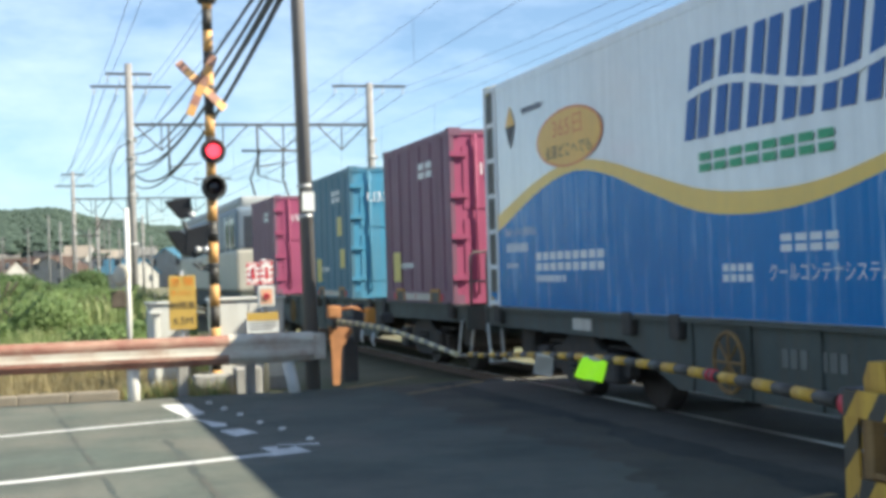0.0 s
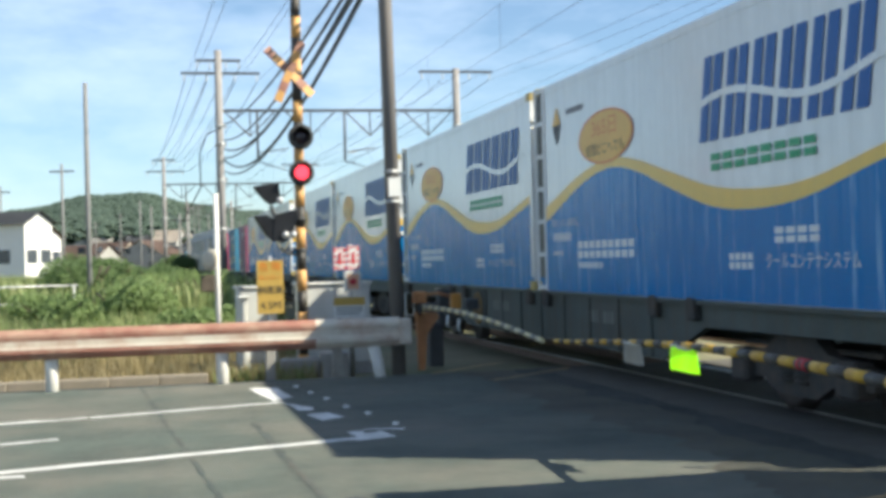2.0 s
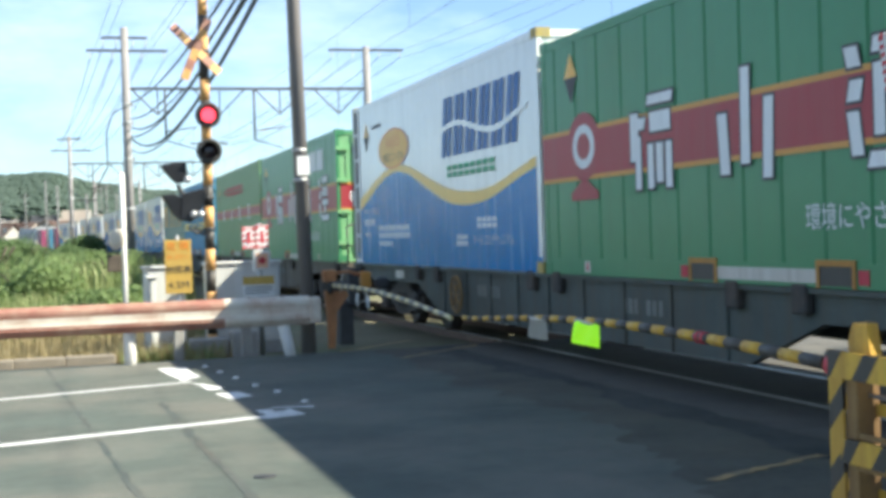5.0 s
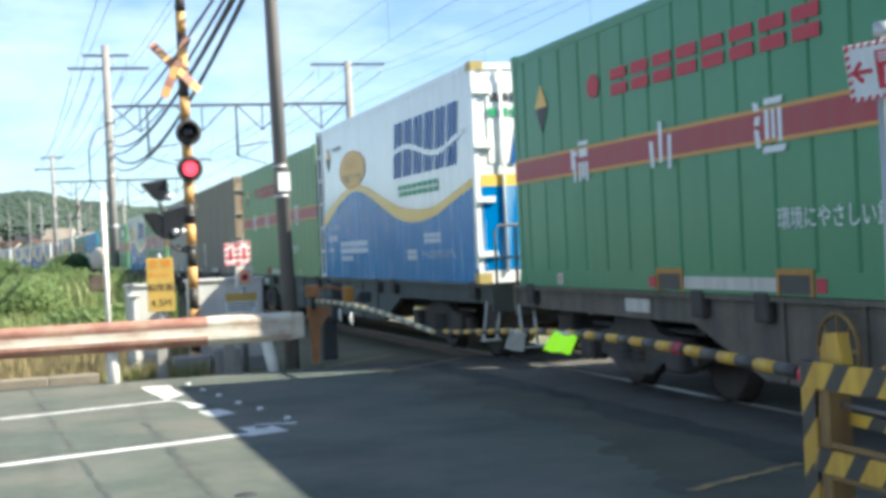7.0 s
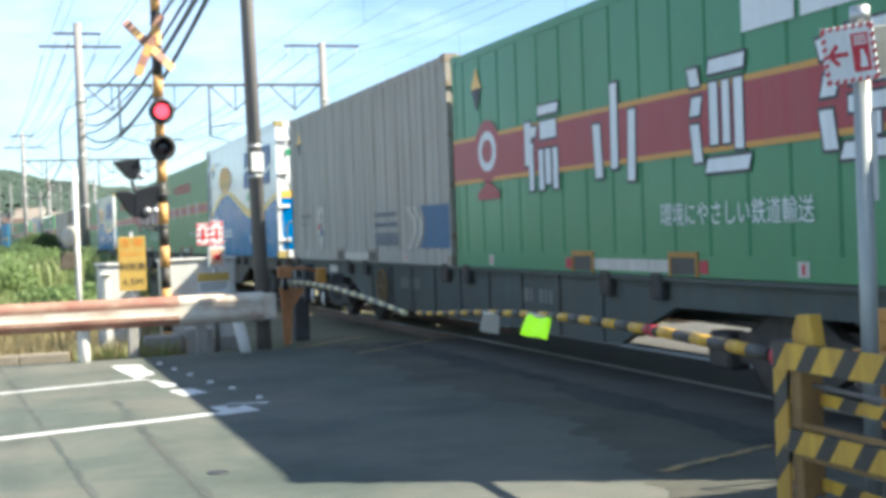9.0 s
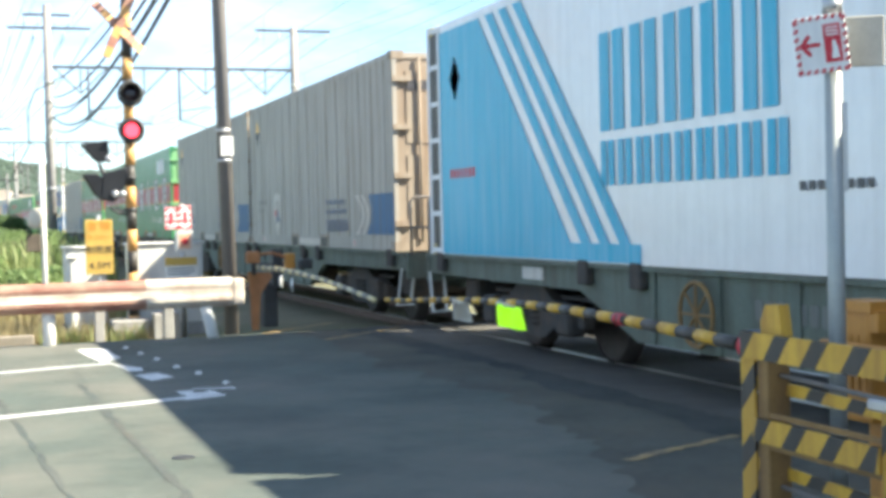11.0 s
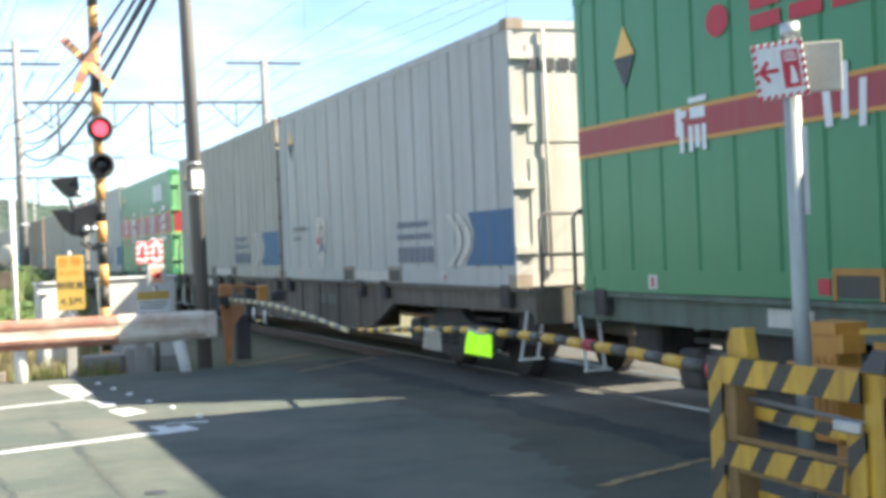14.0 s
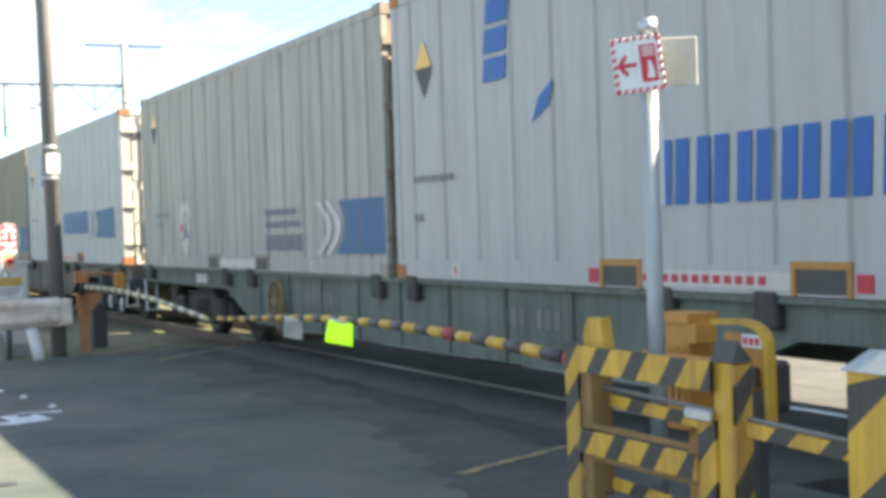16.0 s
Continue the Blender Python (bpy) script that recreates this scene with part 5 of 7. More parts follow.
class Box:
    """Paints and fittings laid on one container. u runs from its front end towards its rear, v is the height."""

    def __init__(self, root, length, height):
        self.root, self.length, self.height = root, length, height

    def side(self, u, v, off=0.004):
        return Vector((-W / 2 - off, self.length / 2 - u, v))

    def rear(self, u, v, off=0.004):
        return Vector((-W / 2 + u, -self.length / 2 - off, v))

    def paint(self, name, polys, material, off=0.004, face="side", label="", parent=None):
        bm = bmesh.new()
        put = self.side if face == "side" else self.rear
        for p in polys:
            poly(bm, [put(u, v, off) for u, v in p])
        ob = part(name, bm, material, parent or self.root, label)
        return tagged(ob, label, kind="stuff") if "character" in name else ob

    def blocks(self, name, polys, material, off=0.005, face="side", label=""):
        for p in polys:
            self.paint(name, [p], material, off, face, label)

    def letter(self, name, text, height, u, v, material, off=0.005, face="side", squeeze=1.0):
        put = self.side if face == "side" else self.rear
        return part(name, words(text, height, lambda a, b: put(u + a * squeeze, v + b, off)), material, self.root)


def rect(u0, u1, v0, v1, slant=0.0):
    return [(u0, v0), (u1, v0), (u1 + slant, v1), (u0 + slant, v1)]


def ellipse(u, v, a, b, n=28):
    return [(u + a * math.cos(2 * math.pi * k / n), v + b * math.sin(2 * math.pi * k / n)) for k in range(n)]


MASSES = (
    ((0.00, 0.20, 0.30, 0.80, 0.94), (0.02, 0.34, 0.62, 0.74, 0.05), (0.12, 0.26, 0.00, 0.55, 0.0), (0.42, 1.00, 0.86, 0.96, 0.03), (0.48, 0.96, 0.58, 0.78, 0.0), (0.42, 0.56, 0.00, 0.46, 0.0), (0.84, 0.98, 0.00, 0.46, 0.0), (0.62, 0.78, 0.06, 0.46, 0.0)),
    ((0.04, 0.22, 0.06, 0.62, -0.05), (0.42, 0.58, 0.14, 1.00, 0.02), (0.80, 0.96, 0.00, 0.70, 0.04)),
    ((0.02, 0.20, 0.78, 0.94, -0.05), (0.00, 0.18, 0.52, 0.68, 0.05), (0.06, 0.22, 0.10, 0.44, -0.06), (0.34, 0.94, 0.86, 0.98, 0.03), (0.36, 0.50, 0.24, 0.78, 0.0), (0.58, 0.70, 0.24, 0.78, 0.0), (0.78, 0.92, 0.18, 0.78, 0.0), (0.26, 0.98, 0.00, 0.12, 0.05)),
    ((0.02, 0.20, 0.76, 0.92, -0.06), (0.00, 0.20, 0.48, 0.64, 0.06), (0.04, 0.22, 0.08, 0.38, -0.06), (0.34, 1.00, 0.84, 0.98, 0.0), (0.38, 0.60, 0.54, 0.74, 0.0), (0.68, 0.92, 0.54, 0.74, 0.0), (0.36, 0.96, 0.34, 0.46, 0.0), (0.56, 0.74, 0.16, 0.32, 0.0), (0.24, 1.00, 0.00, 0.12, 0.06)),
)


def glyph(u, v, w, h, seed, grow=0.0):
    """Plain slabs of a big character's size and weight; grow widens each one for the dark edge."""
    rows = MASSES[seed % 4]
    return [rect(u + w * (0.0 if e > 0.5 else a) - grow, u + w * b + grow, v + h * c - grow, v + h * d + grow, 0.0 if e > 0.5 else e * w) for a, b, c, d, e in rows]


def slabs(u0, u1, v0, v1, n, slant, seed, gap=0.22):
    """A row of plain slanted bars, in pairs: a wordmark's mass without its letters."""
    out = []
    w = (u1 - u0) / n
    h = v1 - v0
    for k in range(n):
        a = u0 + k * w
        e = w * (1 - gap)
        out.append(rect(a, a + e * 0.42, v0, v1, slant * h))
        out.append(rect(a + e * 0.56, a + e, v0, v1, slant * h))
    return out


def container(name, label, length, height, body, end, ribs, group, frame_end=False, casting=None, top=None, pockets=True, narrow=0.10, depth=0.022, pocket=None):
    """The box: ribbed side sheets, framed ends, two rear doors with bars and hinges, corner castings."""
    root = thing(name, label, "freight container", group)
    h, hw, hl = height, W / 2, length / 2
    bm = bmesh.new()
    # side sheet with pressed ribs, extruded upwards
    y = hl - 0.10
    xs = []
    if ribs:
        pitch = (length - 0.2) / ribs
        for k in range(ribs):
            xs += [(y - k * pitch, 0.0), (y - k * pitch - pitch * 0.5 + narrow / 2, 0.0), (y - k * pitch - pitch * 0.5 + narrow / 2 - 0.02, depth), (y - k * pitch - pitch * 0.5 - narrow / 2 + 0.02, depth), (y - k * pitch - pitch * 0.5 - narrow / 2, 0.0)]
        xs.append((-hl + 0.10, 0.0))
    else:
        xs = [(hl - 0.10, 0.0), (-hl + 0.10, 0.0)]
    for sx in (-1, 1):
        lo = [bm.verts.new((sx * (hw - 0.006 - d), yy, 0.16)) for yy, d in xs]
        hi = [bm.verts.new((sx * (hw - 0.006 - d), yy, h - 0.09)) for yy, d in xs]
        for k in range(len(xs) - 1):
            bm.faces.new((lo[k], lo[k + 1], hi[k + 1], hi[k]))
    box(bm, -hw + 0.05, hw - 0.05, -hl + 0.10, hl - 0.10, 0.12, h - 0.08)
    part("body", bm, body, root)
    for sx in (-1, 1):
        x0, x1 = sorted((sx * (hw - 0.06), sx * hw))
        bm = bmesh.new()
        for y0, y1 in ((hl - 0.11, hl), (-hl, -hl + 0.11)):
            box(bm, x0, x1, y0, y1, 0.12, h - 0.02)
        box(bm, x0, x1, -hl + 0.11, hl - 0.11, h - 0.10, h - 0.01)
        box(bm, x0, x1, -hl + 0.11, hl - 0.11, 0.0, 0.17)
        part("side_frame", bm, body, root)
    bm = bmesh.new()
    box(bm, -hw + 0.061, hw - 0.061, -hl + 0.03, hl - 0.03, h - 0.07, h - 0.012)
    part("roof", bm, top or body, root)
    # ends
    bm = bmesh.new()
    box(bm, -hw + 0.062, hw - 0.062, hl - 0.09, hl - 0.03, 0.0, h - 0.072)
    part("front_wall", bm, end, root)
    for k, (x0, x1) in enumerate(((-hw + 0.065, -0.012), (0.012, hw - 0.065))):
        bm = bmesh.new()
        box(bm, x0, x1, -hl + 0.02, -hl + 0.07, 0.15, h - 0.10)
        door = part("door", bm, end, root)
        for z0, z1 in ((0.3, h * 0.48), (h * 0.54, h - 0.25)):
            bm = bmesh.new()
            box(bm, x0 + 0.12, x1 - 0.12, -hl + 0.008, -hl + 0.0195, z0, z1)
            part("door_panel", bm, end, door)
        bm = bmesh.new()
        for q in (0.25, 0.75):
            xx = x0 + (x1 - x0) * q
            rod(bm, (xx, -hl - 0.02, 0.12), (xx, -hl - 0.02, h - 0.08), 0.018, 0.018, 8)
        part("lock_bar", bm, end, door)
        for q in range(4):
            zz = 0.35 + q * (h - 0.7) / 3
            xh = x0 + 0.05 if k == 0 else x1 - 0.05
            bm = bmesh.new()
            box(bm, xh - 0.12, xh + 0.12, -hl - 0.035, -hl + 0.02, zz - 0.035, zz + 0.035)
            part("hinge", bm, end, door)
    bm = bmesh.new()
    box(bm, -hw + 0.062, hw - 0.062, -hl + 0.005, -hl + 0.10, 0.0, 0.145)
    part("rear_sill", bm, end, root)
    bm = bmesh.new()
    box(bm, -hw + 0.062, hw - 0.062, -hl + 0.005, -hl + 0.10, h - 0.095, h - 0.073)
    part("rear_header", bm, end, root)
    for sx in (-1, 1):
        for sy in (-1, 1):
            for z0, z1 in ((-0.002, 0.12), (h - 0.10, h + 0.006)):
                x0, x1 = sorted((sx * (hw - 0.16), sx * (hw + 0.006)))
                y0, y1 = sorted((sy * (hl - 0.18), sy * (hl + 0.006)))
                bm = bmesh.new()
                box(bm, x0, x1, y0, y1, z0, z1)
                part("corner_casting", bm, casting or body, root)
    if pockets:
        bm = bmesh.new()
        box(bm, -hw - 0.004, -hw + 0.0, -0.72, 0.72, 0.03, 0.13)
        part("bottom_plate", bm, C["shield"], root, "dirty white plate on the bottom rail")
    # forklift pockets on the bottom rail: black plates paint the shade of the openings
    b = Box(root, length, height)
    for u in (length * 0.5 - 0.97, length * 0.5 + 0.97) if pockets else ():
        bm = bmesh.new()
        y0 = hl - u
        box(bm, -hw - 0.006, -hw + 0.0, y0 - 0.2, y0 + 0.2, 0.015, 0.15)
        part("fork_pocket_shade", bm, M["black"], root)
        bm = bmesh.new()
        box(bm, -hw - 0.012, -hw - 0.0, y0 - 0.24, y0 + 0.24, 0.152, 0.195)
        box(bm, -hw - 0.012, -hw - 0.0, y0 - 0.24, y0 - 0.202, -0.0, 0.15)
        box(bm, -hw - 0.012, -hw - 0.0, y0 + 0.202, y0 + 0.24, -0.0, 0.15)
        part("pocket_frame", bm, pocket or C["pocket_orange"], root)
        if pocket:
            continue
        bm = bmesh.new()
        ys = y0 + (0.33 if u < length * 0.5 else -0.33)
        box(bm, -hw - 0.008, -hw - 0.0, ys - 0.06, ys + 0.06, 0.03, 0.13)
        part("handling_mark", bm, C["text_red"], root, "small red handling mark")
    for u in (1.1, length - 2.0) if pockets else ():
        b.paint("tare_plate", [rect(u, u + 0.14, 0.03, 0.14)], C["shield"], 0.006)
        b.paint("tare_mark", [rect(u + 0.05, u + 0.09, 0.05, 0.12)], C["text_red"], 0.008)
    return b


def hazard_diamond(b, u, v):
    b.paint("hazard_diamond", [[(u - 0.17, v), (u, v + 0.24), (u + 0.17, v)]], C["oval_yellow"])
    b.paint("hazard_diamond", [[(u - 0.17, v), (u, v - 0.26), (u + 0.17, v)]], C["text_dark"])


def bars(b, name, u0, u1, v0, h, n, material, seed, face="side"):
    rg = random.Random(seed)
    ps = []
    w = (u1 - u0) / n
    for k in range(n):
        a = u0 + k * w
        ps.append(rect(a, a + w * rg.uniform(0.62, 0.82), v0, v0 + h))
        if h > 0.12:
            ps[-1:] = [rect(a, a + w * 0.78, v0, v0 + h * 0.42), rect(a, a + w * 0.78, v0 + h * 0.58, v0 + h)]
    return tagged(b.paint(name, ps, material, 0.005, face), kind="stuff")


WAVE = [(0.0, 0.98), (0.8, 1.18), (1.8, 1.42), (2.8, 1.54), (3.6, 1.47), (4.6, 1.26), (5.6, 1.06), (6.6, 0.99), (7.4, 1.02), (8.3, 1.17), (9.02, 1.30)]


def reefer(seed=0):
    h = TOPS["reefer"]
    b = container("container", "white and blue refrigerated container with a yellow wave stripe", LC, h, C["reefer_white"], C["reefer_white"], 0, "containers on the train", pockets=False, casting=C["cast_yellow"])
    n = 48
    us = [0.42 + (LC - 0.12 - 0.42) * k / n for k in range(n + 1)]
    top = [spline(WAVE, u * 9.02 / LC) for u in us]
    thick = [0.15 + 0.04 * math.cos(u * 1.1) for u in us]
    b.paint("blue_field", [[(us[k], 0.17), (us[k + 1], 0.17), (us[k + 1], top[k + 1] - thick[k + 1]), (us[k], top[k] - thick[k])] for k in range(n)], C["reefer_blue"], 0.003)
    b.paint("blue_field", [rect(0.0, LC, 0.005, 0.17)], C["reefer_blue"], 0.004)
    b.paint("wave_stripe", [[(us[k], top[k] - thick[k]), (us[k + 1], top[k + 1] - thick[k + 1]), (us[k + 1], top[k + 1]), (us[k], top[k])] for k in range(n)], C["wave_yellow"], 0.004, label="yellow wave stripe")
    oval = b.paint("oval_badge", [ellipse(2.75, 1.80, 0.92, 0.31)], C["oval_orange"], 0.006, label="orange rimmed yellow oval badge")
    b.paint("oval_field", [ellipse(2.75, 1.80, 0.88, 0.285)], C["oval_yellow"], 0.008, parent=oval)
    b.letter("badge_lettering", "365日", 0.24, 2.75, 1.90, C["oval_orange"], 0.010, squeeze=1.5)
    b.letter("badge_lettering", "全国どこへでも", 0.15, 2.75, 1.66, C["text_dark"], 0.010, squeeze=1.25)
    b.blocks("wordmark_bar", slabs(5.4, 8.55, 1.48, 2.26, 6, 0.22, 41), C["logo_blue"], 0.005, label="blue slanted bar")
    ws = [5.45 + 3.35 * k / 20 for k in range(21)]
    wv = [1.80 + 0.10 * math.sin((u - 5.45) * 2.0 + 0.4) for u in ws]
    b.paint("wordmark_wave", [[(ws[k], wv[k] - 0.035), (ws[k + 1], wv[k + 1] - 0.035), (ws[k + 1], wv[k + 1] + 0.035), (ws[k], wv[k] + 0.035)] for k in range(20)], C["reefer_white"], 0.007)
    bars(b, "green_lettering", 5.65, 7.7, 1.20, 0.16, 8, C["logo_green"], 3)
    bars(b, "white_lettering", 1.7, 3.65, 0.42, 0.20, 9, C["text_white"], 4)
    bars(b, "white_lettering", 1.7, 2.6, 0.30, 0.07, 8, C["text_white"], 5)
    bars(b, "white_lettering", 6.9, 7.7, 0.52, 0.13, 4, C["text_white"], 6)
    bars(b, "white_lettering", 6.0, 6.5, 0.30, 0.14, 4, C["text_white"], 7)
    b.letter("white_lettering", "クールコンテナシステム", 0.15, 7.5, 0.36, C["text_white"], 0.006, squeeze=0.95)
    b.letter("white_lettering", "青函トンネル通過禁止", 0.105, 1.20, 0.86, C["text_white"], 0.006)
    bars(b, "white_lettering", 0.72, 1.45, 0.64, 0.10, 9, C["text_white"], 9)
    bars(b, "white_lettering", 0.72, 1.1, 0.46, 0.05, 7, C["text_white"], 8)
    hazard_diamond(b, 0.95, 2.10)
    bars(b, "grey_lettering", 1.35, 2.0, 2.2, 0.06, 6, C["faint_blue"], 10)
    # open white frame of the cooling unit at the front
    bm = bmesh.new()
    hl = LC / 2
    x0, x1 = -W / 2 - 0.012, -W / 2 + 0.02
    for y0 in (hl - 0.07, hl - 0.42):
        box(bm, x0, x1, y0, y0 + 0.075, 0.0, h)
    for k in range(7):
        z = 0.02 + k * (h - 0.09) / 6
        box(bm, x0 + 0.004, x1, hl - 0.35, hl - 0.07, z, z + 0.055)
    part("unit_frame", bm, C["text_white"], b.root, "white ladder frame of the cooling unit")
    # flat black sheet paints the shade of the hollow behind the frame
    b.paint("unit_recess", [rect(0.08, 0.36, 0.07, h - 0.06)], M["black"], 0.002)
    # rear end
    for x0, x1 in ((0.075, W / 2 - 0.02), (W / 2 + 0.02, W - 0.075)):
        b.paint("rear_blue", [rect(x0, x1, 0.15, 1.16)], C["reefer_blue"], -0.004, "rear")
        b.paint("rear_stripe", [rect(x0, x1, 1.16, 1.30)], C["wave_yellow"], -0.004, "rear")
    b.blocks("wordmark_bar", slabs(0.45, 2.1, 1.42, 1.85, 6, 0.2, 41), C["logo_blue"], 0.001, "rear")
    bars(b, "rear_lettering", 0.2, 1.5, 2.0, 0.10, 9, C["logo_green"], 12, "rear")
    bars(b, "rear_lettering", 0.25, 1.3, 2.18, 0.10, 9, C["text_dark"], 13, "rear")
    return b


def green_big():
    h = TOPS["green"]
    b = container("container", "green container with a red band and big white characters", LC, h, C["green"], C["end_green_lit"], 16, "containers on the train", narrow=0.05, depth=0.018)
    b.paint("band", [rect(0, LC, 0.99, 1.43)], C["band_red"], 0.004, label="dark red band")
    for v in (0.95, 1.43):
        b.paint("band_edge", [rect(0, LC, v, v + 0.045)], C["band_orange"], 0.005)
    ring = ellipse(1.15, 1.28, 0.42, 0.34)
    b.paint("emblem", [ring], C["band_red"], 0.006)
    b.paint("emblem_ring", [ellipse(1.15, 1.28, 0.28, 0.22)], C["text_white"], 0.007)
    b.paint("emblem_core", [ellipse(1.15, 1.28, 0.17, 0.13)], C["band_red"], 0.008)
    b.paint("emblem", [[(0.8, 0.82), (1.15, 0.98), (1.5, 0.82), (1.5, 0.75), (0.8, 0.75)]], C["band_red"], 0.006)
    for k, u in enumerate((2.28, 3.95, 5.75, 7.5)):
        b.paint("character_edge", glyph(u, 0.80, 0.86, 0.86, 60 + k, 0.022), C["text_dark"], 0.0065)
        b.paint("character", glyph(u, 0.80, 0.86, 0.86, 60 + k), C["text_white"], 0.009, label="big white character shape")
    b.letter("lettering", "環境にやさしい鉄道輸送", 0.20, 6.3, 0.48, C["text_white"], 0.006)
    hazard_diamond(b, 0.85, 2.0)
    for u in (6.55, 7.3):
        b.paint("notice_plate", [rect(u, u + 0.68, 1.78, 2.18)], C["text_white"], 0.006, label="white notice plate")
    bars(b, "notice_line", 6.85, 7.15, 1.9, 0.06, 3, C["faint_blue"], 17)
    bars(b, "notice_line", 7.4, 7.85, 1.9, 0.06, 4, C["faint_blue"], 18)
    b.paint("rear_band", [rect(0.07, W - 0.07, 0.99, 1.43)], C["band_red"], -0.004, "rear")
    for v in (0.95, 1.43):
        b.paint("rear_band", [rect(0.07, W - 0.07, v, v + 0.045)], C["band_orange"], -0.003, "rear")
    for k, u in enumerate((0.25, 0.80, 1.35, 1.9)):
        b.paint("rear_character", glyph(u, 1.02, 0.38, 0.36, 60 + k), C["text_white"], 0.0, "rear")
    bars(b, "rear_lettering", 0.3, 1.0, 2.02, 0.10, 5, C["text_dark"], 14, "rear")
    bars(b, "rear_lettering", 0.6, 1.3, 1.86, 0.10, 5, C["text_dark"], 15, "rear")
    return b


def green_small(dark=False):
    h = TOPS["green"] + 0.03
    body = C["green"] if dark else C["green_light"]
    b = container("container", ("green" if dark else "faded light green") + " container with a narrow red band", LC, h, body, C["end_green_lit"], 18, "containers on the train", narrow=0.05, depth=0.018)
    b.paint("band", [rect(0, LC, 1.13, 1.33)], C["band_red"], 0.004, label="dark red band")
    for v in (1.10, 1.33):
        b.paint("band_edge", [rect(0, LC, v, v + 0.03)], C["band_orange"], 0.005)
    for k, u in enumerate((1.6, 3.35, 5.1, 6.9)):
        b.paint("character", glyph(u, 1.03, 0.42, 0.40, 60 + k), C["text_white"], 0.007)
    bars(b, "red_lettering", 2.6, 6.1, 1.76, 0.24, 8, C["text_red"], 21)
    b.paint("emblem", [ellipse(2.2, 1.9, 0.14, 0.11)], C["text_red"], 0.006)
    b.letter("lettering", "環境にやさしい鉄道輸送", 0.17, 6.3, 0.54, C["text_white"], 0.006)
    hazard_diamond(b, 0.85, 1.85)
    b.paint("rear_band", [rect(0.07, W - 0.07, 1.05, 1.40)], C["band_red"], -0.004, "rear")
    for k, u in enumerate((0.25, 0.80, 1.35, 1.9)):
        b.paint("rear_character", glyph(u, 1.04, 0.38, 0.36, 60 + k), C["text_white"], 0.0, "rear")
    return b


def grey(kind):
    body = C[kind]
    label = {"grey": "dusty grey ribbed container with a blue ribbon mark", "grey_brown": "dirt-brown ribbed container with a blue ribbon mark", "grey_light": "light grey ribbed container with a blue ribbon mark", "grey_tan": "tan-grey dusty ribbed container with a blue ribbon mark"}[kind]
    b = container("container", label, LC, TOPS["steel"], body, C["end_pale" if kind == "grey_light" else "end_grey"], 15, "containers on the train", narrow=0.07, depth=0.022, casting=C["end_grey"], pocket=C["end_grey"])
    u0 = 2.3
    sh = [(u0 - 0.25, 0.83), (u0 - 0.14, 0.89), (u0 + 0.14, 0.89), (u0 + 0.25, 0.83), (u0 + 0.28, 0.58), (u0 + 0.18, 0.32), (u0 + 0.03, 0.15), (u0 - 0.03, 0.15), (u0 - 0.18, 0.32), (u0 - 0.28, 0.58)]
    s = b.paint("shield", [sh], C["shield"], 0.005, label="pale shield emblem")
    b.paint("shield_mark", [[(u0 - 0.2, 0.34), (u0 + 0.02, 0.62), (u0 + 0.26, 0.36), (u0 + 0.05, 0.42)]], C["faint_blue"], 0.007, parent=s)
    b.paint("shield_mark", [rect(u0 - 0.22, u0 - 0.08, 0.50, 0.60)], C["text_red"], 0.007, parent=s)
    b.paint("shield_mark", [ellipse(u0 + 0.04, 0.66, 0.16, 0.11)], C["grey_tan"], 0.007, parent=s)
    b.paint("shield_mark", [ellipse(u0 + 0.06, 0.66, 0.07, 0.06)], C["shield"], 0.009, parent=s)
    b.paint("ribbon", [[(7.90, 0.21), (9.14, 0.21), (9.14, 0.75), (8.00, 0.75), (8.14, 0.55), (8.10, 0.38)]], C["ribbon_blue"], 0.004, label="blue ribbon mark")
    for d in (0.0, 0.26):
        ps = []
        for k in range(8):
            t0, t1 = k / 8, (k + 1) / 8
            f = lambda t: 7.34 + d + 0.32 * math.sin(math.pi * t)
            ps.append([(f(t0), 0.2 + 0.55 * t0), (f(t0) + 0.15, 0.2 + 0.55 * t0), (f(t1) + 0.15, 0.2 + 0.55 * t1), (f(t1), 0.2 + 0.55 * t1)])
        b.paint("ribbon_arc", ps, C["shield"], 0.006)
    b.paint("faded_lettering", slabs(5.7, 6.95, 0.24, 0.42, 6, 0.0, 9), C["faint_blue"], 0.004)
    bars(b, "faded_lettering", 5.7, 6.9, 0.5, 0.07, 9, C["faint_blue"], 31)
    bars(b, "faded_lettering", 5.7, 6.8, 0.64, 0.07, 8, C["faint_blue"], 32)
    bars(b, "code", 0.7, 1.5, 0.72, 0.06, 9, C["code_faint"], 33)
    bars(b, "code", 0.7, 1.2, 0.58, 0.05, 6, C["code_faint"], 34)
    hazard_diamond(b, 0.75, 2.05)
    bars(b, "rear_code", 0.2, 1.3, 2.05, 0.12, 7, C["text_dark"], 35, "rear")
    bars(b, "rear_code", 0.9, 1.4, 1.88, 0.12, 4, C["text_dark"], 36, "rear")
    return b


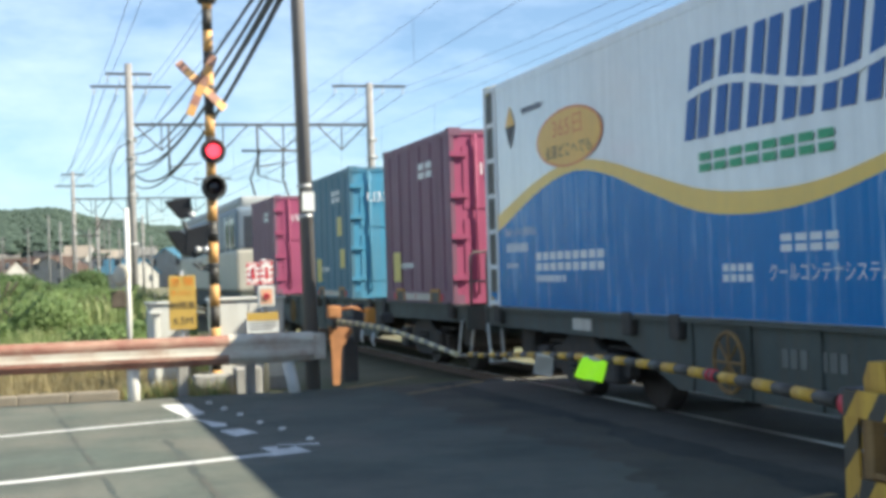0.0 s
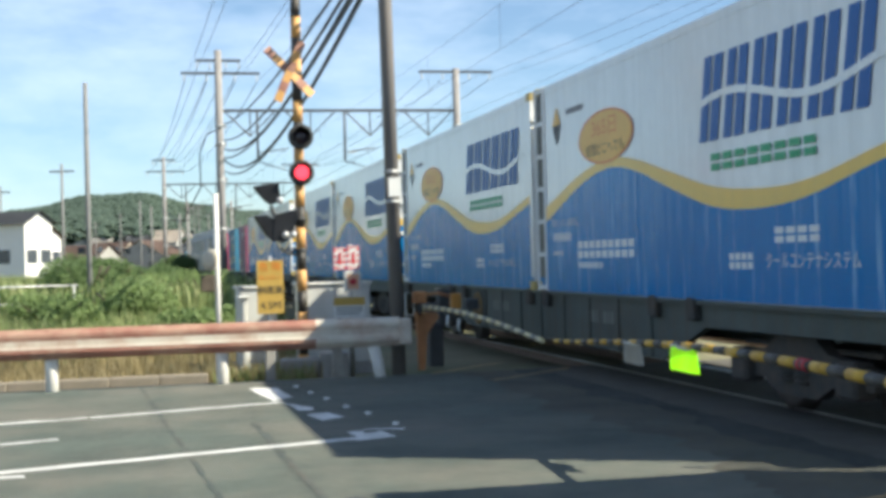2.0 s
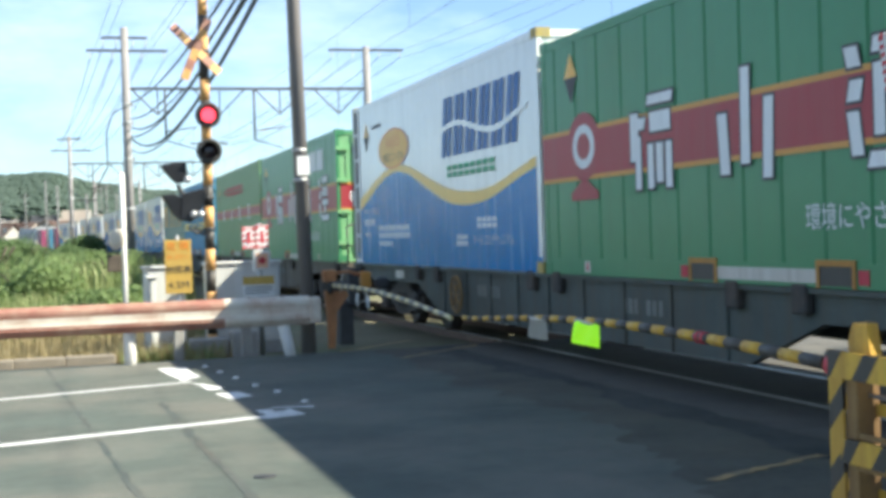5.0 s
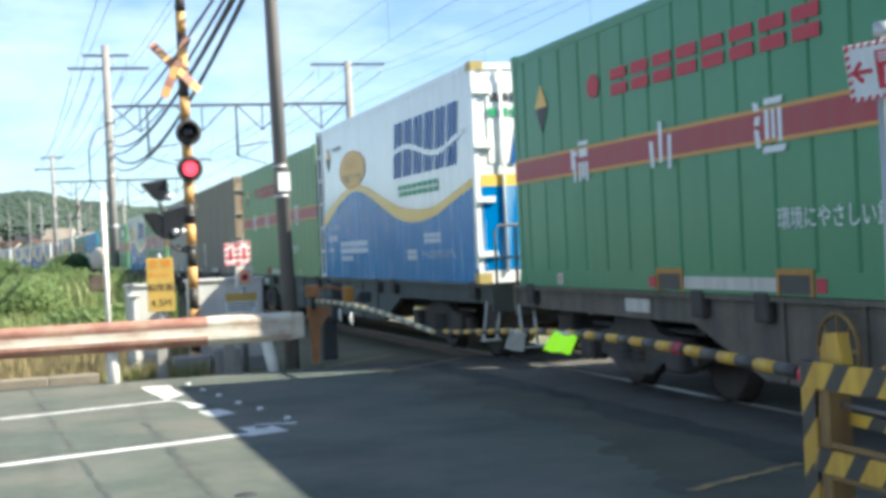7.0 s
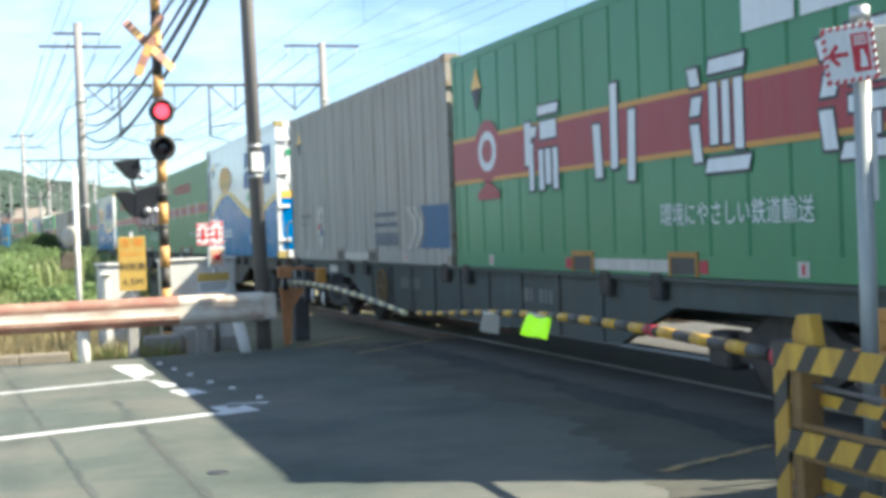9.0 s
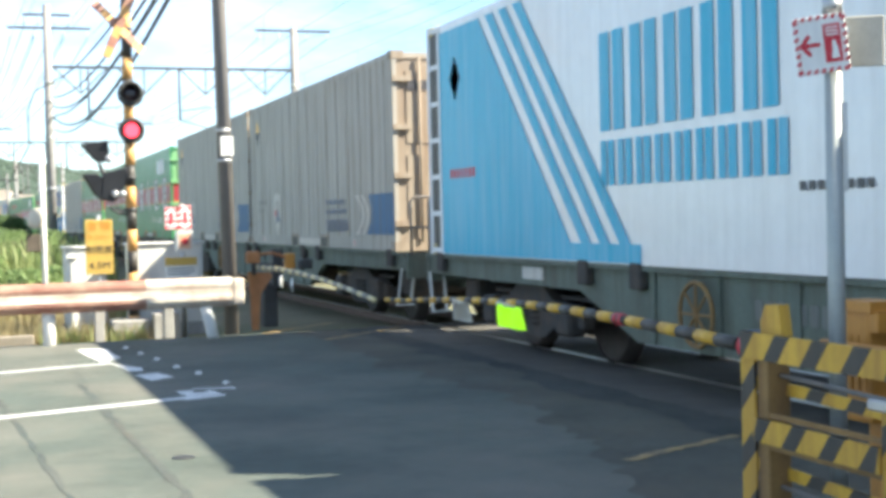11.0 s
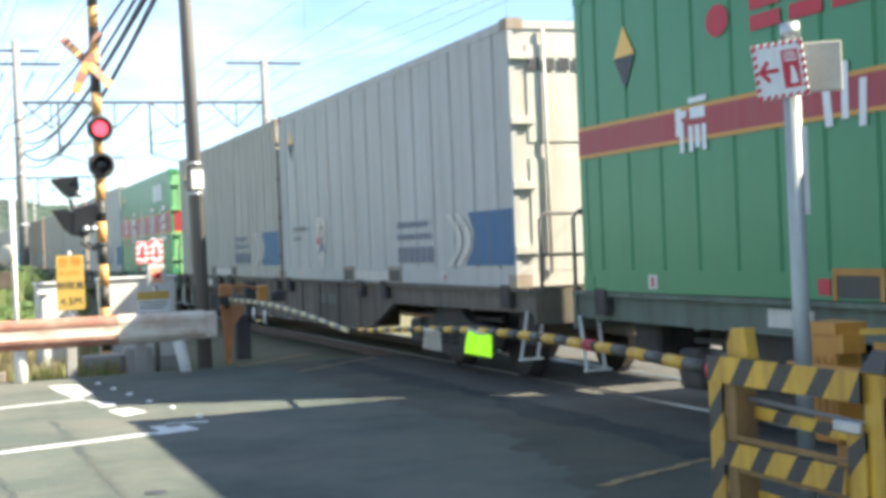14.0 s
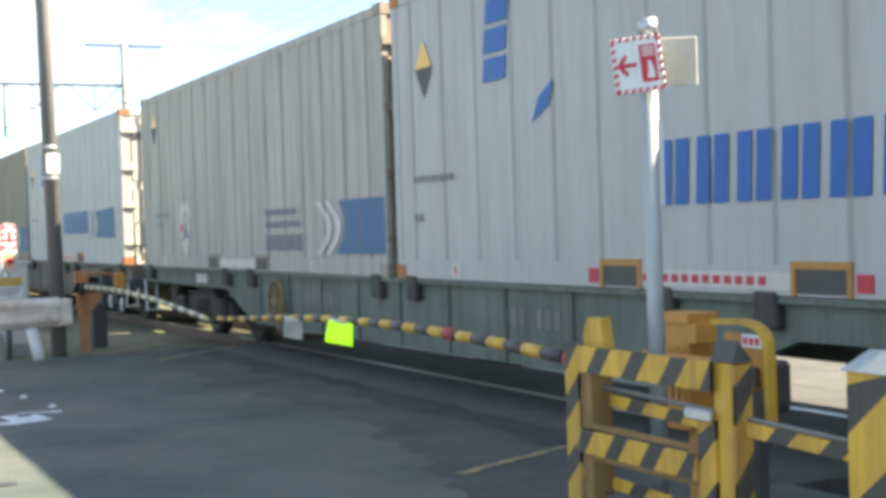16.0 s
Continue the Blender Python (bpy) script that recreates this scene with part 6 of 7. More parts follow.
def grey_letters():
    b = container("container", "light grey ribbed container with a big blue wordmark", LC, TOPS["steel"], C["grey_light"], C["end_pale"], 15, "containers on the train", narrow=0.06, depth=0.02, casting=C["cast_orange"])
    b.blocks("wordmark_bar", slabs(4.08, 6.42, 0.54, 0.95, 6, 0.06, 77), C["logo_blue"], 0.005, label="blue bar")
    b.paint("emblem", [rect(1.74, 2.10, 1.58, 1.76, 0.03), rect(1.76, 2.12, 1.80, 1.99, 0.03), rect(1.80, 2.16, 2.03, 2.22, 0.03)], C["logo_blue"], 0.005, label="blue mark")
    b.paint("emblem", [[(2.5, 1.2), (2.75, 1.32), (2.82, 1.5), (2.6, 1.38)]], C["logo_blue"], 0.005)
    b.paint("ribbon", [[(7.05, 0.46), (8.53, 0.44), (8.53, 0.96), (7.05, 0.92), (7.2, 0.7)]], C["ribbon_blue"], 0.004, label="blue ribbon mark")
    b.paint("ribbon_arc", [[(6.6, 0.45), (6.72, 0.45), (6.85, 0.70), (6.72, 0.93), (6.6, 0.93), (6.73, 0.70)]], C["faint_blue"], 0.004)
    bars(b, "code", 0.4, 1.2, 0.84, 0.06, 9, C["code_faint"], 38)
    bars(b, "code", 0.4, 0.6, 0.5, 0.07, 2, C["code_faint"], 39)
    hazard_diamond(b, 0.66, 1.83)
    b.paint("red_lettering", [rect(3.88 + k * 0.105, 3.88 + k * 0.105 + 0.07, 0.055, 0.105) for k in range(12)], C["text_red"], 0.006)
    bars(b, "rear_code", 0.2, 1.3, 2.05, 0.12, 7, C["text_dark"], 35, "rear")
    return b


def teal():
    b = container("container", "dark teal container with orange character shapes", LC, TOPS["green"] + 0.05, C["teal_dark"], C["teal_dark"], 18, "containers on the train", narrow=0.05, depth=0.018)
    b.paint("badge", [ellipse(1.3, 1.62, 0.70, 0.50)], C["kanji_orange"], 0.005, label="orange oval badge")
    b.paint("badge_mark", [ellipse(1.3, 1.58, 0.30, 0.26)], C["rib_dark"], 0.007)
    for k, u in enumerate((3.1, 4.85, 6.7)):
        b.paint("character", glyph(u, 1.12, 0.95, 0.84, 90 + k), C["kanji_orange"], 0.006, label="orange character shape")
    bars(b, "orange_lettering", 5.9, 7.3, 0.60, 0.17, 6, C["kanji_orange"], 45)
    bars(b, "white_lettering", 3.7, 5.2, 0.22, 0.08, 9, C["text_white"], 46)
    bars(b, "white_lettering", 0.4, 1.0, 0.6, 0.06, 7, C["text_white"], 47)
    bars(b, "white_lettering", 0.3, 1.3, 2.24, 0.09, 9, C["text_white"], 48)
    b.paint("white_plate", [rect(0.35, 1.05, 0.80, 0.94)], C["faint_blue"], 0.005)
    b.paint("orange_mark", [[(0.4, 1.86), (0.6, 2.08), (0.8, 1.86)]], C["kanji_orange"], 0.006)
    return b


def liner():
    b = container("container", "blue ribbed container with a yellow band and wordmark", LC, TOPS["steel"], C["liner_blue"], C["pale_blue"], 14, "containers on the train", narrow=0.06, depth=0.02)
    b.paint("band", [rect(0.12, 2.28, 0.88, 1.15)], C["liner_yellow"], 0.004, label="yellow band")
    b.paint("band", [rect(6.52, 8.95, 0.87, 1.13)], C["liner_yellow"], 0.004, label="yellow band")
    b.blocks("wordmark_bar", [rect(2.55, 2.68, 0.84, 1.64, 0.08), rect(2.78, 2.90, 1.30, 1.64, 0.03)], C["liner_yellow"], 0.005, label="yellow bar")
    b.blocks("wordmark_bar", slabs(3.1, 4.5, 0.86, 1.12, 6, 0.0, 51), C["liner_yellow"], 0.005)
    b.blocks("wordmark_bar", [rect(4.92, 5.07, 0.84, 1.70, 0.10), rect(5.16, 5.36, 0.84, 1.0, 0.02)], C["liner_yellow"], 0.005, label="yellow bar")
    b.blocks("wordmark_bar", slabs(5.5, 6.4, 0.86, 1.15, 4, 0.0, 53), C["liner_yellow"], 0.005)
    hazard_diamond(b, 0.8, 1.75)
    bars(b, "rear_code", 0.2, 1.3, 1.7, 0.12, 7, C["text_white"], 54, "rear")
    return b


def cyan_white():
    h = TOPS["reefer"] - 0.06
    b = container("container", "white and cyan refrigerated container with slanted stripes", LC, h, C["reefer_white"], C["reefer_white"], 0, "containers on the train", pockets=False, casting=C["cast_yellow"])
    t = h - 0.10
    b.paint("cyan_field", [[(0.40, 0.17), (3.85, 0.17), (1.65, t), (0.40, t)]], C["cyan"], 0.004, label="cyan field")
    b.paint("cyan_field", [rect(0.4, 5.2, 0.01, 0.17)], C["cyan"], 0.006)
    for a in (1.85, 2.22, 2.6):
        b.paint("stripe", [[(a + 2.22, 0.17), (a + 2.42, 0.17), (a + 0.2, t), (a, t)]], C["cyan"], 0.005)
    b.blocks("wordmark_bar", slabs(4.5, 7.3, 1.12, 1.95, 5, 0.0, 71), C["cyan"], 0.005, label="teal blue bar")
    b.blocks("wordmark_bar", slabs(4.5, 7.35, 0.66, 1.04, 9, 0.0, 72), C["cyan"], 0.005)
    bars(b, "code", 7.4, 8.2, 0.55, 0.06, 8, C["rib_dark"], 73)
    bars(b, "red_lettering", 0.7, 1.5, 0.85, 0.10, 7, C["text_red"], 74)
    hazard_diamond(b, 0.9, 1.95)
    bm = bmesh.new()
    hl = LC / 2
    for y0 in (hl - 0.07, hl - 0.42):
        box(bm, -W / 2 - 0.012, -W / 2 + 0.02, y0, y0 + 0.075, 0.0, h)
    for k in range(7):
        z = 0.02 + k * (h - 0.09) / 6
        box(bm, -W / 2 - 0.008, -W / 2 + 0.02, hl - 0.35, hl - 0.07, z, z + 0.055)
    part("unit_frame", bm, C["text_white"], b.root, "white ladder frame of the cooling unit")
    # shade between the rungs, painted as a black sheet
    b.paint("unit_recess", [rect(0.08, 0.36, 0.07, h - 0.06)], M["black"], 0.002)
    return b


def cream():
    h = TOPS["reefer"] - 0.06
    b = container("container", "dirty cream refrigerated container with a blue swoosh", LC, h, C["cream"], C["end_grey"], 18, "containers on the train", casting=C["cast_orange"], narrow=0.04, depth=0.012, pocket=C["end_grey"])
    t = h - 0.12
    b.paint("swoosh", [[(0.75, t), (2.75, t), (3.0, 1.6), (3.3, 1.1), (3.8, 0.94), (3.8, 0.74), (1.95, 0.76), (1.4, 1.1)]], C["ribbon_blue"], 0.004, label="blue swoosh")
    b.paint("swoosh", [rect(3.8, LC, 0.74, 0.94)], C["ribbon_blue"], 0.004)
    for ang in (0, 60, 120):
        c, s = math.cos(radians(ang + 12)), math.sin(radians(ang + 12))
        q = [(-0.55, -0.09), (0.55, -0.09), (0.55, 0.09), (-0.55, 0.09)]
        b.paint("star_bar", [[(2.1 + 1.15 * (x * c - y * s), 1.62 + 0.95 * (x * s + y * c)) for x, y in q]], C["text_red"], 0.006 + ang * 1e-5)
    for k, u in enumerate((5.3, 5.85, 6.4, 6.95)):
        b.paint("character", glyph(u, 1.06, 0.42, 0.32, 110 + k), C["text_dark"], 0.005)
    bars(b, "dark_lettering", 7.1, 8.6, 1.95, 0.14, 7, C["text_dark"], 81)
    bars(b, "dark_lettering", 7.1, 8.6, 1.62, 0.14, 7, C["text_dark"], 82)
    b.paint("green_label", [rect(7.4, 8.6, 0.28, 0.52)], C["logo_green"], 0.005)
    hazard_diamond(b, 7.3, 1.2)
    bm = bmesh.new()
    hl = LC / 2
    for y0 in (hl - 0.07, hl - 0.42):
        box(bm, -W / 2 - 0.012, -W / 2 + 0.02, y0, y0 + 0.075, 0.0, h)
    for k in range(7):
        z = 0.02 + k * (h - 0.09) / 6
        box(bm, -W / 2 - 0.008, -W / 2 + 0.02, hl - 0.35, hl - 0.07, z, z + 0.055)
    part("unit_frame", bm, C["end_grey"], b.root, "pale ladder frame of the cooling unit")
    # black sheet painted for the shade behind the rungs
    b.paint("unit_recess", [rect(0.08, 0.36, 0.07, h - 0.06)], M["black"], 0.002)
    for k, u in enumerate((0.9, 1.5)):
        b.paint("rear_character", glyph(u, 1.0, 0.45, 0.40, 110 + k), C["text_dark"], 0.002, "rear")
    return b


def small_box(body, end, label):
    b = container("small_container", label, 3.72, 2.36, body, end, 6, "containers on the train", narrow=0.10, depth=0.03)
    bars(b, "white_lettering", 2.1, 2.9, 1.78, 0.22, 2, C["text_white"], 91)
    bars(b, "code", 1.0, 1.7, 0.5, 0.08, 6, C["text_white"], 92)
    b.letter("rear_code", "U33A-" if "blue" in label else "19G-", 0.24, 0.62, 1.80, C["text_white"], 0.03, "rear")
    bars(b, "rear_code", 1.05, 1.7, 1.72, 0.14, 4, C["text_white"], 93, "rear")
    b.paint("ochre_patch", [rect(2.55, 2.95, 1.15, 1.5), rect(2.75, 3.15, 0.55, 0.9)], C["liner_yellow"], 0.004) if "blue" in label else None
    b.paint("ochre_patch", [rect(0.5, 0.95, 0.3, 0.75)], C["liner_yellow"], 0.004)
    return b


def wagon(paint=None, label="dark grey container flat wagon with fish-bellied frame"):
    """A flat container wagon, origin at rail height under the middle; it runs towards +y."""
    paint = paint or M["frame_grey"]
    w = thing("container_wagon", label, "freight wagon", "wagons of the train")
    HL = 9.55
    for sx in (-1, 1):
        bm = bmesh.new()
        prof = [(-HL, 0.98), (HL, 0.98), (HL, 0.76), (5.4, 0.74), (4.3, 0.36), (-4.3, 0.36), (-5.4, 0.74), (-HL, 0.76)]
        x0, x1 = sx * 1.18, sx * 1.10
        lo = [bm.verts.new((x0, y, z)) for y, z in prof]
        hi = [bm.verts.new((x1, y, z)) for y, z in prof]
        bm.faces.new(lo)
        bm.faces.new(hi)
        for i in range(len(prof)):
            bm.faces.new((lo[i], lo[(i + 1) % 8], hi[(i + 1) % 8], hi[i]))
        sill = part("side_sill", bm, paint, w)
        for k in range(9):
            y = -4.0 + k * 1.0
            bm = bmesh.new()
            box(bm, *sorted((sx * 1.182, sx * 1.20)), y - 0.03, y + 0.03, 0.37, 0.953)
            part("stiffener", bm, paint, sill)
        bm = bmesh.new()
        box(bm, *sorted((sx * 1.10, sx * 1.235)), -HL, HL, 0.955, 0.992)
        part("flange", bm, paint, sill)
    bm = bmesh.new()
    box(bm, -1.10, 1.10, -HL, HL, 0.90, 0.955)
    part("floor", bm, paint, w)
    bm = bmesh.new()
    box(bm, -0.25, 0.25, -HL, HL, 0.50, 0.90)
    for k in range(13):
        y = -9.3 + k * 1.55
        box(bm, -1.10, 1.10, y - 0.05, y + 0.05, 0.72, 0.90)
    part("centre_sill", bm, paint, w)
    # bogies
    for by in (-6.9, 6.9):
        for sx in (-1, 1):
            bm = bmesh.new()
            prof = [(-1.25, 0.52), (-0.55, 0.60), (-0.35, 0.72), (0.35, 0.72), (0.55, 0.60), (1.25, 0.52), (1.25, 0.36), (0.6, 0.34), (0.35, 0.22), (-0.35, 0.22), (-0.6, 0.34), (-1.25, 0.36)]
            lo = [bm.verts.new((sx * 1.03, by + y, z)) for y, z in prof]
            hi = [bm.verts.new((sx * 0.92, by + y, z)) for y, z in prof]
            bm.faces.new(lo)
            bm.faces.new(hi)
            for i in range(len(prof)):
                bm.faces.new((lo[i], lo[(i + 1) % 12], hi[(i + 1) % 12], hi[i]))
            fr = part("bogie_frame", bm, M["bogie"], w)
            for dy in (-0.95, 0.95):
                bm = bmesh.new()
                box(bm, *sorted((sx * 0.92, sx * 1.12)), by + dy - 0.16, by + dy + 0.16, 0.28, 0.58)
                bevel(bm, 0.03, 1)
                part("axle_box", bm, M["bogie"], fr)
            bm = bmesh.new()
            for dy in (-0.14, 0.14):
                for q in range(4):
                    rod(bm, (sx * 1.0, by + dy, 0.34 + q * 0.06), (sx * 1.0, by + dy, 0.37 + q * 0.06), 0.10, 0.10, 10)
            part("spring", bm, M["bogie"], fr)
        for dy in (-0.95, 0.95):
            bm = bmesh.new()
            rod(bm, (-0.8, by + dy, 0.405), (0.8, by + dy, 0.405), 0.07, 0.07, 12)
            for sx in (-1, 1):
                a = sx * 0.53
                lathe(bm, [(0.10, -0.07), (0.33, -0.06), (0.36, -0.065), (0.405, -0.065), (0.405, 0.05), (0.43, 0.065), (0.43, 0.08), (0.36, 0.065), (0.15, 0.04), (0.10, 0.07)] if sx > 0 else [(0.10, -0.07), (0.15, -0.04), (0.36, -0.065), (0.43, -0.08), (0.43, -0.065), (0.405, -0.05), (0.405, 0.065), (0.36, 0.065), (0.33, 0.06), (0.10, 0.07)], 28, pose(a, by + dy, 0.405, 0, -90, 0))
            part("wheelset", bm, M["wheel"], w)
        bm = bmesh.new()
        box(bm, -1.0, 1.0, by - 0.2, by + 0.2, 0.45, 0.70)
        part("bolster", bm, M["bogie"], w)
        bm = bmesh.new()
        for dy in (-0.48, 0.48):
            box(bm, -0.78, 0.78, by + dy - 0.05, by + dy + 0.05, 0.26, 0.40)
            for sx in (-0.53, 0.53):
                box(bm, sx - 0.05, sx + 0.05, by + dy * 0.95 - 0.09, by + dy * 0.95 + 0.09, 0.22, 0.62)
        rod(bm, (-0.9, by - 1.2, 0.62), (-0.9, by + 1.2, 0.62), 0.025, 0.025, 6)
        part("brake_gear", bm, M["bogie"], w)
    # ends: coupler, hand rails, steps
    for sy in (-1, 1):
        bm = bmesh.new()
        box(bm, -0.12, 0.12, *sorted((sy * HL, sy * 9.99)), 0.76, 0.98)
        bevel(bm, 0.03, 1)
        part("coupler", bm, M["bogie"], w)
        bm = bmesh.new()
        box(bm, -1.2, 1.2, *sorted((sy * HL, sy * (HL + 0.06))), 0.66, 0.99)
        part("end_beam", bm, paint, w)
        bm = bmesh.new()
        y = sy * (HL + 0.10)
        tube(bm, [(-1.15, y, 0.95), (-1.15, y, 1.62), (-1.10, y, 1.68), (-0.72, y, 1.68), (-0.68, y, 1.62), (-0.68, y, 0.95)], 0.018, 6)
        tube(bm, [(-1.15, y, 1.3), (-0.68, y, 1.3)], 0.015, 6)
        part("hand_rail", bm, M["pole_steel"], w)
        bm = bmesh.new()
        y = sy * (HL - 0.1)
        for xx in (-1.22, -1.05):
            rod(bm, (xx, y, 0.78), (xx - 0.02, y - 0.14 * sy, 0.32), 0.016, 0.016, 6)
        box(bm, -1.26, -1.02, y - 0.14 * sy - 0.03, y - 0.14 * sy + 0.03, 0.31, 0.33)
        part("step", bm, M["cabinet"], w)
    # brake wheel, valve boxes and plates on the sill
    bm = bmesh.new()
    mm = pose(-1.27, 3.2, 0.66, 0, 90, 0)
    for k in range(20):
        a0, a1 = 2 * math.pi * k / 20, 2 * math.pi * (k + 1) / 20
        rod(bm, mm @ Vector((0.24 * math.cos(a0), 0.24 * math.sin(a0), 0)), mm @ Vector((0.24 * math.cos(a1), 0.24 * math.sin(a1), 0)), 0.018, 0.018, 6)
    for k in range(4):
        a = math.pi * k / 4
        rod(bm, mm @ Vector((0.24 * math.cos(a), 0.24 * math.sin(a), 0)), mm @ Vector((-0.24 * math.cos(a), -0.24 * math.sin(a), 0)), 0.012, 0.012, 6)
    part("brake_wheel", bm, M["yellow_dark"], w, "yellow brake hand wheel")
    for y, ww, z0, z1 in ((1.6, 0.5, 0.30, 0.62), (-1.3, 0.7, 0.28, 0.6), (-3.3, 0.35, 0.34, 0.62), (8.8, 0.4, 0.40, 0.72), (-8.8, 0.4, 0.40, 0.72)):
        bm = bmesh.new()
        box(bm, -0.95, -0.45, y - ww / 2, y + ww / 2, z0, z1)
        bevel(bm, 0.03, 1)
        part("equipment_box", bm, M["bogie"], w)
    for y in (-9.0, -5.2, -4.2, -0.4, 0.4, 4.2, 5.2, 9.0):
        bm = bmesh.new()
        box(bm, -1.26, -1.182, y - 0.10, y + 0.10, 0.80, 1.02)
        bevel(bm, 0.015, 1)
        part("lashing_bracket", bm, M["bogie"], w)
    for y in (2.1, -2.4):
        bm = bmesh.new()
        for k in range(7):
            if k != 3:
                box(bm, -1.186, -1.182, y - 0.06 - k * 0.13 + 0.4, y + 0.03 - k * 0.13 + 0.4, 0.66, 0.80)
        tagged(part("running_number", bm, C["code_dim"], w), kind="stuff")
    bm = bmesh.new()
    box(bm, -1.19, -1.182, 6.2, 6.7, 0.80, 0.92)
    part("card_holder", bm, C["shield"], w)
    return w


def loco():
    """An electric locomotive: cream lower body, blue-grey window band, pale roof, one pantograph raised."""
    w = thing("locomotive", "grey and cream electric locomotive hauling the train", "locomotive", "")
    bm = bmesh.new()
    box(bm, -1.40, 1.40, -8.6, 8.6, 1.02, 2.20)
    bevel(bm, 0.08, 2)
    body = part("body", bm, C["loco_cream"], w)
    bm = bmesh.new()
    box(bm, -1.385, 1.385, -8.5, 8.5, 2.16, 3.42)
    bevel(bm, 0.16, 3)
    band = part("window_band", bm, C["loco_blue"], w, "blue-grey upper body")
    bm = bmesh.new()
    box(bm, -1.22, 1.22, -8.2, 8.2, 3.36, 3.74)
    bevel(bm, 0.16, 3)
    part("roof", bm, C["loco_grey"], w)
    for y0, y1 in ((-8.1, -7.3), (-7.0, -6.2), (-3.4, -2.5), (-1.2, -0.3), (1.0, 1.9), (3.2, 4.1), (6.2, 7.0), (7.3, 8.1)):
        for sx in (-1, 1):
            bm = bmesh.new()
            box(bm, *sorted((sx * 1.38, sx * 1.395)), y0, y1, 2.30, 3.10)
            part("window", bm, M["pane"], band)
            bm = bmesh.new()
            box(bm, *sorted((sx * 1.38, sx * 1.405)), y1 + 0.06, y1 + 0.16, 2.20, 3.20)
            part("pillar", bm, C["text_white"], band, "white pillar between windows")
    for sy in (-1, 1):
        for xx in (-1.15, 0.1):
            bm = bmesh.new()
            box(bm, xx, xx + 1.05, *sorted((sy * 8.49, sy * 8.512)), 2.25, 3.15)
            part("windscreen", bm, M["pane"], band)
    bm = bmesh.new()
    box(bm, -1.3, 1.3, -8.6, 8.6, 0.50, 1.015)
    part("underframe", bm, M["frame_grey"], w)
    for by in (-5.6, 0.0, 5.6):
        bm = bmesh.new()
        for dy in (-1.25, 1.25):
            rod(bm, (-0.62, by + dy, 0.5), (0.62, by + dy, 0.5), 0.5, 0.5, 24)
        box(bm, -1.1, 1.1, by - 1.7, by + 1.7, 0.35, 0.65)
        part("bogie", bm, M["bogie"], w)
    bm = bmesh.new()
    y = -6.6
    for sx in (-0.5, 0.5):
        rod(bm, (sx, y, 3.74), (sx, y + 1.1, 4.4), 0.035, 0.035, 6)
        rod(bm, (sx, y + 1.1, 4.4), (sx * 0.7, y, 5.15), 0.03, 0.03, 6)
    rod(bm, (-0.9, y, 5.17), (0.9, y, 5.17), 0.035, 0.035, 8)
    part("pantograph", bm, M["steel_dark"], w)
    return w


# lineup: what each wagon carries, front and rear; the last is unseen, added to continue the shadow
R, GB, GS, GL, SG, SB, SL, SW, ST = "reefer", "green_big", "green_small", "green_faded", "grey", "grey_brown", "grey_light", "grey_letters", "grey_tan"
LINEUP = [(R, R), (R, R), (R, R), (R, R), ("teal", "liner"), (GL, GB), (R, GB), (SG, SB), (GL, R), (GS, GB), (GL, R), (SG, GB), (GL, GB), (SG, SG), ("cyan_white", SB), (ST, SG), (SL, GB), (SG, SL), (GS, "cream"), (SB, SW), (SG, SW), (SB, SG)]
MAKERS = {R: reefer, GB: green_big, GS: lambda: green_small(True), GL: green_small, SG: lambda: grey("grey"), SB: lambda: grey("grey_brown"), SL: lambda: grey("grey_light"), SW: grey_letters, ST: lambda: grey("grey_tan"), "teal": teal, "liner": liner, "cyan_white": cyan_white, "cream": cream}
CAR, STEP, HEAD = 20.0, 9.40, 15.80   # wagon pitch, container pitch, first container's front at the start
SLIP = {1: (-0.42, -0.40), 3: (-0.22, -0.30), 4: (0.14, 0.20), 6: (-0.12, 0.0)}   # how far a wagon's load sits from its usual place
masters = {}
MOVERS = []      # object, its y at the start, its height


def place_copy(key, maker, y, z):
    if key not in masters:
        ob = masters[key] = maker()
        ob = ob.root if isinstance(ob, Box) else ob
        masters[key] = ob
        ob.matrix_basis = pose(TRACK, y, z)
    else:
        ob = copy_thing(masters[key], pose(TRACK, y, z))
    MOVERS.append((ob, y, z))
    return ob


for n, (a, b) in enumerate(LINEUP):
    front = HEAD - CAR * n
    if n in (3, 5, 7, 9, 10, 12, 17, 19):
        place_copy("mud_wagon", lambda: wagon(M["frame_mud"], "mud-brown container flat wagon with fish-bellied frame"), front - (STEP + LC) / 2, 0.0)
    elif n in (13, 14, 15, 16, 18, 20, 21):
        place_copy("green_wagon", lambda: wagon(M["frame_green"], "faded grey-green container flat wagon with fish-bellied frame"), front - (STEP + LC) / 2, 0.0)
    else:
        place_copy("wagon", wagon, front - (STEP + LC) / 2, 0.0)
    slip_a, slip_b = SLIP.get(n, (0.0, 0.0))
    place_copy(a, MAKERS[a], front + slip_a - LC / 2, 1.0)
    place_copy(b, MAKERS[b], front + slip_b - STEP - LC / 2, 1.0)
# painted running numbers that can be read
for ob, y, z in MOVERS:
    n = round((HEAD - (STEP + LC) / 2 - y) / CAR)
    if ob.name.startswith("container_wagon") and n in (1, 4):
        old = [c for c in ob.children if c.name.startswith("running_number")]
        for c in old:
            bpy.data.objects.remove(c)
        text = {1: "104-724", 4: "107-756"}[n]
        part("running_number", words(text, 0.26, lambda u, v: Vector((-1.186, -1.4 - u, 0.68 + v))), C["text_white"], ob, "white painted running number")
# short containers on the wagon behind the locomotive
lead = HEAD + CAR
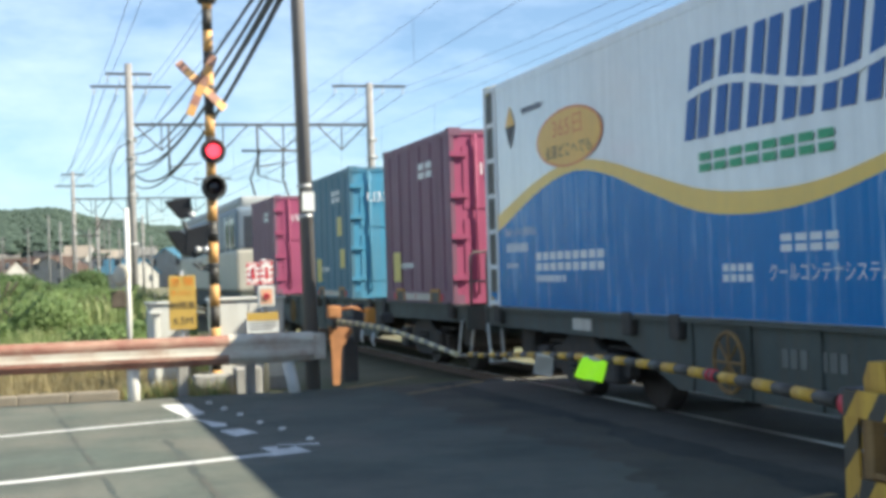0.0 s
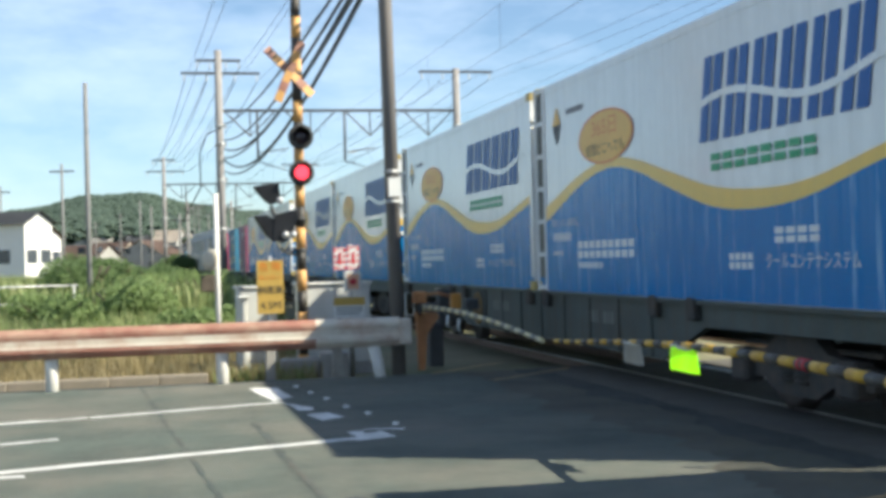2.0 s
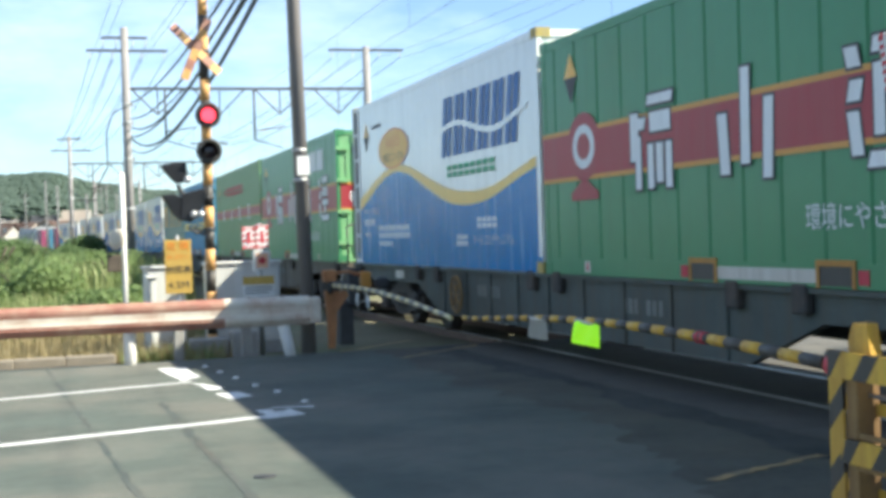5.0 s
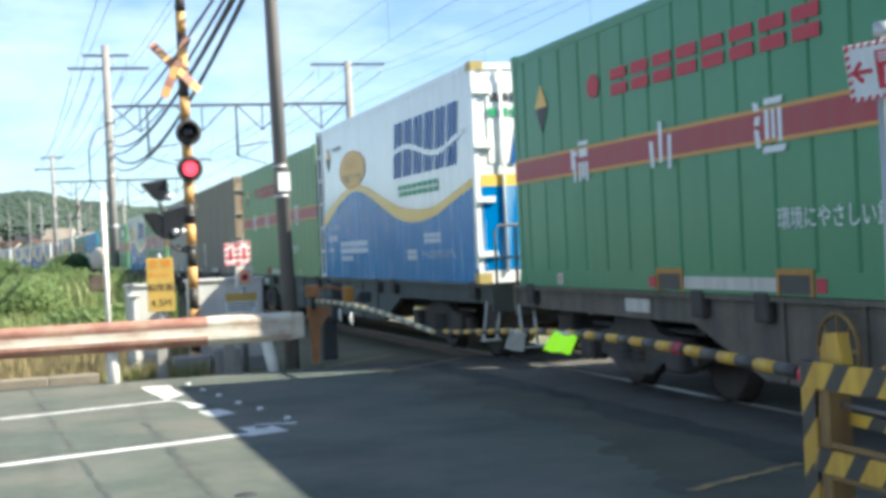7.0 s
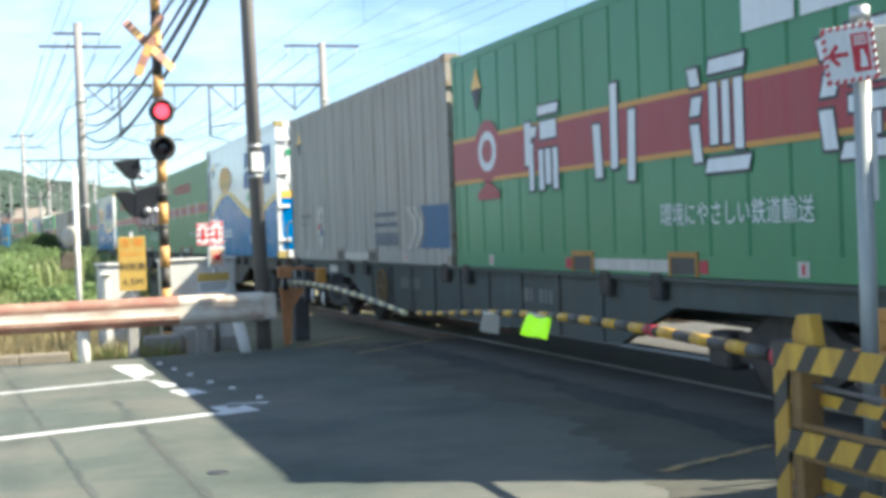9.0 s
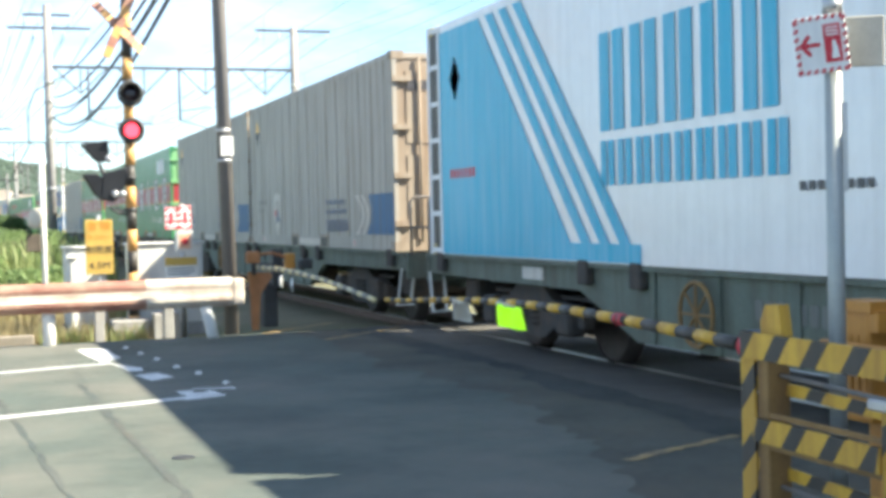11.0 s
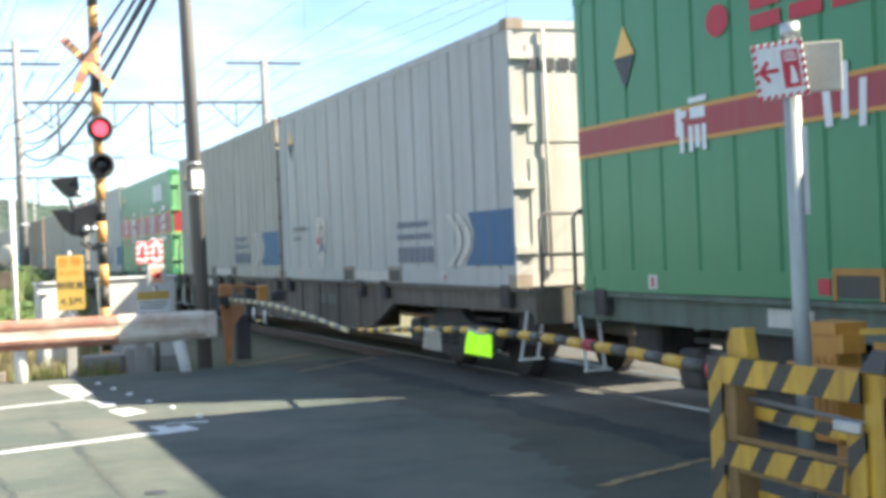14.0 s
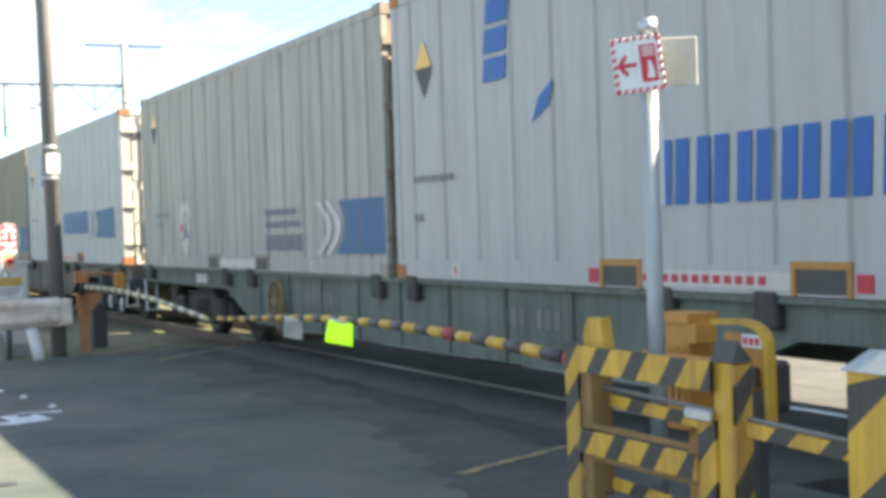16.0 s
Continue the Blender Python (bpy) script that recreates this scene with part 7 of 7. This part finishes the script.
place_copy("wagon", wagon, lead - (STEP + LC) / 2, 0.0)
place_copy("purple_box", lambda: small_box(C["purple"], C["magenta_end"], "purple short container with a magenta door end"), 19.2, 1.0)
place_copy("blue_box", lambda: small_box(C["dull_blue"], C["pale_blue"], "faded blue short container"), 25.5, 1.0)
place_copy("purple_box", None, 34.0, 1.0)
place_copy("loco", loco, 46.6, 0.0)


# ---- plants ----
def tufts(name, label, area, count, hmin, hmax, material, seed, base=-0.12, width=0.012, lean=0.35):
    """Blades of grass, each a bent narrow strip, joined."""
    rg = random.Random(seed)
    verts, faces = [], []
    for k in range(count):
        x, y = area(rg)
        h = rg.uniform(hmin, hmax)
        a = rg.uniform(0, 2 * math.pi)
        l = rg.uniform(0.1, lean) * h
        w = width * rg.uniform(0.7, 1.5)
        dx, dy = math.cos(a), math.sin(a)
        px, py = -dy * w, dx * w
        i = len(verts)
        verts += [(x - px, y - py, base), (x + px, y + py, base), (x + dx * l * 0.35 + px * 0.8, y + dy * l * 0.35 + py * 0.8, base + h * 0.6), (x + dx * l * 0.35 - px * 0.8, y + dy * l * 0.35 - py * 0.8, base + h * 0.6), (x + dx * l, y + dy * l, base + h)]
        faces += [(i, i + 1, i + 2, i + 3), (i + 3, i + 2, i + 4)]
    me = bpy.data.meshes.new(name)
    me.from_pydata(verts, [], faces)
    me.materials.append(material)
    return tagged(new(name, me), label, "grass", kind="stuff")


def left_of_track(y0, y1, x0, x1):
    return lambda rg: (rg.uniform(x0, x1), y0 + (y1 - y0) * rg.random() ** 1.5)


tufts("dry_grass", "dry straw-coloured grass behind the kerb", left_of_track(17.5, 25, -7, 2.2), 15000, 0.08, 0.34, M["dry_grass"], 3, width=0.006)
tufts("meadow_grass", "tall green and straw grass behind the guardrail", left_of_track(23, 40, -6, 2.6), 15000, 0.2, 0.65, M["grass"], 4, width=0.014)
tufts("meadow_grass", "tall green grass beside the track", left_of_track(36, 130, -14, 3.6), 16000, 0.4, 1.3, M["grass"], 6, width=0.04)
tufts("trackside_weed", "green weeds at the fence by the cabinets", left_of_track(17.4, 18.6, 0.8, 2.1), 500, 0.08, 0.3, M["grass"], 8, width=0.008)


def leaf_cloud(bm, rg, cx, cy, cz, rx, ry, rz, n, s):
    for k in range(n):
        t, f = rg.uniform(0, 2 * math.pi), math.acos(rg.uniform(-0.5, 1))
        q = rg.uniform(0.55, 1.05)
        p = Vector((cx + rx * q * math.sin(f) * math.cos(t), cy + ry * q * math.sin(f) * math.sin(t), cz + rz * q * math.cos(f)))
        u = Vector((rg.gauss(0, 1), rg.gauss(0, 1), rg.gauss(0, 0.7))).normalized()
        w = u.orthogonal().normalized()
        a, b = s * rg.uniform(0.6, 1.3), s * rg.uniform(0.35, 0.7)
        bm.faces.new([bm.verts.new(p + v) for v in (-u * a, w * b, u * a, -w * b)])


def bush(name, label, x, y, r, h, seed, material, n=1500, s=0.09):
    rg = random.Random(seed)
    t = thing(name, label, "bush", at=pose(x, y, -0.12))
    bm = bmesh.new()
    for k in range(6):
        a = rg.uniform(0, 6.28)
        tube(bm, [(0, 0, 0), (math.cos(a) * r * 0.25, math.sin(a) * r * 0.25, h * 0.4), (math.cos(a) * r * 0.6, math.sin(a) * r * 0.6, h * 0.8)], 0.02 * h, 5)
    part("stem", bm, M["bark"], t)
    bm = bmesh.new()
    m = 9
    for k in range(m):
        a, d = rg.uniform(0, 6.28), rg.uniform(0.1, 0.75) * r
        q = rg.uniform(0.35, 0.6)
        leaf_cloud(bm, rg, math.cos(a) * d, math.sin(a) * d, h * rg.uniform(0.3, 0.72), r * q, r * q, h * 0.36, n // m, s)
    part("crown", bm, material, t)
    return t


for k, (x, y, r, h, mt) in enumerate(((-2.0, 46, 1.5, 2.0, "leaf_dark"), (-0.5, 52, 1.8, 1.2, "leaf"), (-4.4, 44, 1.2, 0.9, "leaf_dark"), (1.0, 60, 2.0, 1.1, "leaf"), (-1.9, 31, 1.3, 1.0, "leaf"), (-0.3, 34, 1.5, 1.2, "leaf"), (-1.6, 70, 2.2, 1.9, "leaf_dark"), (0.9, 84, 2.0, 1.6, "leaf_dark"), (-7.0, 60, 2.0, 0.8, "leaf"), (0.9, 26, 0.9, 0.8, "leaf"), (1.9, 42, 1.2, 1.4, "leaf"), (2.4, 100, 1.6, 2.4, "leaf_dark"))):
    bush("bush", "leafy green bush in the rough grass", x, y, r, h, 40 + k, M[mt], 9000 if h > 1.4 else 6000, 0.036 + 0.0006 * y)


# wooded hill along the horizon
def hill():
    rg = random.Random(77)
    t = thing("wooded_hill", "low hill covered with woods on the horizon", "woods", kind="stuff")
    bm = bmesh.new()
    D0 = 620.0
    pts = []
    for k in range(61):
        az = -14 + 30 * k / 60
        el = 2.52 + 0.86 * math.exp(-((az + 1.0) / 3.4) ** 2) + 0.06 * math.sin(az * 2.3 + 1) - 0.02 * abs(az)
        pts.append((D0 * math.tan(radians(az)), D0, D0 * math.tan(radians(el))))
    lo = [bm.verts.new((x, y - 160, -0.2)) for x, y, z in pts]
    md = [bm.verts.new((x, y - 60, z * 0.62)) for x, y, z in pts]
    hi = [bm.verts.new((x, y, z * 0.93)) for x, y, z in pts]
    for a, b in ((lo, md), (md, hi)):
        for k in range(60):
            bm.faces.new((a[k], a[k + 1], b[k + 1], b[k]))
    part("slope", bm, M["far_leaf_hazed"], t)
    seed = bmesh.new()
    bmesh.ops.create_icosphere(seed, subdivisions=1, radius=1.0)
    seed.verts.ensure_lookup_table()
    sv = [v.co.copy() for v in seed.verts]
    sf = [[v.index for v in f.verts] for f in seed.faces]
    seed.free()
    verts, faces = [], []
    for k in range(9000):
        i = rg.uniform(0, 59.9)
        q = rg.random() ** 0.6
        a = pts[int(i)]
        b2 = pts[int(i) + 1]
        f = i - int(i)
        x, z = a[0] + (b2[0] - a[0]) * f, a[2] + (b2[2] - a[2]) * f
        y, zz = D0 - (1 - q) * 120, z * (0.93 - (1 - q) * 0.6)
        rx, rz = rg.uniform(1.2, 3.0), rg.uniform(0.5, 1.1)
        n = len(verts)
        verts += [(x + c.x * rx * rg.uniform(0.75, 1.2), y + c.y * 5, zz + c.z * rz * rg.uniform(0.7, 1.25)) for c in sv]
        faces += [[n + j for j in g] for g in sf]
    me = bpy.data.meshes.new("tree_crowns")
    me.from_pydata(verts, [], faces)
    bm = bmesh.new()
    bm.from_mesh(me)
    part("tree_crowns", bm, M["far_leaf_hazed"], t)


hill()


# ---- houses in the distance ----
def house(x, y, w, d, h, turn, wall, roof, label, windows=4, base=-2.0):
    t = thing("house", label, "house", at=pose(x, y, base, 0, 0, turn))
    bm = bmesh.new()
    box(bm, -w / 2, w / 2, -d / 2, d / 2, 0, h)
    for sy in (-1, 1):
        poly(bm, [(-w / 2, sy * d / 2, h), (w / 2, sy * d / 2, h), (0, sy * d / 2, h + w * 0.27)])
    part("wall", bm, wall, t)
    bm = bmesh.new()
    for sx in (-1, 1):
        q = [(0, -d / 2 - 0.4, h + w * 0.27 + 0.1), (sx * (w / 2 + 0.45), -d / 2 - 0.4, h - 0.14), (sx * (w / 2 + 0.45), d / 2 + 0.4, h - 0.14), (0, d / 2 + 0.4, h + w * 0.27 + 0.1)]
        poly(bm, q)
    bmesh.ops.solidify(bm, geom=bm.faces[:], thickness=0.15)
    part("roof", bm, roof, t)
    for k in range(windows):
        r, c = divmod(k, 2)
        for face in ("x", "y"):
            bm = bmesh.new()
            z = 1.2 + r * 2.7
            if face == "y":
                a = -w / 4 + c * w / 2
                box(bm, a - 0.6, a + 0.6, -d / 2 - 0.05, -d / 2 + 0.02, z, z + 1.1)
            else:
                a = -d / 4 + c * d / 2
                box(bm, -w / 2 - 0.05, -w / 2 + 0.02, a - 0.7, a + 0.7, z, z + 1.1)
            part("window", bm, M["pane"], t)
    return t


house(-12.0, 118, 3.3, 9, 7.2, 53, M["house_wall"], M["roof_grey"], "white two-storey house with a dark grey gable roof")
house(-11.4, 135, 3.0, 7, 6.4, 53, M["house_wall"], M["roof_brown"], "white house behind the first one")
rgh = random.Random(9)
for k, (az, d, w) in enumerate(((0.7, 290, 9), (1.4, 270, 9), (2.3, 285, 9), (3.5, 260, 9), (4.3, 275, 10), (-0.3, 290, 9), (-2.2, 240, 10), (-1.2, 270, 10), (0.3, 260, 10), (2.9, 230, 9), (5.4, 240, 12), (6.8, 260, 12), (-6.5, 230, 10), (-8.5, 210, 10), (-0.6, 310, 11), (0.6, 330, 12), (1.2, 300, 11), (1.9, 320, 12), (-1.6, 330, 11), (-2.6, 310, 11), (2.6, 290, 10), (-3.3, 330, 12), (0.0, 350, 12))):
    house(d * math.tan(radians(az)), d, w, w * 0.8, rgh.choice((2.6, 3.6)), rgh.uniform(-70, 70), rgh.choice((M["concrete"], M["house_wall_cream"])), rgh.choice((M["roof_grey"], M["roof_brown"], M["roof_grey"], M["roof_blue"])), "pale house in the distant settlement", 4, -0.2)


for k, (az, w) in enumerate(((-2.4, 9), (-1.7, 12), (-0.9, 9), (-0.2, 14), (0.5, 10), (1.1, 16), (1.8, 9), (2.4, 13), (3.1, 10), (3.8, 12))):
    d = 500 + 6 * rgh.random()
    house(d * math.tan(radians(az)), d, w, w * 0.6, rgh.choice((2.6, 3.6)), rgh.uniform(-25, 25) + 90 * (k % 2), rgh.choice((M["house_wall_cream"], M["concrete"])), rgh.choice((M["house_wall_cream"], M["roof_grey"], M["concrete"])), "pale building at the foot of the wooded hill", 2, 6.2)


# wire fence at the parking edge on the left
def side_fence():
    f = thing("pipe_fence", "grey pipe fence beside the bushes", "fence")
    for x in (-7.5, -5.6, -3.7, -1.8):
        bm = bmesh.new()
        rod(bm, (x, 36, -0.15), (x, 36, 1.0), 0.03, 0.03, 8)
        part("post", bm, M["galv"], f)
    for z in (0.55, 1.0):
        bm = bmesh.new()
        rod(bm, (-7.6, 36, z), (-1.7, 36, z), 0.022, 0.022, 8)
        part("rail", bm, M["galv"], f)


side_fence()


# ---- what moves ----
def travelled(t):
    """Metres that the train has gone at t seconds."""
    keys = [(0.0, 0.0), (2.5, 0.05), (5.0, 0.25), (8.0, 0.58), (11.0, 1.38), (13.0, 2.17), (15.0, 2.97), (16.0, 3.2)]
    return 25.5 * t - spline(keys, min(t, 15.999))


def motions():
    times = [0.5 * k for k in range(33)]
    for ob, y, z in MOVERS:
        rows = []
        for t in times:
            at = y + travelled(t)
            rows.append((t, pose(TRACK + bend(at), at, z, 0, 0, bend_turn(at))))
        walk(ob, rows)
    # wind of the train swings the sheets on the boom
    swing = [(0, 30), (0.5, 10), (1, 45), (1.5, 50), (2, 5), (2.5, 20), (3, 55), (3.5, 78), (4, 65), (4.5, 15), (5, 15), (5.6, 35), (6.3, 20), (7, 40), (7.5, 50), (8, 5), (8.5, 15), (9.3, 30), (10, 10), (11, 0), (11.5, 15), (12, 5), (12.5, 15), (13, 5), (13.5, 45), (14, 15), (14.5, 45), (15, 15), (15.5, 5), (16, 15)]
    for ob, s, k in ((FLAG, 3.27, 1.0), (TAG, 4.45, 0.6)):
        walk(ob, [(t, Matrix.Translation(b2_at(s)) @ pose(0, 0, 0, 0, a * k, 0)) for t, a in swing])
    # the lit lens changes between the lamp heads
    rows = []
    up, low = pose(0.02, -0.142, 3.17), pose(0.02, -0.142, 2.68)
    rows.append((0.0, up))
    k = 0
    t = 0.47
    while t < 15.99:
        a, b = (up, low) if k % 2 == 0 else (low, up)
        rows += [(t - 1 / 30, a), (t, b)]
        k += 1
        t += 0.6215
    rows.append((16.0, rows[-1][1]))
    walk(LIT_LENS, rows)


motions()
